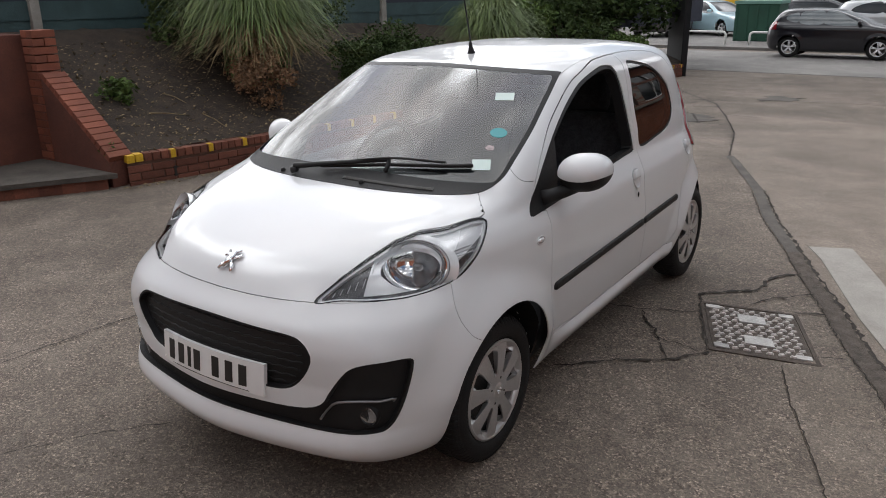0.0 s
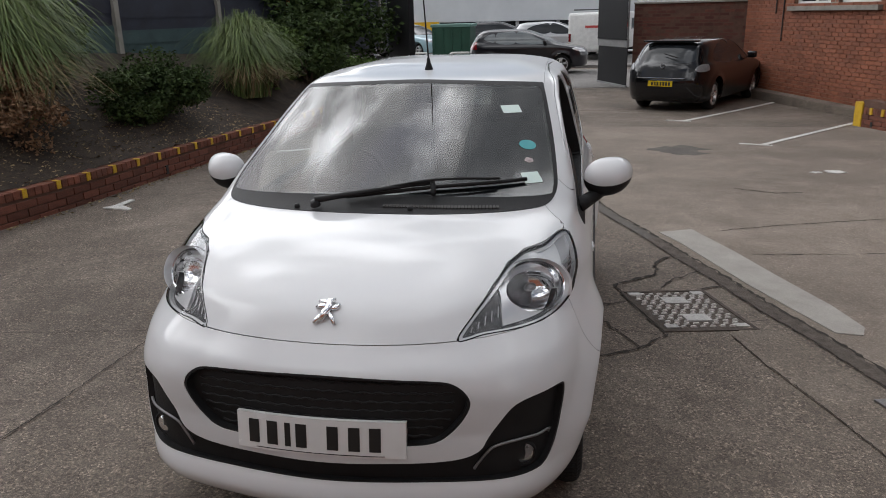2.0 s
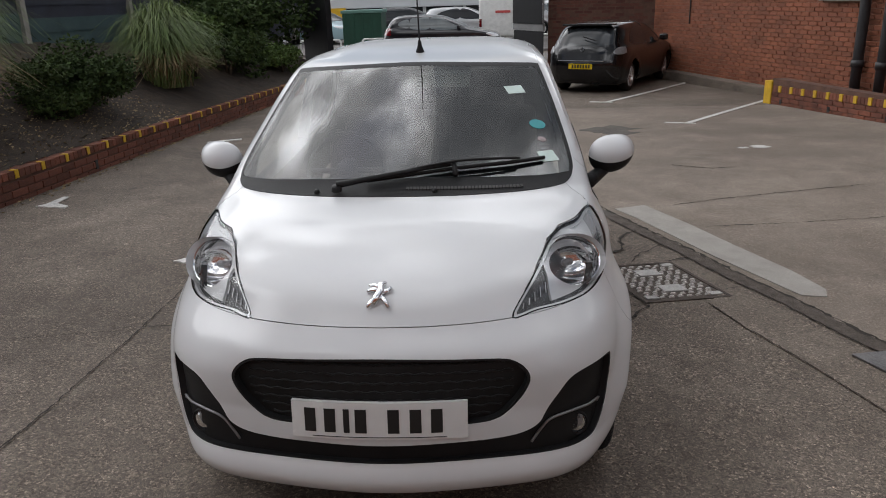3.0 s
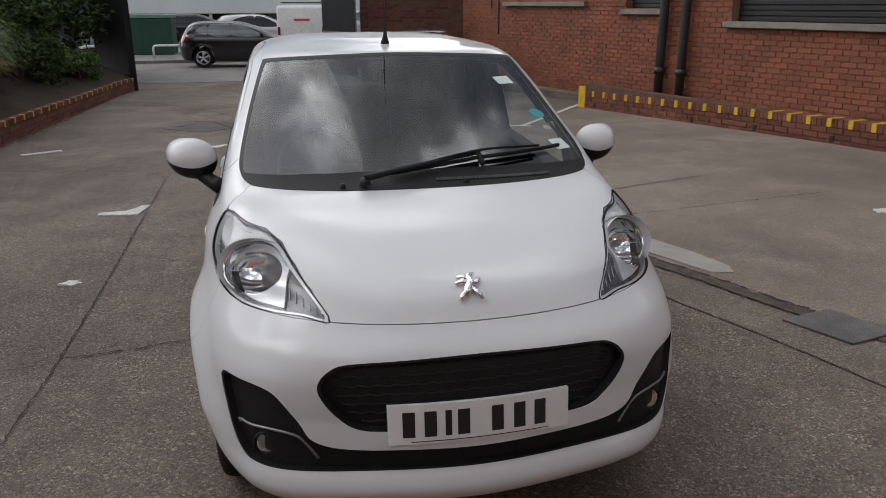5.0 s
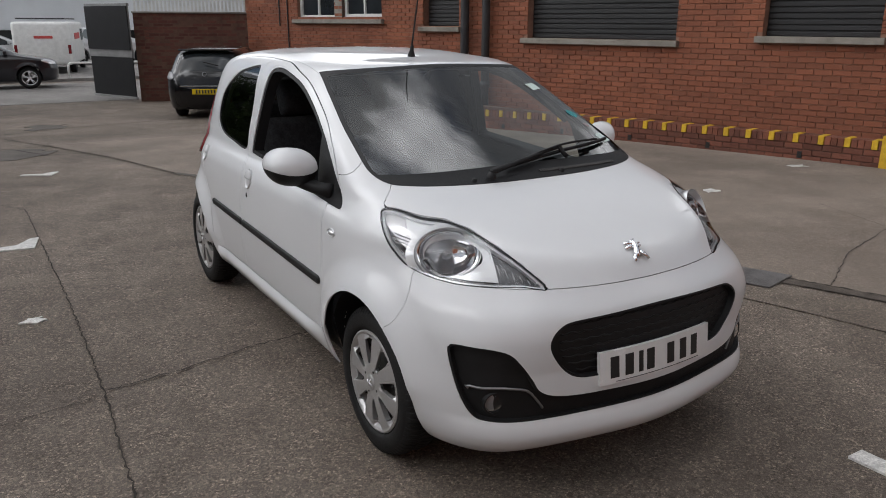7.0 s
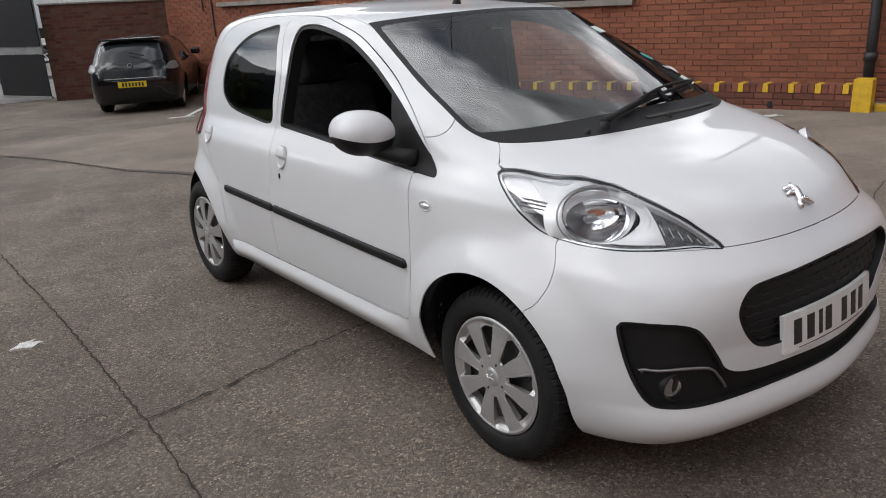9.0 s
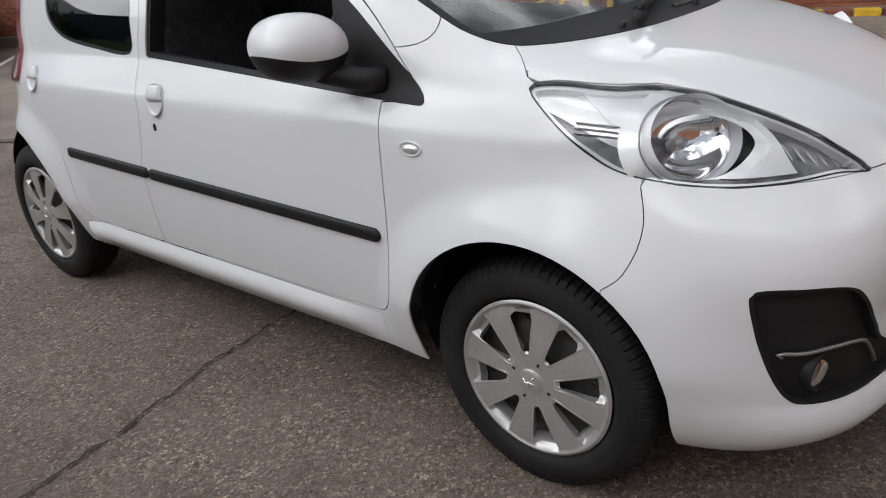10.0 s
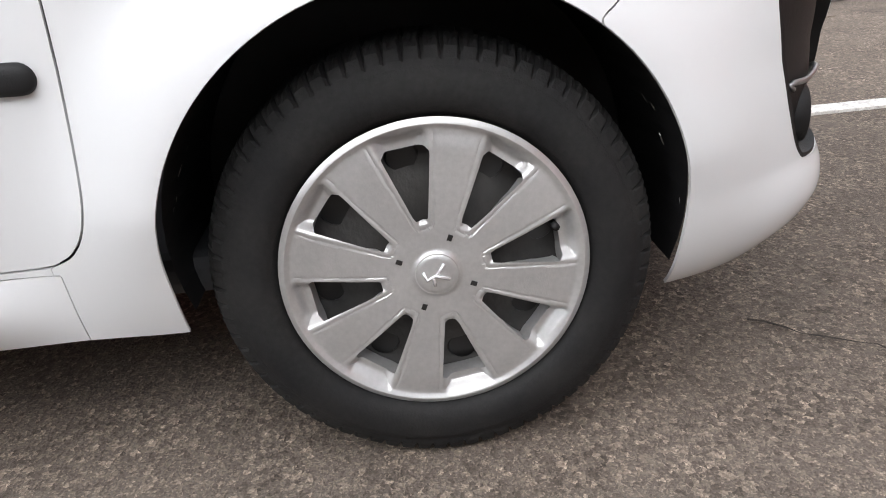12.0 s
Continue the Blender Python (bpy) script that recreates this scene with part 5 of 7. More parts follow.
for side in (1, -1):
    tag = "l" if side > 0 else "r"
    # fog lamp
    p, n = front_at(.405, .398, side)
    n = (n + Vector((0, -1.2, 0))).normalized()
    m = facing(p - n * .031, n)
    fog = part("fog_lamp", lathe([(.0, .004), (.022, .006), (.034, .004), (.038, .0), (.040, -.012)], 28, m), LAMP_GREY, CAR, "round fog lamp", smooth=True)
    part("lens", lathe([(.0, .016), (.016, .014), (.028, .010), (.0335, .005)], 28, m), LAMP_CLEAR, fog, smooth=True)
    part("rim", lathe([(.0345, .004), (.037, .010), (.041, .008), (.043, -.015)], 28, m), TRIM, fog, smooth=True)
    # chrome strip over it
    pts = []
    for s, z in outline([(.470, .450), (.44, .456), (.40, .459), (.36, .454), (.338, .442), (.322, .415), (.308, .385), (.297, .356), (.30, .356)], 4)[:-10]:
        p, n = front_at(s, z, side)
        pts.append(p - n * .013)
    part("trim_strip", tube(pts, .0042, 8), STRIP_METAL, CAR, "thin satin metal strip", smooth=True)

# headlamps
for side, piece in zip((1, -1), halves(lamp)):
    V = piece[0]
    d = on_half_front(LAMP, V)
    cover = part("headlamp", thick(moved(piece, .001), .006), LAMP_CLEAR, CAR, "clear almond-shaped headlamp with silver inside")
    cover.visible_shadow = False
    rim, core = split(piece, -(d + .0032))
    part("surround", thick(moved(rim, -.0015), .008), TRIM_GLOSS, cover)
    band, core = split(core, -(on_half_front(LAMP, core[0]) + .0085))
    part("bezel", thick(moved(band, -.008), .030), LAMP_SATIN, cover, "pale satin bezel")
    s_of, z_of = round_front(core[0]), core[0][:, 2]
    signal, bowl = split(core, s_of - (.402 + (z_of - .80) * .16))
    dish, bowl = split(bowl, np.hypot((round_front(bowl[0]) - .515) / 1.42, bowl[0][:, 2] - .855) - .071)
    lower = curve([.34, .42, .50, .57, .646, .702, .75], [.760, .763, .764, .772, .792, .836, .888])
    deep = curve([.38, .46, .54, .60, .68, .72, .76], [.018, .018, .022, .040, .046, .034, .012])
    shade, bowl = split(bowl, bowl[0][:, 2] - lower(round_front(bowl[0])) - deep(round_front(bowl[0])))
    tower, bowl = split(bowl, .640 - round_front(bowl[0]) + (bowl[0][:, 2] - .87) * .6)
    part("lower_tray", thick(moved(shade, -.022), .02), LAMP_SMOKE, cover, "dark lower tray of the lamp")
    part("signal_tray", thick(moved(signal, -.026), .03), LAMP_SMOKE, cover, "smoky indicator corner")
    part("shell", thick(moved(bowl, -.016), .03), LAMP_SATIN, cover, "pale satin inner shell")
    part("upper_tray", thick(moved(tower, -.020), .03), LAMP_SILVER, cover)
    p, n = front_at(.515, .853, side)
    n = (n * .9 + Vector((0, -.62, 0))).normalized()
    m = facing(p - n * .050 + Vector((0, .012, 0)), n) @ Matrix.Diagonal((1.56, 1.20, 1.17, 1))
    part("reflector", lathe([(.0680, .006), (.0645, .005), (.062, .002), (.058, -.006), (.050, -.020), (.036, -.034), (.018, -.042), (.0, -.044)], 44, m), CHROME, cover, "chrome reflector bowl", smooth=True)
    off, ax = dish[0] - np.array(p), np.array(m.to_3x3().normalized())
    _, gap_ring = split(dish, np.hypot(off @ ax[:, 0] / 1.40, off @ ax[:, 1]) - .073)
    part("reflector_surround", moved(gap_ring, -.030), LAMP_SATIN, cover)
    part("reflector_ring", tube([m @ Vector((.0735 * math.cos(t), .0735 * math.sin(t), .004)) for t in np.linspace(0, 2 * math.pi, 45)[:-1]], .0022, 6, True), LAMP_GREY, cover, smooth=True)
    part("reflector_collar", lathe([(.092, -.020), (.082, -.012), (.075, -.003), (.0695, .0035), (.0665, .0045)], 44, m), LAMP_SATIN, cover, smooth=True)
    part("reflector_barrel", lathe([(.0690, .004), (.0700, .014), (.0705, .030)], 44, m), LAMP_SATIN, cover, smooth=True)
    part("bulb_cap", lathe([(.0, -.006), (.008, -.008), (.011, -.014), (.011, -.036), (.008, -.042)], 20, m), LAMP_GREY, cover, smooth=True)
    for k in range(5):
        s_, z_ = .322 + .018 * k, .778 + .006 * k
        lo_, hi_ = front_at(s_, z_, side), front_at(s_ + .006, z_ + .012 + .004 * k, side)
        part("signal_rib", tube([lo_[0] - lo_[1] * .022, hi_[0] - hi_[1] * .022], .0018, 6), LAMP_SILVER, cover)
    p, n = front_at(.672, .872, side)
    m = facing(p - n * .014, n)
    for k in range(3):
        part("lamp_fin", boxed((-.046, .010 - .011 * k, -.005), (.046, .0125 - .011 * k, .003), m @ Matrix.Rotation(radians(6 * side), 4, "Z"), .001), LAMP_GREY, cover)


# number plate with bars for its characters
PL = Matrix.Translation((0, -.701, .490)) @ Matrix.Rotation(radians(-6), 4, "X")


def bent_bar(x0, x1, y0, y1, z0, z1):
    """A flat bar that follows the bow of the bumper."""
    xs_ = np.linspace(x0, x1, max(2, int((x1 - x0) / .04) + 1))
    verts = [PL @ Vector((x, y + .34 * x * x, z)) for x in xs_ for y, z in ((y0, z0), (y0, z1), (y1, z1), (y1, z0))]
    n = len(xs_)
    faces = [(4 * q + c, 4 * q + (c + 1) % 4, 4 * q + 4 + (c + 1) % 4, 4 * q + 4 + c) for q in range(n - 1) for c in range(4)]
    return verts, faces + [(3, 2, 1, 0), (4 * n - 4, 4 * n - 3, 4 * n - 2, 4 * n - 1)]


plate = part("number_plate", bent_bar(-.262, .262, -.004, .010, -.0575, .0575), PLATE_WHITE, CAR, "white number plate with black bars")
for k, x in enumerate((-.205, -.145, -.095, -.052, .045, .110, .172)):
    w = .009 if k == 2 else .017
    part("bar", bent_bar(x - w, x + w, -.0055, -.0035, -.037, .037), INK, plate)
part("plate_line", bent_bar(-.20, .20, -.0052, -.0035, -.0515, -.0495), INK, plate)

# emblem on the bonnet, as plain chrome limbs in a shallow dish
p, n = front_at(0, .822)
m = facing(p, n) @ Matrix.Scale(1.28, 4)
emb = part("emblem", tube([m @ Vector(q) for q in ((-.012, -.026, .004), (-.006, -.008, .007), (.004, .010, .008), (.0, .026, .006), (.014, .034, .004))], [.0085, .013, .012, .011, .006], 8), CHROME, CAR, "chrome emblem", smooth=True)
for limb in (((-.006, -.008, .006), (-.020, -.022, .005), (-.026, -.034, .004)), ((.004, -.004, .006), (.016, -.018, .005), (.024, -.034, .004)),
             ((.002, .010, .007), (-.016, .014, .005), (-.030, .010, .004)), ((.002, .016, .007), (-.012, .026, .005), (-.026, .026, .004)), ((.004, .006, .006), (.020, .012, .004), (.026, .022, .003))):
    part("limb", tube([m @ Vector(q) for q in limb], [.0085, .0080, .0055], 8), CHROME, emb, smooth=True)

# sides: strips, handles, repeaters, mirrors, tail lamps
for side in (1, -1):
    tag = "l" if side > 0 else "r"
    half_skin = halves(SKIN)[0 if side > 0 else 1]
    for door, y0, y1, z0, z1 in (("front_door", .405, 1.408, .572, .594), ("rear_door", 1.418, 1.935, .594, .606)):
        zc = lambda y, a=y0, b=y1, c=z0, e=z1: c + (e - c) * (y - a) / (b - a)
        verts, faces, ring = [], [], 9
        ys_ = np.concatenate([y0 + .018 * (1 - np.cos(np.linspace(0, math.pi / 2, 7))), np.linspace(y0 + .05, y1 - .01, 26), y1 - .010 + .010 * np.sin(np.linspace(.3, math.pi / 2, 5))])
        for y in ys_:
            full = min(math.sqrt(max(1 - max((y0 + .018 - y) / .018, 0) ** 2, 0)), math.sqrt(max(1 - max((y - y1 + .010) / .010, 0) ** 2, 0)))
            for b in np.linspace(-math.pi / 2, math.pi / 2, ring):
                p, n = side_at(y, zc(y) + .018 * full * math.sin(b), side)
                verts.append(p + n * (.002 + .010 * full * math.cos(b) ** .6 if abs(b) < 1.5 else -.002))
        for q in range(len(ys_) - 1):
            for w in range(ring - 1):
                u = q * ring + w
                faces.append((u, u + 1, u + ring + 1, u + ring))
        part("rubbing_strip", (verts, faces), TRIM, DOORS[door, tag], "black plastic rubbing strip", smooth=True)
    for door, y, z in (("front_door", 1.305, .838), ("rear_door", 2.125, .855)):
        p, n = side_at(y, z, side)
        m = facing(p, n)
        dish = part("door_handle", lathe([(.050, -.001), (.051, .003), (.047, .004), (.041, -.006), (.020, -.014), (.0, -.015)], 32, m @ Matrix.Diagonal((.84, 1, 1, 1))), PAINT, DOORS[door, tag], "white round door handle", smooth=True)
        bm = boxed((-.040, -.004, -.002), (.040, .043, .013), m, .010)
        for v in bm.verts:
            q = m.inverted() @ v.co
            if q.y > .01:
                q.x *= 1 - .35 * (q.y - .01) / .033
                v.co = m @ q
        part("flap", bm, PAINT, dish, smooth=True)
    p, n = side_at(1.325, .753, side)
    part("lock", lathe([(.0, .003), (.008, .003), (.010, .0)], 16, facing(p, n) @ Matrix.Diagonal((.8, 1.3, 1, 1))), TRIM, DOORS["front_door", tag])
    p, n = side_at(.288, .803, side)
    rep = part("side_repeater", lathe([(.0, .010), (.6, .009), (.85, .006), (1.0, .001)], 28, facing(p, n) @ Matrix.Diagonal((.024, .0115, 1, 1))), LAMP_SILVER, DOORS["wing", tag], "small oval side repeater", smooth=True)
    part("repeater_rim", tube([facing(p, n) @ Vector((.031 * math.cos(t), .0155 * math.sin(t), .002)) for t in np.linspace(0, 2 * math.pi, 29)[:-1]], .0028, 6, True), PAINT, rep, smooth=True)
    # tail lamp, seen edge on
    tail_poly = outline([(2.275, .845), (2.40, .82), (2.52, .84), (2.60, .98), (2.58, 1.15), (2.52, 1.22), (2.44, 1.18), (2.40, 1.05), (2.33, .95)], 5)
    tl, _ = split(half_skin, on_side(tail_poly, half_skin[0]))
    part("tail_lamp", thick(tl, .02, .014), LAMP_RED, CAR, "red tail lamp")
    # mirror
    c = Vector((.835 * side, .550, 1.022))
    verts, faces, nu, nv = [], [], 40, 24
    for i in range(nv + 1):
        th = math.pi * i / nv
        for j in range(nu):
            ph = 2 * math.pi * j / nu
            x, y, z = math.sin(th) * math.cos(ph), math.sin(th) * math.sin(ph), math.cos(th)
            sx = abs(x) ** .82 * (1 if x > 0 else -1)
            yy = y * .085 if y < 0 else min(y * .085, .030)
            verts.append(c + Vector((sx * .098 * (1 + .06 * z), yy + sx * side * .035, z * .078 + sx * side * .006)))
    for i in range(nv):
        for j in range(nu):
            a, b = i * nu + j, i * nu + (j + 1) % nu
            faces.append((a, b, b + nu, a + nu))
    V = np.array([tuple(v) for v in verts])
    tri = np.array([q for a, b, d, e in faces for q in ((a, b, d), (a, d, e)) if len(set(q)) == 3])
    nrm = (V - np.array(c)) / np.array([.098, .085, .078]) ** 2
    nrm /= np.linalg.norm(nrm, axis=1, keepdims=True) + 1e-9
    lowcap, cap = split((V, nrm, tri), V[:, 2] - (c.z - .024) - .022 * ((V[:, 0] - c.x) / .098) ** 2)
    glassy, cap = split(cap, .0293 - (cap[0][:, 1] - c.y - (cap[0][:, 0] - c.x) * side * .357))
    mirror = part("door_mirror", cap, PAINT, DOORS["front_door", tag], "white door mirror with a black base")
    part("mirror_base", lowcap, TRIM, mirror)
    part("mirror_glass", glassy, CHROME, mirror)
    part("mirror_arm", tube([(.715 * side, .40, .935), (.745 * side, .44, .940), (.785 * side, .50, .955), (.81 * side, .535, .972)], [.034, .028, .026, .03], 14), TRIM, mirror, smooth=True)

# aerial
part("aerial", joined(lathe([(.022, 0), (.018, .012), (.010, .035), (.008, .055), (.004, .060)], 16, Matrix.Translation((0, 1.03, 1.417)) @ Matrix.Rotation(radians(10), 4, "X")),
                      tube([(0, 1.024, 1.47), (0, .97, 1.66), (0, .91, 1.86), (0, .86, 2.02)], [.0042, .0036, .0030, .0024], 6)), TRIM, CAR, "black aerial on the roof", smooth=True)

# wiper
def on_screen(x, z, off):
    p, n = screen_at(x, z)
    return p + n * off


arm_pts = [on_screen(-.225, 1.003, .030), on_screen(-.15, 1.010, .034), on_screen(.0, 1.030, .034), on_screen(.10, 1.046, .030), on_screen(.195, 1.058, .026)]
wiper = part("wiper", tube(arm_pts, [.014, .011, .009, .008, .007], 8), TRIM, CAR, "black wiper", smooth=True)
blade = [on_screen(x, 1.026 + (x + .07) * .098 - .055 * max(0, x - .2) ** 1.2, .014) for x in np.linspace(-.12, .53, 15)]
part("blade", tube(blade, .0075, 6), TRIM, wiper, smooth=True)
part("blade_bridge", tube([b + Vector((0, -.008, .014 + .014 * math.sin(math.pi * k / 10))) for k, b in enumerate(blade[2:13])], .005, 6), TRIM, wiper, smooth=True)
part("pivot", lathe([(.0, .02), (.016, .018), (.020, .0)], 16, facing(on_screen(-.225, 1.0, .012), Vector((0, -.4, 1)))), TRIM, wiper, smooth=True)
part("hinge", tube([on_screen(.195, 1.058, .030), on_screen(.20, 1.045, .020), on_screen(.205, 1.030, .018)], .010, 8), TRIM, wiper, smooth=True)
for x in (-.30, .13):
    part("washer_jet", lathe([(.0, .012), (.008, .011), (.011, .0)], 14, facing(on_screen(x, 1.000, .002), Vector((0, -.4, 1)))), TRIM, CAR, smooth=True)
for k in range(34):
    x = .03 + k * .0125
    p, n = screen_at(x, 1.0065)
    part("scuttle_slot", boxed((-.0042, -.008, -.001), (.0042, .008, .004), facing(p + n * .002, n)), STEEL_DARK, CAR)

# stickers on the glass
for x, z, r, mat_, sides, sy in ((.432, 1.287, .056, PAPER, 4, .68), (.517, 1.172, .034, TEAL, 24, .9), (.530, 1.128, .020, STICKER_GREY, 5, .9), (.548, 1.080, .050, PAPER, 4, .85)):
    p, n = screen_at(x, z)
    m = facing(p + n * .0015, n)
    ring = [m @ Vector((r * math.cos(t), r * sy * math.sin(t), 0)) for t in (np.arange(sides) + .5) * 2 * math.pi / sides]
    back = [v - n * .001 for v in ring]
    k = len(ring)
    part("sticker", (ring + back, [tuple(range(k)), tuple(range(2 * k - 1, k - 1, -1))] + [(i, i + k, (i + 1) % k + k, (i + 1) % k) for i in range(k)]), mat_, CAR)

# underside and wheel housings
under = bmesh.new()
box(under, (-.56, -.40, .20), (.56, 2.50, .25), None, .02)
part("underbody", under, STEEL_DARK, CAR)
for wy in HATCH["wheels"]:
    for side in (1, -1):
        prof = [(.328 * math.cos(t), .328 * math.sin(t) + .024) for t in np.linspace(-.24, math.pi + .24, 34)]
        verts = [Vector((side * (x + (.062 * min(max(b + .06, 0) / .22, 1) if x > .5 else 0)), wy + a, .30 + b)) for x in (.715 if wy < 1 else .66, .46) for a, b in prof]
        k = len(prof)
        faces = [(i, i + 1, k + i + 1, k + i) for i in range(k - 1)] + [tuple(range(k, 2 * k))]
        part("wheel_arch_liner", (verts, faces), TRIM, CAR, smooth=False)

# pale scuffs on the front housings
rnd = random.Random(21)
for side in (1, -1):
    for k in range(9):
        t = rnd.choice((rnd.uniform(.05, .7), rnd.uniform(2.5, 3.15)))
        c, w = Vector((side * (.700 + rnd.uniform(-.012, .03)), .3275 * math.cos(t), .30 + .3275 * math.sin(t))), rnd.uniform(.003, .007)
        along, out = Vector((0, -math.sin(t), math.cos(t))), Vector((side, 0, 0))
        ring = [c + along * w * 1.8 * math.cos(a) * rnd.uniform(.5, 1.2) + out * w * .6 * math.sin(a) * rnd.uniform(.5, 1.2) for a in np.linspace(0, 2 * math.pi, 8)[:-1]]
        part("scuff", (ring, [tuple(range(7))]), LINE_PAINT, CAR)

# wheels
R_TYRE, R_RIM = .284, .198


def wheel_parts(parent, m):
    """A tyre with tread blocks, a dark steel rim and an eight-spoke silver cover; m puts its outer side along +z."""
    prof = [(.190, -.150), (.205, -.158), (.230, -.163), (.255, -.160), (.270, -.150), (.279, -.130), (.2815, -.105), (.282, -.080), (.2815, -.055),
            (.279, -.030), (.2725, -.014), (.262, -.005), (.255, -.0045), (.254, -.003), (.245, .001), (.230, .0035), (.218, .002), (.2095, -.005), (.204, -.016), (.196, -.030)]
    turn, verts, faces = 76 * 6, [], []
    prof = [(.198 + (r - .2035) * 1.166, h) for r, h in prof]
    for i, (r, h) in enumerate(prof):
        for s in range(turn):
            t = 2 * math.pi * s / turn
            rr = r
            if 3 <= i <= 11 and s % 6 == (i // 3) % 6:
                rr -= .0075 if i < 11 else .003
            elif s % 6 == (3 + i // 3) % 6 and i in (8, 9, 4):
                rr -= .0025
            if i == 7:
                rr -= .006
            p = m @ Vector((rr * math.cos(t), rr * math.sin(t), h))
            if p.z < .030:      # the load flattens the tread and bulges the wall
                p.x += math.copysign(.006 * (.030 - p.z) / .030, p.x) if h > -.02 else 0
            verts.append(Vector((p.x, p.y, max(p.z, .001))))
    for i in range(len(prof) - 1):
        for s in range(turn):
            a, b = i * turn, (i + 1) * turn
            faces.append((a + s, a + (s + 1) % turn, b + (s + 1) % turn, b + s))
    tyre = part("tyre", (verts, faces), RUBBER, parent, "black tyre with blocky tread", smooth=True)
    tyre.data.polygons.foreach_set("use_smooth", [not 2 <= q // turn <= 10 for q in range(len(faces))])
    part("rim", lathe([(.0, -.050), (.06, -.052), (.09, -.046), (.12, -.050), (.15, -.060), (.178, -.050), (.184, -.024), (.192, -.014), (.192, -.022)], 64, m), STEEL_DARK, parent, "dark steel rim", smooth=True)
    # flat black discs paint the dark of the rim's round openings
    for k in range(8):
        a = 2 * math.pi * (k + .04) / 8
        hm = m @ Matrix.Rotation(a, 4, "Z") @ Matrix.Translation((.143, -.002, -.0535))
        part("rim_hole", lathe([(.0, .0005), (.0195, .0005), (.022, -.004)], 18, hm), INK, parent)
    # cover: a dished disc with eight windows
    nr, nt = 80, 480
    rr, tt = np.linspace(.0005, R_RIM, nr)[:, None], np.linspace(0, 2 * np.pi, nt, endpoint=False)[None, :]
    X, Y = rr * np.cos(tt), rr * np.sin(tt)
    dome = curve([0, .028, .032, .05, .10, .16, .184, .190, .198], [.004, .004, .001, .0, -.001, -.004, -.007, -.003, -.007])(rr) + 0 * tt
    win = np.array([(.072, -.0085), (.079, -.0110), (.154, -.034), (.161, -.029), (.164, .019), (.158, .025), (.079, .0085), (.072, .0055)])
    pocket = np.array([(.066, -.009), (.178, -.040), (.184, -.030), (.186, .030), (.180, .034), (.066, .006)])
    fwin, fpock = np.full(X.shape, 9.0), np.full(X.shape, 9.0)
    for k in range(8):
        a = 2 * np.pi * k / 8
        u, v = X * np.cos(a) + Y * np.sin(a), -X * np.sin(a) + Y * np.cos(a)
        fwin = np.minimum(fwin, inside(win, u.ravel(), v.ravel()).reshape(X.shape))
        fpock = np.minimum(fpock, inside(pocket, u.ravel(), v.ravel()).reshape(X.shape))
    sink = np.clip(-fpock / .015, 0, 1)
    h = dome - .015 * sink * sink * (3 - 2 * sink) - .0009 * (np.abs(fpock - .0045) < .0014) * (rr < .182)
    P = np.stack([X, Y, h], -1)
    nrm = np.cross(np.gradient(P, axis=0), np.roll(P, -1, 1) - np.roll(P, 1, 1))
    nrm /= np.linalg.norm(nrm, axis=-1, keepdims=True) + 1e-12
    i = np.arange(nr * nt).reshape(nr, nt)
    j = np.roll(i, -1, 1)
    quad = np.stack([i[:-1], i[1:], j[1:], j[:-1]], -1).reshape(-1, 4)
    skin = (P.reshape(-1, 3), nrm.reshape(-1, 3), np.concatenate([quad[:, [0, 1, 2]], quad[:, [0, 2, 3]]]))
    _, skin = split(skin, fwin.ravel())
    V, _, F = thick(skin, .022)
    cover = part("wheel_cover", ([m @ Vector(v) for v in V], F), ALLOY, parent, "scuffed silver eight-spoke wheel cover", smooth=True)
    bm = bmesh.new()
    bm.from_mesh(cover.data)
    bmesh.ops.remove_doubles(bm, verts=bm.verts, dist=1e-5)
    bmesh.ops.recalc_face_normals(bm, faces=bm.faces)
    bm.to_mesh(cover.data)
    bm.free()
    cover.data.set_sharp_from_angle(angle=radians(38))
    part("centre_cap", lathe([(.0, .0065), (.020, .006), (.0255, .005), (.0275, .003)], 32, m), ALLOY, cover, smooth=True)
    part("cap_mark", joined(*[tube([m @ Vector(q) for q in limb], .0022, 6) for limb in (((-.010, -.014, .007), (.0, .002, .0085), (-.004, .014, .007), (.008, .016, .007)), ((.0, .0, .008), (.012, -.012, .007)), ((.0, .006, .008), (-.014, .006, .007)))]), LAMP_SILVER, cover, smooth=True)
    # small black blocks paint the dark of the slots in the cover
    for k in range(4):
        a = 2 * math.pi * (k + .62) / 4
        cm = m @ Matrix.Rotation(a, 4, "Z") @ Matrix.Translation((.050, 0, .0))
        part("slot", boxed((-.004, -.003, -.002), (.004, .003, .0018), cm), INK, cover)
    part("valve", tube([m @ Vector((.012, -.158, -.03)), m @ Vector((.012, -.160, -.006))], .005, 8), TRIM, parent, smooth=True)


for wy in HATCH["wheels"]:
    for side in (1, -1):
        hub = part("wheel", lathe([(.0, -.07), (.06, -.07), (.06, -.12), (.0, -.12)], 24, Matrix.Translation((.765 * side, wy, R_TYRE + .002)) @ Matrix.Rotation(radians(90 * side), 4, "Y")), STEEL_DARK, CAR)
        spin = 11 if wy == 0 else 37
        m = Matrix.Translation((.765 * side, wy, R_TYRE + .002)) @ Matrix.Rotation(radians(90 * side), 4, "Y") @ Matrix.Rotation(radians(spin), 4, "Z")
        wheel_parts(hub, m)

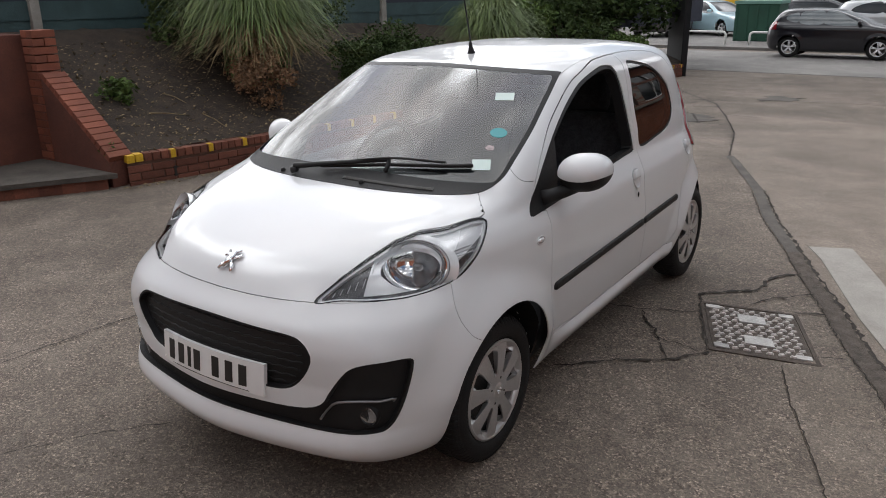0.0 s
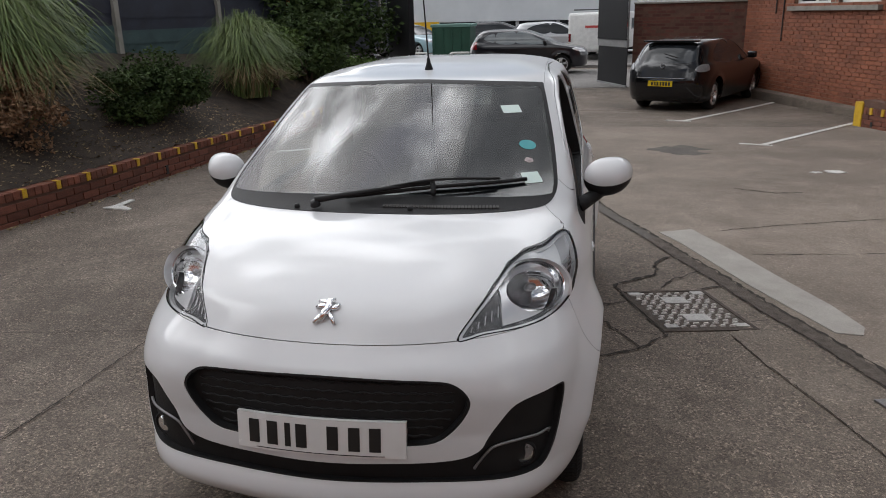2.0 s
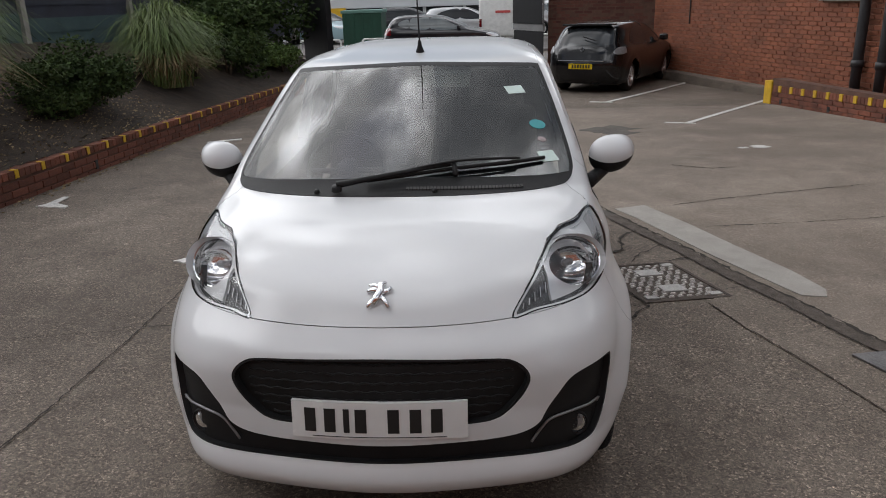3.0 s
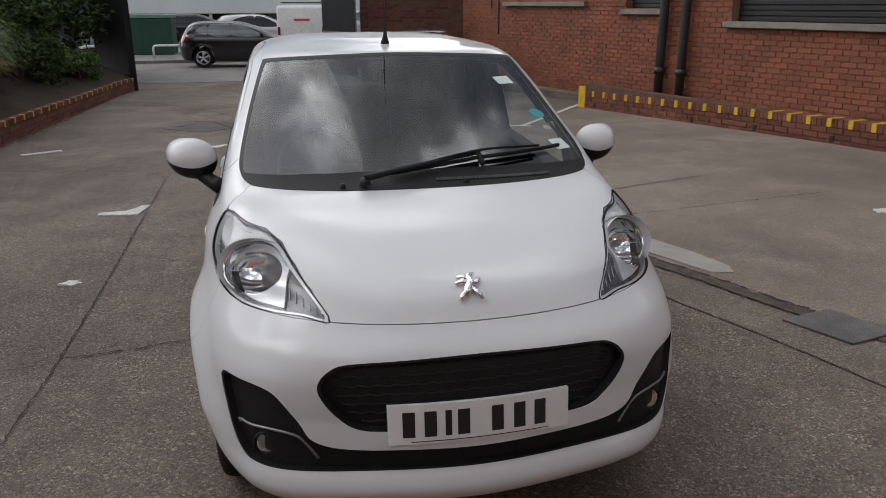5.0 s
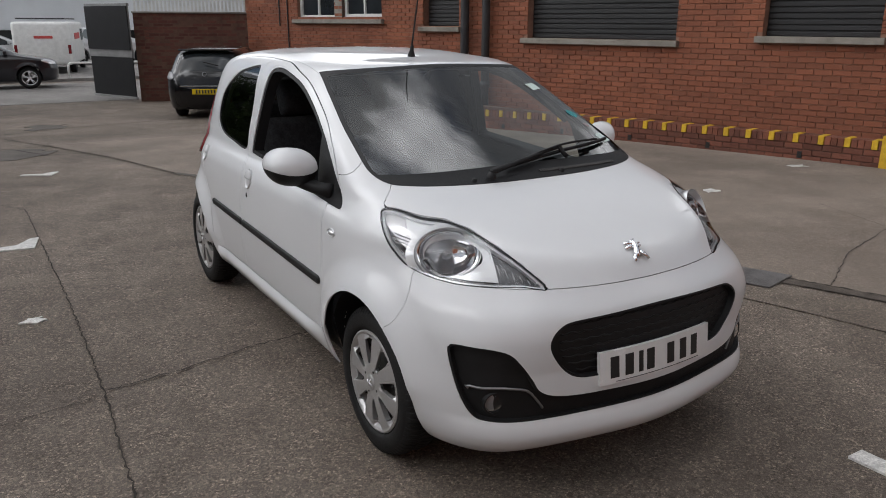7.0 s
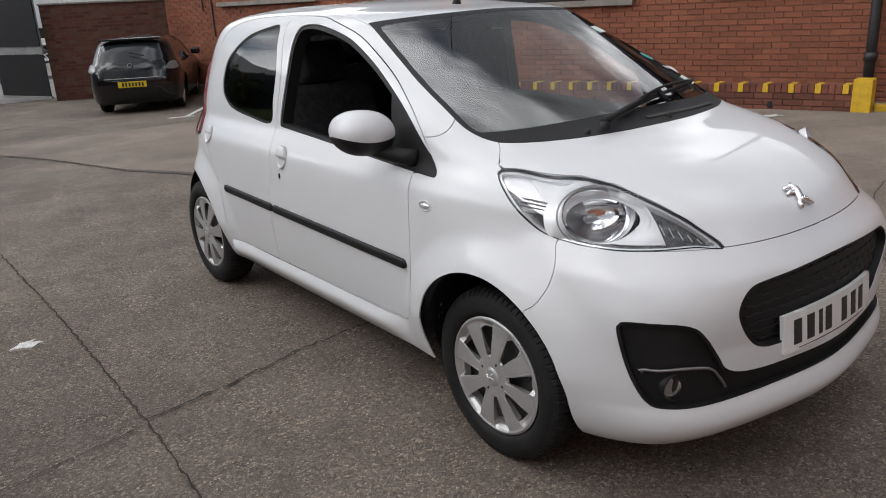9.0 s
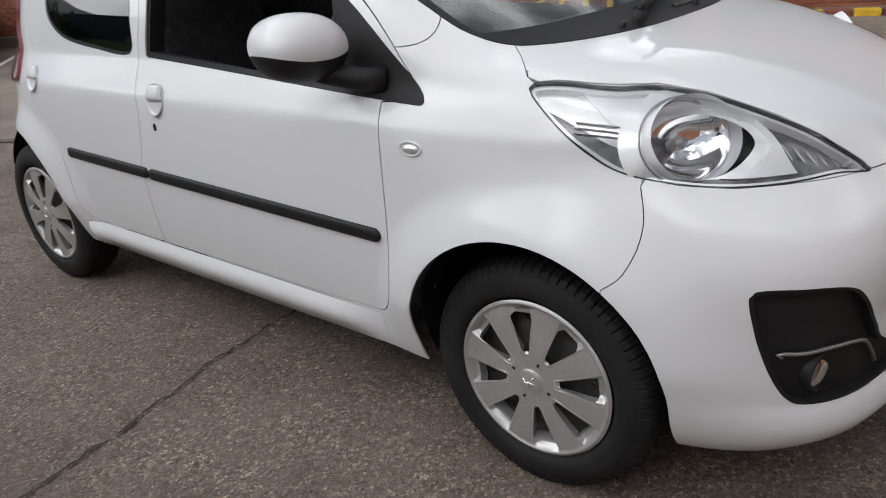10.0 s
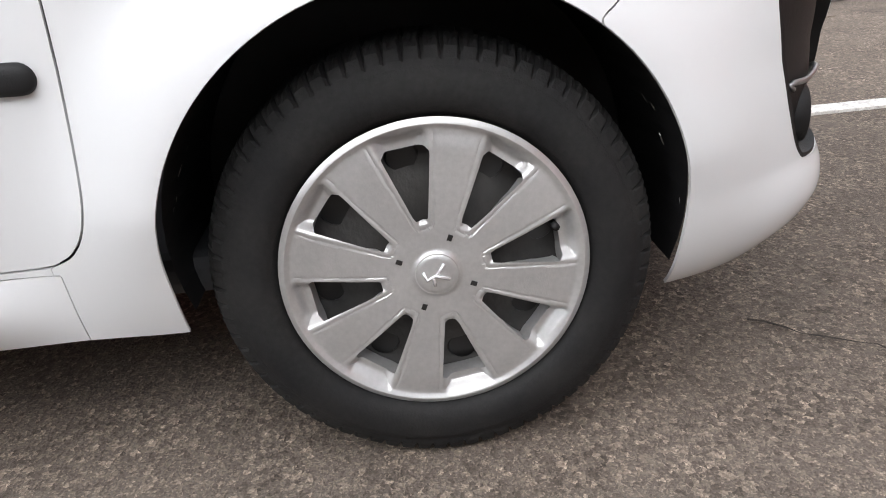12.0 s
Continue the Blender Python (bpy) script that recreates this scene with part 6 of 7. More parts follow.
# cabin
dash = bmesh.new()
box(dash, (-.60, .28, .62), (.60, .62, .93), None, .06)
part("dashboard", dash, INSIDE, CAR, smooth=True)
part("cowl_top", boxed((-.55, .06, .86), (.55, .34, .955), None, .04), INSIDE, CAR, smooth=True)
sw = Matrix.Translation((-.33, .76, .92)) @ Matrix.Rotation(radians(62), 4, "X")
wheel_ring = part("steering_wheel", tube([sw @ Vector((.175 * math.cos(t), .175 * math.sin(t), 0)) for t in np.linspace(0, 2 * math.pi, 41)[:-1]], .014, 10, True), INSIDE, CAR, "dark steering wheel", smooth=True)
part("steering_hub", joined(lathe([(.0, .0), (.06, -.01), (.07, -.04), (.03, -.10), (.03, -.2)], 20, sw), *[tube([sw @ Vector((.05 * math.cos(a), .05 * math.sin(a), -.01)), sw @ Vector((.17 * math.cos(a), .17 * math.sin(a), 0))], .014, 8) for a in (0, math.pi, -math.pi / 2)]), INSIDE, wheel_ring, smooth=True)


def seat(x, y, width, label, headrests):
    st = part("seat", boxed((x - width / 2, y, .36), (x + width / 2, y + .50, .58), None, .07), FABRIC, CAR, label, smooth=True)
    part("backrest", boxed((x - width / 2, -.07, 0), (x + width / 2, .07, .60), Matrix.Translation((0, y + .50, .52)) @ Matrix.Rotation(radians(-20), 4, "X"), .06), FABRIC, st, smooth=True)
    for hx in headrests:
        hm = Matrix.Translation((hx, y + .50, .52)) @ Matrix.Rotation(radians(-18), 4, "X")
        part("headrest", boxed((-.13, -.05, .60), (.13, .05, .80), hm, .045), FABRIC, st, smooth=True)


seat(-.34, .95, .48, "dark fabric front seat", (-.34,))
seat(.34, .95, .48, "dark fabric front seat", (.34,))
seat(0, 1.85, 1.10, "dark fabric rear bench", (-.33, .33))
part("cabin_floor", boxed((-.66, .2, .24), (.66, 2.5, .30), None, .02), INSIDE, CAR)

# ---- other vehicles
def plain_wheel(parent, x, y, r, side, width, mat):
    m = Matrix.Translation((x, y, r)) @ Matrix.Rotation(radians(90 * side), 4, "Y")
    hub = part("wheel", lathe([(.0, -.03), (r * .3, -.03), (r * .3, -.10), (.0, -.10)], 20, m), STEEL_DARK, parent)
    part("tyre", lathe([(r * .66, -width), (r * .9, -width), (r, -width + .03), (r, -.03), (r * .92, 0), (r * .68, 0), (r * .64, -.02)], 40, m), RUBBER, hub, smooth=True)
    geo = [lathe([(r * .66, -.01), (r * .68, .004), (r * .62, -.008), (r * .60, -.05)], 36, m), lathe([(.0, -.005), (r * .15, -.008), (r * .17, -.03)], 20, m)]
    for k in range(5):
        for d in (-.13, .13):
            a = 2 * math.pi * k / 5 + d
            geo.append(tube([m @ Vector((r * .1 * math.cos(a), r * .1 * math.sin(a), -.015)), m @ Vector((r * .63 * math.cos(a), r * .63 * math.sin(a), -.012))], r * .05, 6))
    part("rim", joined(*geo), mat, hub, smooth=True)


def road_car(name, label, k, paint, m, side_panes, screen, back, tail_poly, head_poly, plate, rows=60, cols=120, at_rear=True):
    """A parked car from its skin: body, glass, lamps, wheels."""
    car = thing(name, label, "car")
    skin = body_skin(k, cols, rows, 14)
    rest_, _ = split(skin, -(skin[0][:, 2] - k["low"] - .06))
    _, rest_ = split(rest_, arch_cut(rest_[0], k))
    glass = []
    for poly in side_panes:
        g, rest_ = split(rest_, np.where(np.abs(rest_[0][:, 0]) > .3, inside(outline(poly, 4), rest_[0][:, 1], rest_[0][:, 2]), 9.0))
        glass.append(("window", g))
    g, rest_ = split(rest_, np.where(rest_[0][:, 1] < k["mid"], inside(outline(mirrored(screen), 4), rest_[0][:, 0], rest_[0][:, 2]), 9.0))
    glass.append(("windscreen", g))
    g, rest_ = split(rest_, np.where(rest_[0][:, 1] > k["mid"] + .8, inside(outline(mirrored(back), 4), rest_[0][:, 0], rest_[0][:, 2]), 9.0))
    glass.append(("rear_window", g))
    part("body", thick(rest_, .02), paint, car)
    for nm, g in glass:
        for h in (halves(g) if nm == "window" else (g,)):
            part(nm, thick(moved(h, -.006), .004), k.get("glass", CAR_GLASS), car)
    for side in (1, -1):
        hs = halves(skin)[0 if side > 0 else 1]
        tl, _ = split(hs, np.where(hs[0][:, 1] > k["wheels"][1] + .42, inside(outline(tail_poly, 4), np.abs(hs[0][:, 0]), hs[0][:, 2]), 9.0))
        if len(tl[2]):
            part("tail_lamp", thick(tl, .02, .012), k["lamp"], car)
        hd, _ = split(hs, np.where(hs[0][:, 1] < k["wheels"][0] - .36, inside(outline(head_poly, 4), np.abs(hs[0][:, 0]), hs[0][:, 2]), 9.0))
        if len(hd[2]):
            part("headlamp", thick(hd, .02, .008), LAMP_SILVER, car)
        for wy in k["wheels"]:
            plain_wheel(car, (k["track"]) * side, wy, k["wheel_r"], side, .19, LAMP_SILVER)
        part("door_mirror", boxed((-.10, -.06, -.07), (.10, .05, .07), Matrix.Translation(((k["track"] + .14) * side, k["mirror_y"], k["belt"] + .08)), .04), paint, car, smooth=True)
    part("underbody", boxed((-.7, k["wheels"][0] - .5, k["low"] + .02), (.7, k["wheels"][1] + .5, k["low"] + .10), None, .02), STEEL_DARK, car)
    if plate:
        x, y, z, mt = plate
        pl = part("number_plate", boxed((x - .26, y - .008, z - .055), (x + .26, y + .008, z + .055), None, .004), mt, car, "number plate with dark bars")
        for q in range(7):
            part("bar", boxed((x - .21 + q * .06, y - .011 if not at_rear else y + .0065, z - .036), (x - .175 + q * .06, y - .0065 if not at_rear else y + .011, z + .036)), INK, pl)
    car.matrix_basis = m
    return car


BLACK = dict(low=.16, top=1.46, wheels=(0, 2.64), hub=.315, arch=.345, flare=.02, stern=3.4, mid=1.3, track=.80, wheel_r=.315, mirror_y=.72, belt=.95, lamp=LAMP_GREY, glass=DARK_GLASS,
             nose=curve([.16, .3, .5, .65, .78, .88, .96, 1.1, 1.25, 1.37, 1.42, 1.46], [-.75, -.86, -.88, -.85, -.72, -.3, .18, .48, .80, 1.10, 1.30, 1.8]),
             tail=curve([.16, .35, .60, .80, .95, 1.1, 1.25, 1.36, 1.42, 1.46], [3.40, 3.52, 3.55, 3.50, 3.44, 3.34, 3.22, 3.08, 2.8, 2.0]),
             half=curve([.16, .3, .6, .8, .92, 1.0, 1.15, 1.3, 1.38, 1.43, 1.46], [.80, .84, .87, .87, .84, .79, .74, .68, .62, .50, .012]),
             ahead=curve([.16, .8, 1.0, 1.3, 1.46], [.1, .1, .6, 1.3, 1.9]), behind=curve([.16, 1.0, 1.3, 1.46], [2.7, 2.65, 2.5, 1.95]),
             square=curve([.16, .6, 1.0, 1.46], [3.2, 3.2, 3.6, 2.4]))
BLACK_AT = Matrix.Translation((3.55, 15.72, ground_z(14.5))) @ Matrix.Rotation(radians(153), 4, "Z") @ Matrix.Scale(.94, 4)
road_car("black_hatchback", "glossy black hatchback parked against the brick wall", BLACK, BLACK_PAINT, BLACK_AT,
         [[(.62, .96), (.95, 1.18), (1.25, 1.33), (1.62, 1.37), (1.62, .97)], [(1.70, .97), (1.70, 1.37), (2.2, 1.34), (2.62, 1.20), (2.75, 1.04), (2.5, .98)]],
         [(0, .98), (.66, 1.0), (.60, 1.25), (.54, 1.37), (0, 1.385)], [(0, 1.0), (.50, 1.0), (.60, 1.06), (.56, 1.22), (.48, 1.34), (0, 1.36)],
         [(.64, .86), (.72, .82), (.82, .83), (.85, .90), (.81, .95), (.70, .95)], [(.5, .68), (.75, .70), (.80, .80), (.6, .78)], (0, 3.545, .585, PLATE_YELLOW))
rear = bpy.data.objects["black_hatchback"]
for geo, mat_, nm in ((boxed((-.50, 3.48, .690), (.50, 3.55, .706), None, .004), CHROME, "bumper_strip"), (tube([(-.28, 3.42, 1.10), (.02, 3.36, 1.17)], .012, 6), TRIM, "rear_wiper"),
                      (boxed((-.56, 2.95, 1.385), (.56, 3.20, 1.42), None, .012), BLACK_PAINT, "spoiler"), (lathe([(.034, .0), (.036, .012), (.045, .012), (.047, .0)], 20, facing(Vector((0, 3.47, .93)), Vector((0, 1, .25)))), LAMP_GREY, "emblem")):
    part(nm, geo, mat_, None).parent = rear

SUV = dict(low=.20, top=1.61, wheels=(0, 2.63), hub=.345, arch=.375, flare=.02, stern=3.6, mid=1.3, track=.80, wheel_r=.345, mirror_y=.60, belt=1.08, lamp=LAMP_RED,
           nose=curve([.2, .35, .6, .8, .92, 1.0, 1.08, 1.25, 1.40, 1.52, 1.57, 1.61], [-.78, -.88, -.90, -.86, -.74, -.40, .12, .46, .80, 1.12, 1.35, 1.9]),
           tail=curve([.2, .4, .7, .95, 1.1, 1.3, 1.45, 1.53, 1.58, 1.61], [3.30, 3.42, 3.45, 3.40, 3.34, 3.22, 3.10, 2.98, 2.8, 2.1]),
           half=curve([.2, .35, .7, .9, 1.05, 1.15, 1.3, 1.45, 1.53, 1.58, 1.61], [.80, .85, .89, .89, .86, .81, .77, .71, .65, .52, .012]),
           ahead=curve([.2, .9, 1.1, 1.45, 1.61], [.1, .1, .6, 1.3, 2.0]), behind=curve([.2, 1.1, 1.45, 1.61], [2.7, 2.65, 2.55, 2.05]),
           square=curve([.2, .7, 1.1, 1.61], [3.2, 3.2, 3.6, 2.4]))
SUV_SIDE = [[(.55, 1.10), (.90, 1.32), (1.25, 1.49), (1.60, 1.52), (1.60, 1.11)], [(1.68, 1.11), (1.68, 1.52), (2.1, 1.51), (2.35, 1.47), (2.35, 1.13)], [(2.43, 1.16), (2.43, 1.46), (2.65, 1.42), (2.80, 1.33), (2.75, 1.22)]]
SUV_SCREEN, SUV_BACK = [(0, 1.12), (.68, 1.14), (.62, 1.38), (.56, 1.51), (0, 1.53)], [(0, 1.12), (.60, 1.12), (.60, 1.3), (.52, 1.47), (0, 1.49)]
SUV_TAIL, SUV_HEAD = [(.56, .94), (.80, .90), (.91, .95), (.91, 1.12), (.84, 1.20), (.66, 1.14)], [(.5, .78), (.78, .80), (.85, .92), (.62, .90)]


def along_road(x, y, deg):
    return Matrix.Translation((x, y, ground_z(y) + .01)) @ Matrix.Rotation(radians(deg), 4, "Z")


road_car("dark_suv", "dark grey family SUV parked along the road", SUV, GREY_PAINT, along_road(-.22, 23.9, 88) @ Matrix.Diagonal((.91, .91, .885, 1)), SUV_SIDE, SUV_SCREEN, SUV_BACK, SUV_TAIL, SUV_HEAD, None)
BROWN_PAINT = surface("brown_grey_car_paint", (0.07, 0.06, 0.06), (0.08, 0.07, 0.07), 2, 0.3, coat=1.0, rough_var=0.02)
PALE_BLUE_PAINT = surface("pale_blue_car_paint", (0.36, 0.52, 0.58), (0.40, 0.56, 0.62), 2, 0.3, coat=1.0, rough_var=0.02)
SILVER_PAINT = surface("silver_car_paint", (0.42, 0.43, 0.44), (0.48, 0.49, 0.50), 2, 0.3, metal=0.3, coat=1.0, rough_var=0.02)
for nm, label, x, y, deg, paint, base in (("brown_suv", "grey-brown SUV parked across the road", -9.4, 33.5, 178, BROWN_PAINT, SUV), ("pale_blue_car", "small pale blue car parked across the road", -6.6, 33.0, 55, PALE_BLUE_PAINT, BLACK),
                                          ("silver_car", "silver hatchback parked beyond the road", .5, 33.5, 92, SILVER_PAINT, BLACK), ("silver_estate", "silver car parked beyond the road", 5.2, 36.0, 92, SILVER_PAINT, SUV),
                                          ("grey_estate", "dark grey car parked beyond the road", -2.6, 38.5, 92, GREY_PAINT, BLACK)):
    sp = SUV_SIDE if base is SUV else [[(.62, .96), (.95, 1.18), (1.25, 1.33), (1.62, 1.37), (1.62, .97)], [(1.70, .97), (1.70, 1.37), (2.2, 1.34), (2.62, 1.20), (2.75, 1.04), (2.5, .98)]]
    road_car(nm, label, base, paint, along_road(x, y, deg) @ Matrix.Translation((0, 0, .10)), sp, SUV_SCREEN if base is SUV else [(0, .98), (.66, 1.0), (.60, 1.25), (.54, 1.37), (0, 1.385)],
             SUV_BACK if base is SUV else [(0, 1.0), (.50, 1.0), (.60, 1.06), (.56, 1.22), (.48, 1.34), (0, 1.36)], SUV_TAIL if base is SUV else [(.52, .84), (.62, .80), (.80, .80), (.83, .88), (.80, .96), (.66, .97), (.55, .93)],
             SUV_HEAD if base is SUV else [(.5, .68), (.75, .70), (.80, .80), (.6, .78)], None, rows=36, cols=70)

# white van beyond the gate
van = thing("white_van", "white panel van with a roof rack and red lettering bars", "van")
part("body", boxed((-.95, -2.3, .35), (.95, 2.3, 2.05), None, .14), WHITE_WOOD, van, smooth=True)
part("bonnet", boxed((-.90, -2.95, .35), (.90, -2.1, 1.15), None, .14), WHITE_WOOD, van, smooth=True)
part("windscreen", boxed((-.80, -.03, 0), (.80, .03, .85), Matrix.Translation((0, -2.42, 1.12)) @ Matrix.Rotation(radians(-28), 4, "X")), DARK_GLASS, van)
for side in (1, -1):
    part("side_window", boxed((.955 * side - .01, -2.0, 1.25), (.955 * side + .01, -1.2, 1.75)), DARK_GLASS, van)
    part("lettering_bar", boxed((.96 * side - .006, -.6, 1.35), (.96 * side + .006, 1.2, 1.60)), RED_PRINT, van)
    part("tail_lamp", boxed((.86 * side - .05, 2.27, .8), (.86 * side + .05, 2.32, 1.15), None, .01), LAMP_RED, van)
    for wy in (-2.1, 1.3):
        plain_wheel(van, .92 * side, wy, .33, side, .2, STEEL_DARK)
    part("rack_rail", tube([(.75 * side, -1.6, 2.17), (.75 * side, 2.1, 2.17)], .03, 8), PIPE_BLACK, van)
for y in (-1.4, -.2, 1.0, 2.0):
    part("rack_bar", tube([(-.75, y, 2.17), (.75, y, 2.17)], .025, 8), PIPE_BLACK, van)
part("rear_lettering_bar", boxed((-.35, 2.30, 1.40), (.25, 2.32, 1.50)), RED_PRINT, van)
van.matrix_basis = along_road(1.15, 31.0, 168) @ Matrix.Translation((0, 0, .1)) @ Matrix.Diagonal((1, 1, .88, 1))

# green container and tube hoops
skip = thing("green_container", "dark green metal storage container", "container", at=(-5.4, 30, 0))
gz = ground_z(29) + .1
part("body", boxed((-5.80, 29.3, gz), (-4.20, 30.8, gz + 1.36), None, .02), BIN_GREEN, skip)
part("lid", boxed((-5.85, 29.25, gz + 1.36), (-4.15, 30.85, gz + 1.48), None, .02), surface("pale_green_lid", (0.10, 0.20, 0.17), (0.14, 0.26, 0.22), 2, 0.6), skip, "pale green lid")
for k in range(5):
    part("rib", boxed((-5.75 + k * .37, 29.26, gz + .05), (-5.69 + k * .37, 29.32, gz + 1.32)), BIN_GREEN, skip)


def hoop(x0, x1, y):
    z = ground_z(y) + .09
    pts = [(x0, y, z), (x0, y, z + .34)] + [(x0 + .12 - .12 * math.cos(a), y, z + .34 + .12 * math.sin(a)) for a in np.linspace(.3, math.pi / 2, 5)]
    pts += [(x1 - .12 + .12 * math.sin(a), y, z + .34 + .12 * math.cos(a)) for a in np.linspace(0, math.pi / 2 - .3, 5)] + [(x1, y, z + .34), (x1, y, z)]
    hp = thing("hoop_barrier", "white painted tube hoop barrier on the pavement", "barrier", "hoop barriers", at=(x0, y, z))
    part("tube", tube(pts, .038, 10), GALV, hp, smooth=True)


for x0 in (-7.0, -4.62, 1.2, 2.9):
    hoop(x0, x0 + 1.55, 26.9)

# ---- plants
def leaf_cloud(name, label, centre, size, count, leaf, mat_, seed, trunk=True, droop=0.2, category="bush"):
    """A crown of many small leaves in uneven clumps over some stems."""
    rnd = random.Random(seed)
    c, s = Vector(centre), Vector(size)
    clumps = []
    for _ in range(26):
        d = Vector((rnd.gauss(0, 1), rnd.gauss(0, 1), rnd.gauss(0, 1))).normalized() * rnd.uniform(.35, .95)
        clumps.append((Vector((d.x * s.x, d.y * s.y, d.z * s.z)), rnd.uniform(.22, .42)))
    verts, faces = [], []
    for _ in range(count):
        q, r = rnd.choice(clumps)
        d = Vector((rnd.gauss(0, 1), rnd.gauss(0, 1), rnd.gauss(0, 1))).normalized() * r * rnd.uniform(.5, 1.05)
        p = c + q + Vector((d.x * s.x, d.y * s.y, d.z * s.z))
        a = Vector((rnd.gauss(0, 1), rnd.gauss(0, 1), rnd.gauss(0, .6) - droop)).normalized()
        b = a.cross(Vector((rnd.gauss(0, 1), rnd.gauss(0, 1), rnd.gauss(0, 1)))).normalized()
        L, w, nn = leaf * rnd.uniform(.6, 1.3), leaf * rnd.uniform(.22, .36), a.cross(b)
        k = len(verts)
        verts += [p, p + a * L * .45 + b * w + nn * L * .06, p + a * L, p + a * L * .45 - b * w + nn * L * .06]
        faces += [(k, k + 1, k + 2), (k, k + 2, k + 3)]
    top = thing(name, label, category, at=(c.x, c.y, c.z - s.z))
    part("crown", (verts, faces), mat_, top)
    if trunk:
        for k in range(6):
            q, _ = clumps[k]
            base = c + Vector((rnd.uniform(-.1, .1), rnd.uniform(-.1, .1), -s.z * 1.05))
            part("stem", tube([base, c + q * .35 + Vector((0, 0, -s.z * .4)), c + q * .9], [.03, .02, .008], 6), BARK, top, smooth=True)
    return top


def grass_clump(name, label, x, y, height, spread, count, seed, dry=0.25):
    """Pampas-like grass: long blades that rise from one crown and arch over, the lowest of them dry."""
    rnd = random.Random(seed)
    z = bed_z(x, y)
    parts_ = {"blades": [[], []], "dry_blades": [[], []]}
    for _ in range(count):
        kind = "dry_blades" if rnd.random() < dry else "blades"
        vs, fs = parts_[kind]
        a = rnd.uniform(0, 2 * math.pi)
        lean = rnd.random() ** .9 if kind == "blades" else .45 + .55 * rnd.random()
        L = height * rnd.uniform(.7, 1.15) * (1.0 if kind == "blades" else .55)
        out = spread * (.10 + .95 * lean) * rnd.uniform(.8, 1.15)
        up = L * (1 - .25 * lean)
        b = Vector((x + rnd.gauss(0, .11), y + rnd.gauss(0, .11), z - .02))
        d, w = Vector((math.cos(a), math.sin(a), 0)), rnd.uniform(.004, .0095)
        sd = (Vector((-d.y, d.x, 0)) + Vector((rnd.uniform(-.4, .4), rnd.uniform(-.4, .4), 0))).normalized() * w
        k, seg, tip = len(vs), 9, rnd.uniform(.20, .75) * lean
        for i in range(seg + 1):
            t = i / seg
            rise = up * (math.sin(min(t, .72) / .72 * math.pi / 2) - tip * max(0, t - .55) ** 1.5 * 3.2)
            p = b + d * out * (.50 * t + .50 * t ** 2.0) + Vector((rnd.gauss(0, .004), rnd.gauss(0, .004), rise))
            q = sd * (1 - .85 * t * t)
            vs += [p + q, p - q]
        for i in range(seg):
            fs.append((k + 2 * i, k + 2 * i + 1, k + 2 * i + 3, k + 2 * i + 2))
    top = thing(name, label, "grass", "grass clumps", at=(x, y, z))
    part("blades", tuple(parts_["blades"]), BLADE, top)
    part("dry_blades", tuple(parts_["dry_blades"]), BLADE_DRY, top, "dry straw-coloured blades")
    return top


grass_clump("pampas_grass", "tall arching green pampas grass with dry lower blades", -5.15, 4.34, 1.62, 1.02, 7600, 5, .16)
grass_clump("pampas_grass", "smaller arching green pampas grass behind the bed wall", -4.80, 9.3, 1.25, .95, 4200, 6, .2)
leaf_cloud("dead_shrub", "shrub with dead brown leaves in front of the grass", (-4.74, 3.98, bed_z(-4.74, 3.98) + .30), (.46, .44, .42), 2600, .050, LEAF_DEAD, 8)
leaf_cloud("green_shrub", "dark green feathery shrub in the bed", (-4.72, 6.3, bed_z(-4.72, 6.3) + .34), (.62, 1.35, .46), 15000, .055, LEAF_DARK, 9)
leaf_cloud("green_shrub", "thin dark shrub behind the tall grass", (-6.15, 4.15, bed_z(-6.15, 4.15) + .55), (.45, .5, .6), 2600, .08, LEAF_DARK, 18)
leaf_cloud("green_shrub", "dark green shrub beside the fence", (-5.9, 5.4, bed_z(-5.9, 5.4) + .55), (.7, 1.3, .7), 11000, .055, LEAF_DARK, 10)
leaf_cloud("green_shrub", "dense dark shrub near the gate", (-4.75, 12.0, bed_z(-4.75, 12.0) + .60), (.85, 1.5, .75), 7000, .10, LEAF_DARK, 11)
leaf_cloud("green_shrub", "leafy green shrub near the gate", (-4.85, 10.6, bed_z(-4.85, 10.6) + .55), (.6, .8, .65), 4000, .09, LEAF_MID, 12)
leaf_cloud("green_shrub", "low green shrub by the gate", (-4.35, 14.4, bed_z(-4.35, 14.4) + .30), (.55, 1.1, .35), 3500, .08, LEAF_MID, 13)
leaf_cloud("weed", "small bright green weed in the soil", (-5.25, 2.50, bed_z(-5.25, 2.50) + .10), (.20, .17, .13), 300, .07, LEAF_MID, 14, False)
leaf_cloud("weed", "small green weed at the wall corner", (-4.52, 1.86, .33), (.07, .07, .09), 70, .05, LEAF_MID, 15, False)
for k, (x, y, h, r) in enumerate(((-6.2, 14.6, 1.9, 1.5), (-6.0, 17.5, 2.3, 1.7), (-8.6, 11.0, 3.2, 1.9), (-7.0, 20.0, 2.6, 1.8))):
    tr = leaf_cloud("tree", "dark leafy tree behind the fence", (x, y, ground_z(y) + h), (r, r * 1.1, h * .72), 8000, .16, LEAF_DARK, 30 + k, True, category="tree")
    part("trunk", tube([(x, y, ground_z(y) - .1), (x + .05, y, ground_z(y) + h * .5), (x - .05, y + .1, ground_z(y) + h)], [.16, .11, .06], 10), BARK, tr, smooth=True)

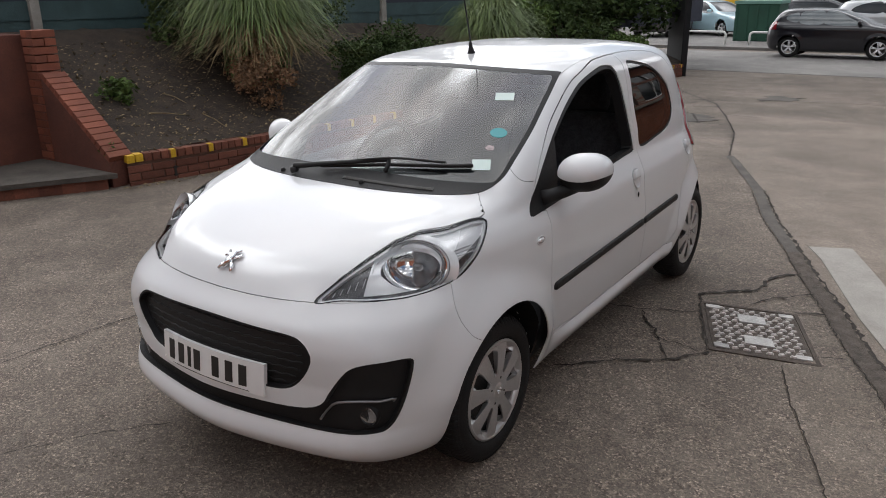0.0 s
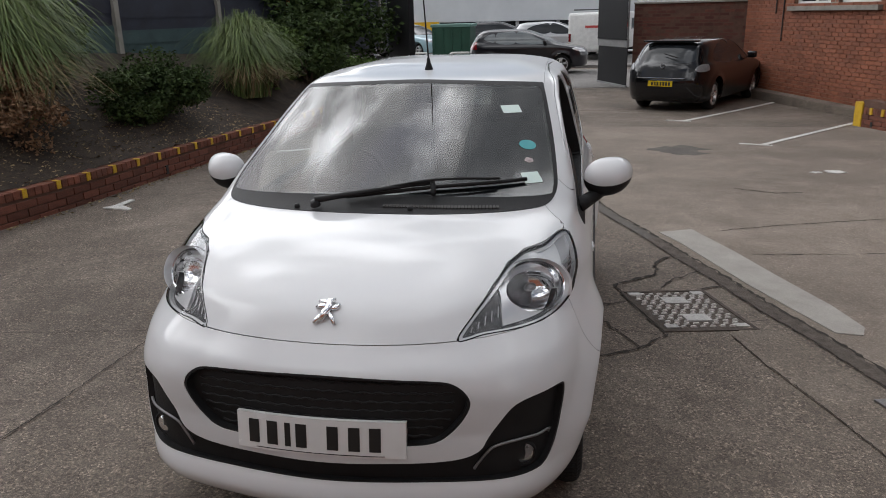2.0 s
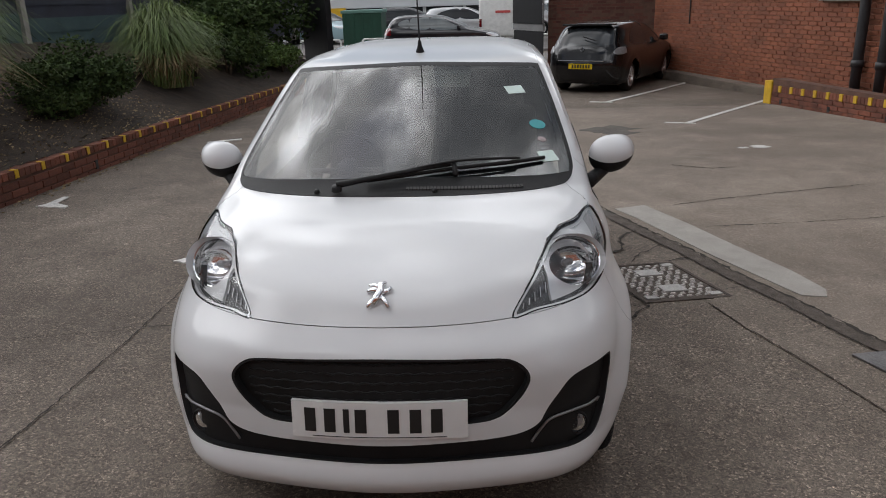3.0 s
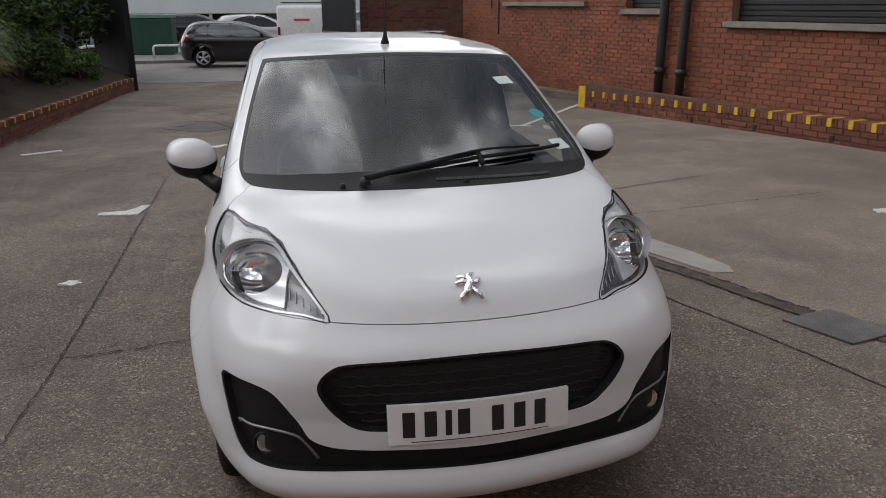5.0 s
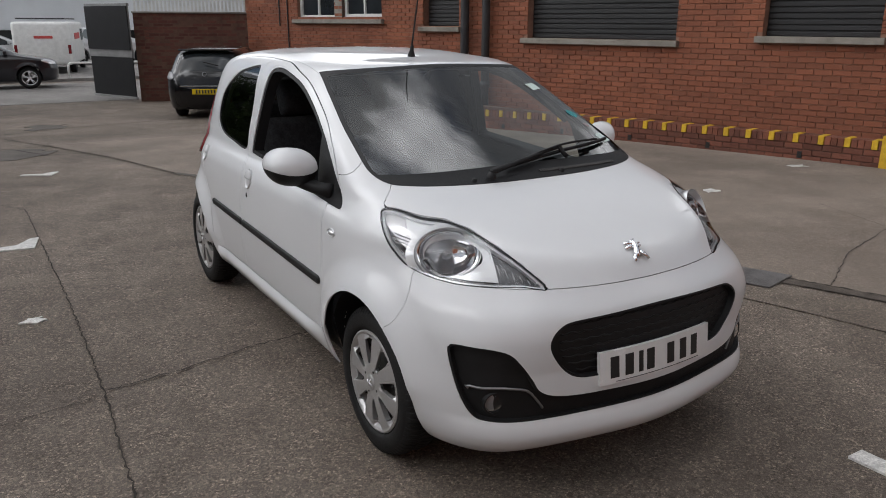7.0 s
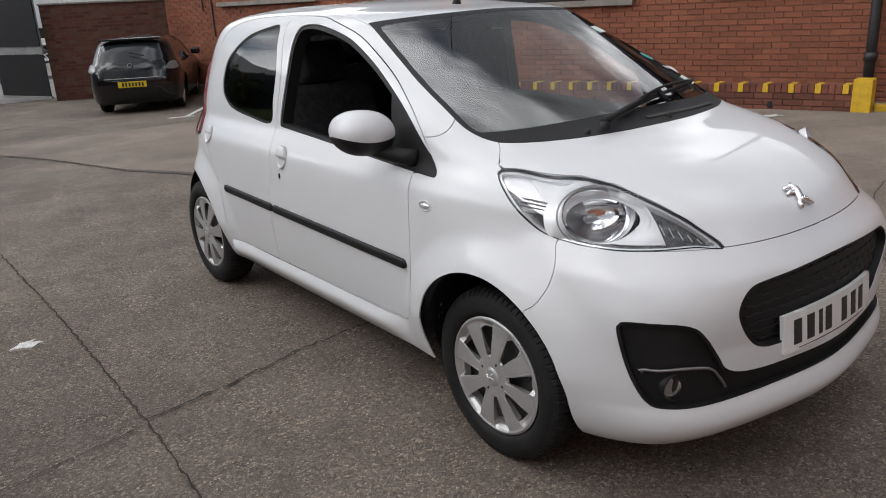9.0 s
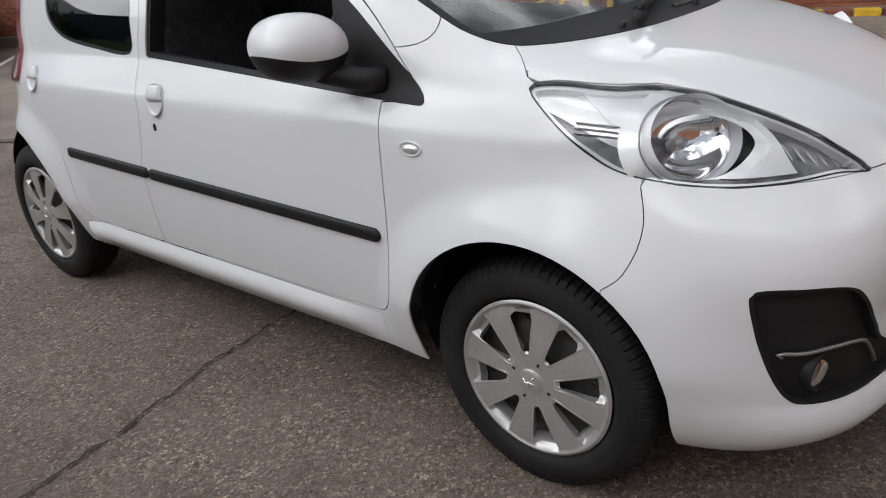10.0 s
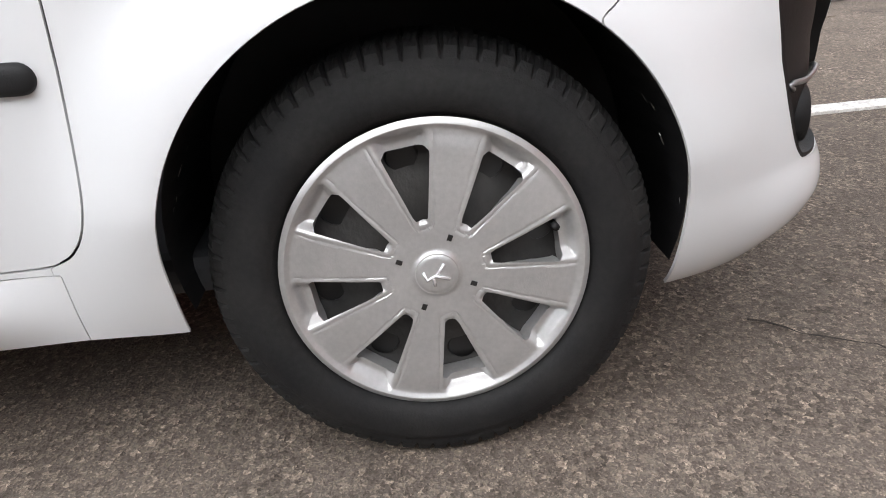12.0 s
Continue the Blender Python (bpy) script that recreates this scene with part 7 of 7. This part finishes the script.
# litter of leaves and stones on the soil and along the wall foot
rnd = random.Random(77)
verts, faces = [], []
for _ in range(4200):
    y = rnd.uniform(1.9, 8.0)
    x = lx(y) - rnd.uniform(.08, 2.3)
    z, s, a = bed_z(x, y) + .010, .008 + .022 * rnd.random() ** 1.8, rnd.uniform(0, 6.3)
    d, e = Vector((math.cos(a) * s, math.sin(a) * s, rnd.uniform(-.006, .012))), Vector((-math.sin(a) * s * .5, math.cos(a) * s * .5, rnd.uniform(-.004, .008)))
    k, p = len(verts), Vector((x, y, z))
    verts += [p - d, p + e, p + d, p - e]
    faces.append((k, k + 1, k + 2, k + 3))
tagged(new("leaf_litter", mesh_of("leaf_litter", verts, faces, BLADE_DRY)), "scattered dry leaves on the soil", "leaves", kind="stuff")
verts, faces = [], []
for _ in range(500):
    y = rnd.uniform(1.8, 12.0)
    x = lx(y) + abs(rnd.gauss(0, .07)) + .01
    z, s, a = ground_z(y) + .006, rnd.uniform(.008, .022), rnd.uniform(0, 6.3)
    d, e = Vector((math.cos(a) * s, math.sin(a) * s, .004)), Vector((-math.sin(a) * s * .5, math.cos(a) * s * .5, .006))
    k, p = len(verts), Vector((x, y, z))
    verts += [p - d, p + e, p + d, p - e]
    faces.append((k, k + 1, k + 2, k + 3))
tagged(new("leaf_litter", mesh_of("leaf_litter", verts, faces, BLADE_DRY)), "dry leaves along the foot of the wall", "leaves", kind="stuff")
for k, (x, y, L, a) in enumerate(((-5.2, 3.0, .28, .3), (-4.9, 2.6, .36, 1.1), (-5.9, 3.9, .3, 2.0), (-4.7, 3.1, .32, .1))):
    z = bed_z(x, y)
    tw = thing("twig", "thin dry twig lying on the soil", "twig", "twigs", at=(x, y, z))
    part("stick", tube([(x, y, z + .012), (x + L * .5 * math.cos(a), y + L * .5 * math.sin(a), bed_z(x + L * .5 * math.cos(a), y + L * .5 * math.sin(a)) + .03), (x + L * math.cos(a), y + L * math.sin(a), bed_z(x + L * math.cos(a), y + L * math.sin(a)) + .015)], [.006, .005, .003], 5), BLADE_DRY, tw)

# ---- bricks
def brick_mesh(L, D, H):
    """A brick with slightly broken edges: x along, y out, z up; its back is left off."""
    c = .004
    ring = [(0, 0), (L, 0), (L, H), (0, H)]
    inner = [(c, c), (L - c, c), (L - c, H - c), (c, H - c)]
    verts = [(x, -.012, z) for x, z in ring] + [(x, D - c, z) for x, z in ring] + [(x, D, z) for x, z in inner]
    faces = [(8, 11, 10, 9)]
    for i in range(4):
        j = (i + 1) % 4
        faces += [(i, i + 4, j + 4, j), (i + 4, i + 8, j + 8, j + 4)]
    return verts, faces


def lay_bricks(parent, frame_of, length, z_of, courses, near, holes=(), mat_near=BRICK, mat_far=BRICK_FAR, seed=1, L=.215, H=.065, gap=.010):
    """Courses of stretchers on a wall face. near(x, z): whether a brick is one of the single ones, up to 300; the rest are joined."""
    rnd = random.Random(seed)
    shared = mesh_of("brick", *brick_mesh(L, 0.0, H), mat_near)
    verts, faces, singles = [], [], 0
    for k in range(courses):
        x = -(L + gap) * .5 * (k % 2)
        while x < length:
            a, b = max(x, 0), min(x + L, length)
            x += L + gap
            z = z_of(a) + k * (H + gap)
            runs = [(a, b)]
            for h in holes:
                if h[2] < z + H - .03 and h[3] > z + .03:
                    runs = [r for p, q in runs for r in ((p, min(q, h[0])), (max(p, h[1]), q)) if r[1] - r[0] > .012]
            for p, q in runs:
                m = frame_of(p, z) @ Matrix.Translation((0, rnd.uniform(-.002, .003), 0))
                if abs((q - p) - L) < 1e-6 and singles < 300 and near(p, z):
                    ob = new("brick", shared)
                    ob.parent = parent
                    ob.matrix_basis = Matrix.Translation(-parent.location) @ m
                    singles += 1
                else:
                    vs, fs = brick_mesh(q - p, 0.0, H)
                    n = len(verts)
                    verts += [m @ Vector(v) for v in vs]
                    faces += [tuple(i + n for i in f) for f in fs]
    ob = part("brickwork", (verts, faces), mat_far, parent, "rows of weathered red bricks")
    ob["kind"] = "stuff"


def bw_frame(a, z):
    return wall_frame(-6 + a / BLEN, z)


holes = [((y0 + 6) * BLEN, (y1 + 6) * BLEN, z0, z1) for y0, y1, z0, z1, _ in WINDOWS]
holes += [((y0 + 6) * BLEN, (y1 + 6) * BLEN, z - .06, z + .06) for y0, y1, z in SILLS]
lay_bricks(building, bw_frame, 22.5 * BLEN, lambda a: -.40, 37, lambda a, z: 2.2 < -6 + a / BLEN < 5.6 and .15 < z < 1.3, holes, seed=3)
part("upper_brickwork", wall_blocks(-6, 16.55, 2.42, EAVES, [(y0, y1, 2.3, z1, k) for y0, y1, z0, z1, k in WINDOWS]), BRICK_FAR, building).location = BNOR * .014
lay_bricks(return_wall, lambda a, z: RW @ Matrix.Translation((a, 0.012, z)) @ Matrix.Rotation(math.pi, 4, "Z") @ Matrix.Translation((-.215, 0, 0)), RL - .01, lambda a: -.48, 30, lambda a, z: True, mat_near=MAROON_BRICK, mat_far=MAROON_BRICK_FAR, seed=4)


def low_z(a):
    return ground_z((LW @ Vector((a, 0, 0))).y) - .02


lay_bricks(low_wall, lambda a, z: LW @ Matrix.Translation((a, 0, z)), LL, low_z, 3, lambda a, z: a < 5, mat_near=OLD_BRICK, mat_far=OLD_BRICK_FAR, seed=5)
for k in range(int(LL / .0735)):
    a = k * .0735 + .004
    z = low_z(a) + .225
    painted = k % 4 == 1
    part("coping_brick", boxed((a, -.212, z), (a + .066, .014 if painted else .004, z + (.104 if painted else .098)), LW, .004), YELLOW_PAINT if painted else OLD_BRICK, low_wall)

rnd = random.Random(9)
yl = LEFT0
k = 0
while yl < LEFT1:
    z = ground_z(yl)
    m = Matrix.Translation((lx(yl), yl, z)) @ Matrix.Rotation(-math.atan2(lx(yl + .1) - lx(yl), .1), 4, "Z")
    yellow = k % 5 == 0 or k == 0
    part("coping_brick", boxed((-.215, 0, WALL_H - .075 + rnd.uniform(-.003, .003)), (.006 + rnd.uniform(-.003, .004), .070, WALL_H + rnd.uniform(-.003, .003)), m, .005), YELLOW_PAINT if k < 2 else OLD_BRICK, left_wall)
    if yellow and k > 1:
        part("paint_mark", boxed((-.05, .010, WALL_H - .075), (.0125, .058, WALL_H + .004), m, .002), YELLOW_PAINT, left_wall, "worn yellow paint")
    yl += .079
    k += 1
lay_bricks(left_wall, lambda a, z: Matrix.Translation((lx(LEFT0 + a), LEFT0 + a, z)) @ Matrix.Rotation(math.pi / 2 - math.atan2(lx(LEFT0 + a + .2) - lx(LEFT0 + a), .2), 4, "Z") @ Matrix.Rotation(math.pi, 4, "X") @ Matrix.Translation((0, 0, -.065)), LEFT1 - LEFT0, lambda a: ground_z(LEFT0 + a) - .03, 3, lambda a, z: a < 8, mat_near=OLD_BRICK, mat_far=OLD_BRICK_FAR, seed=6)
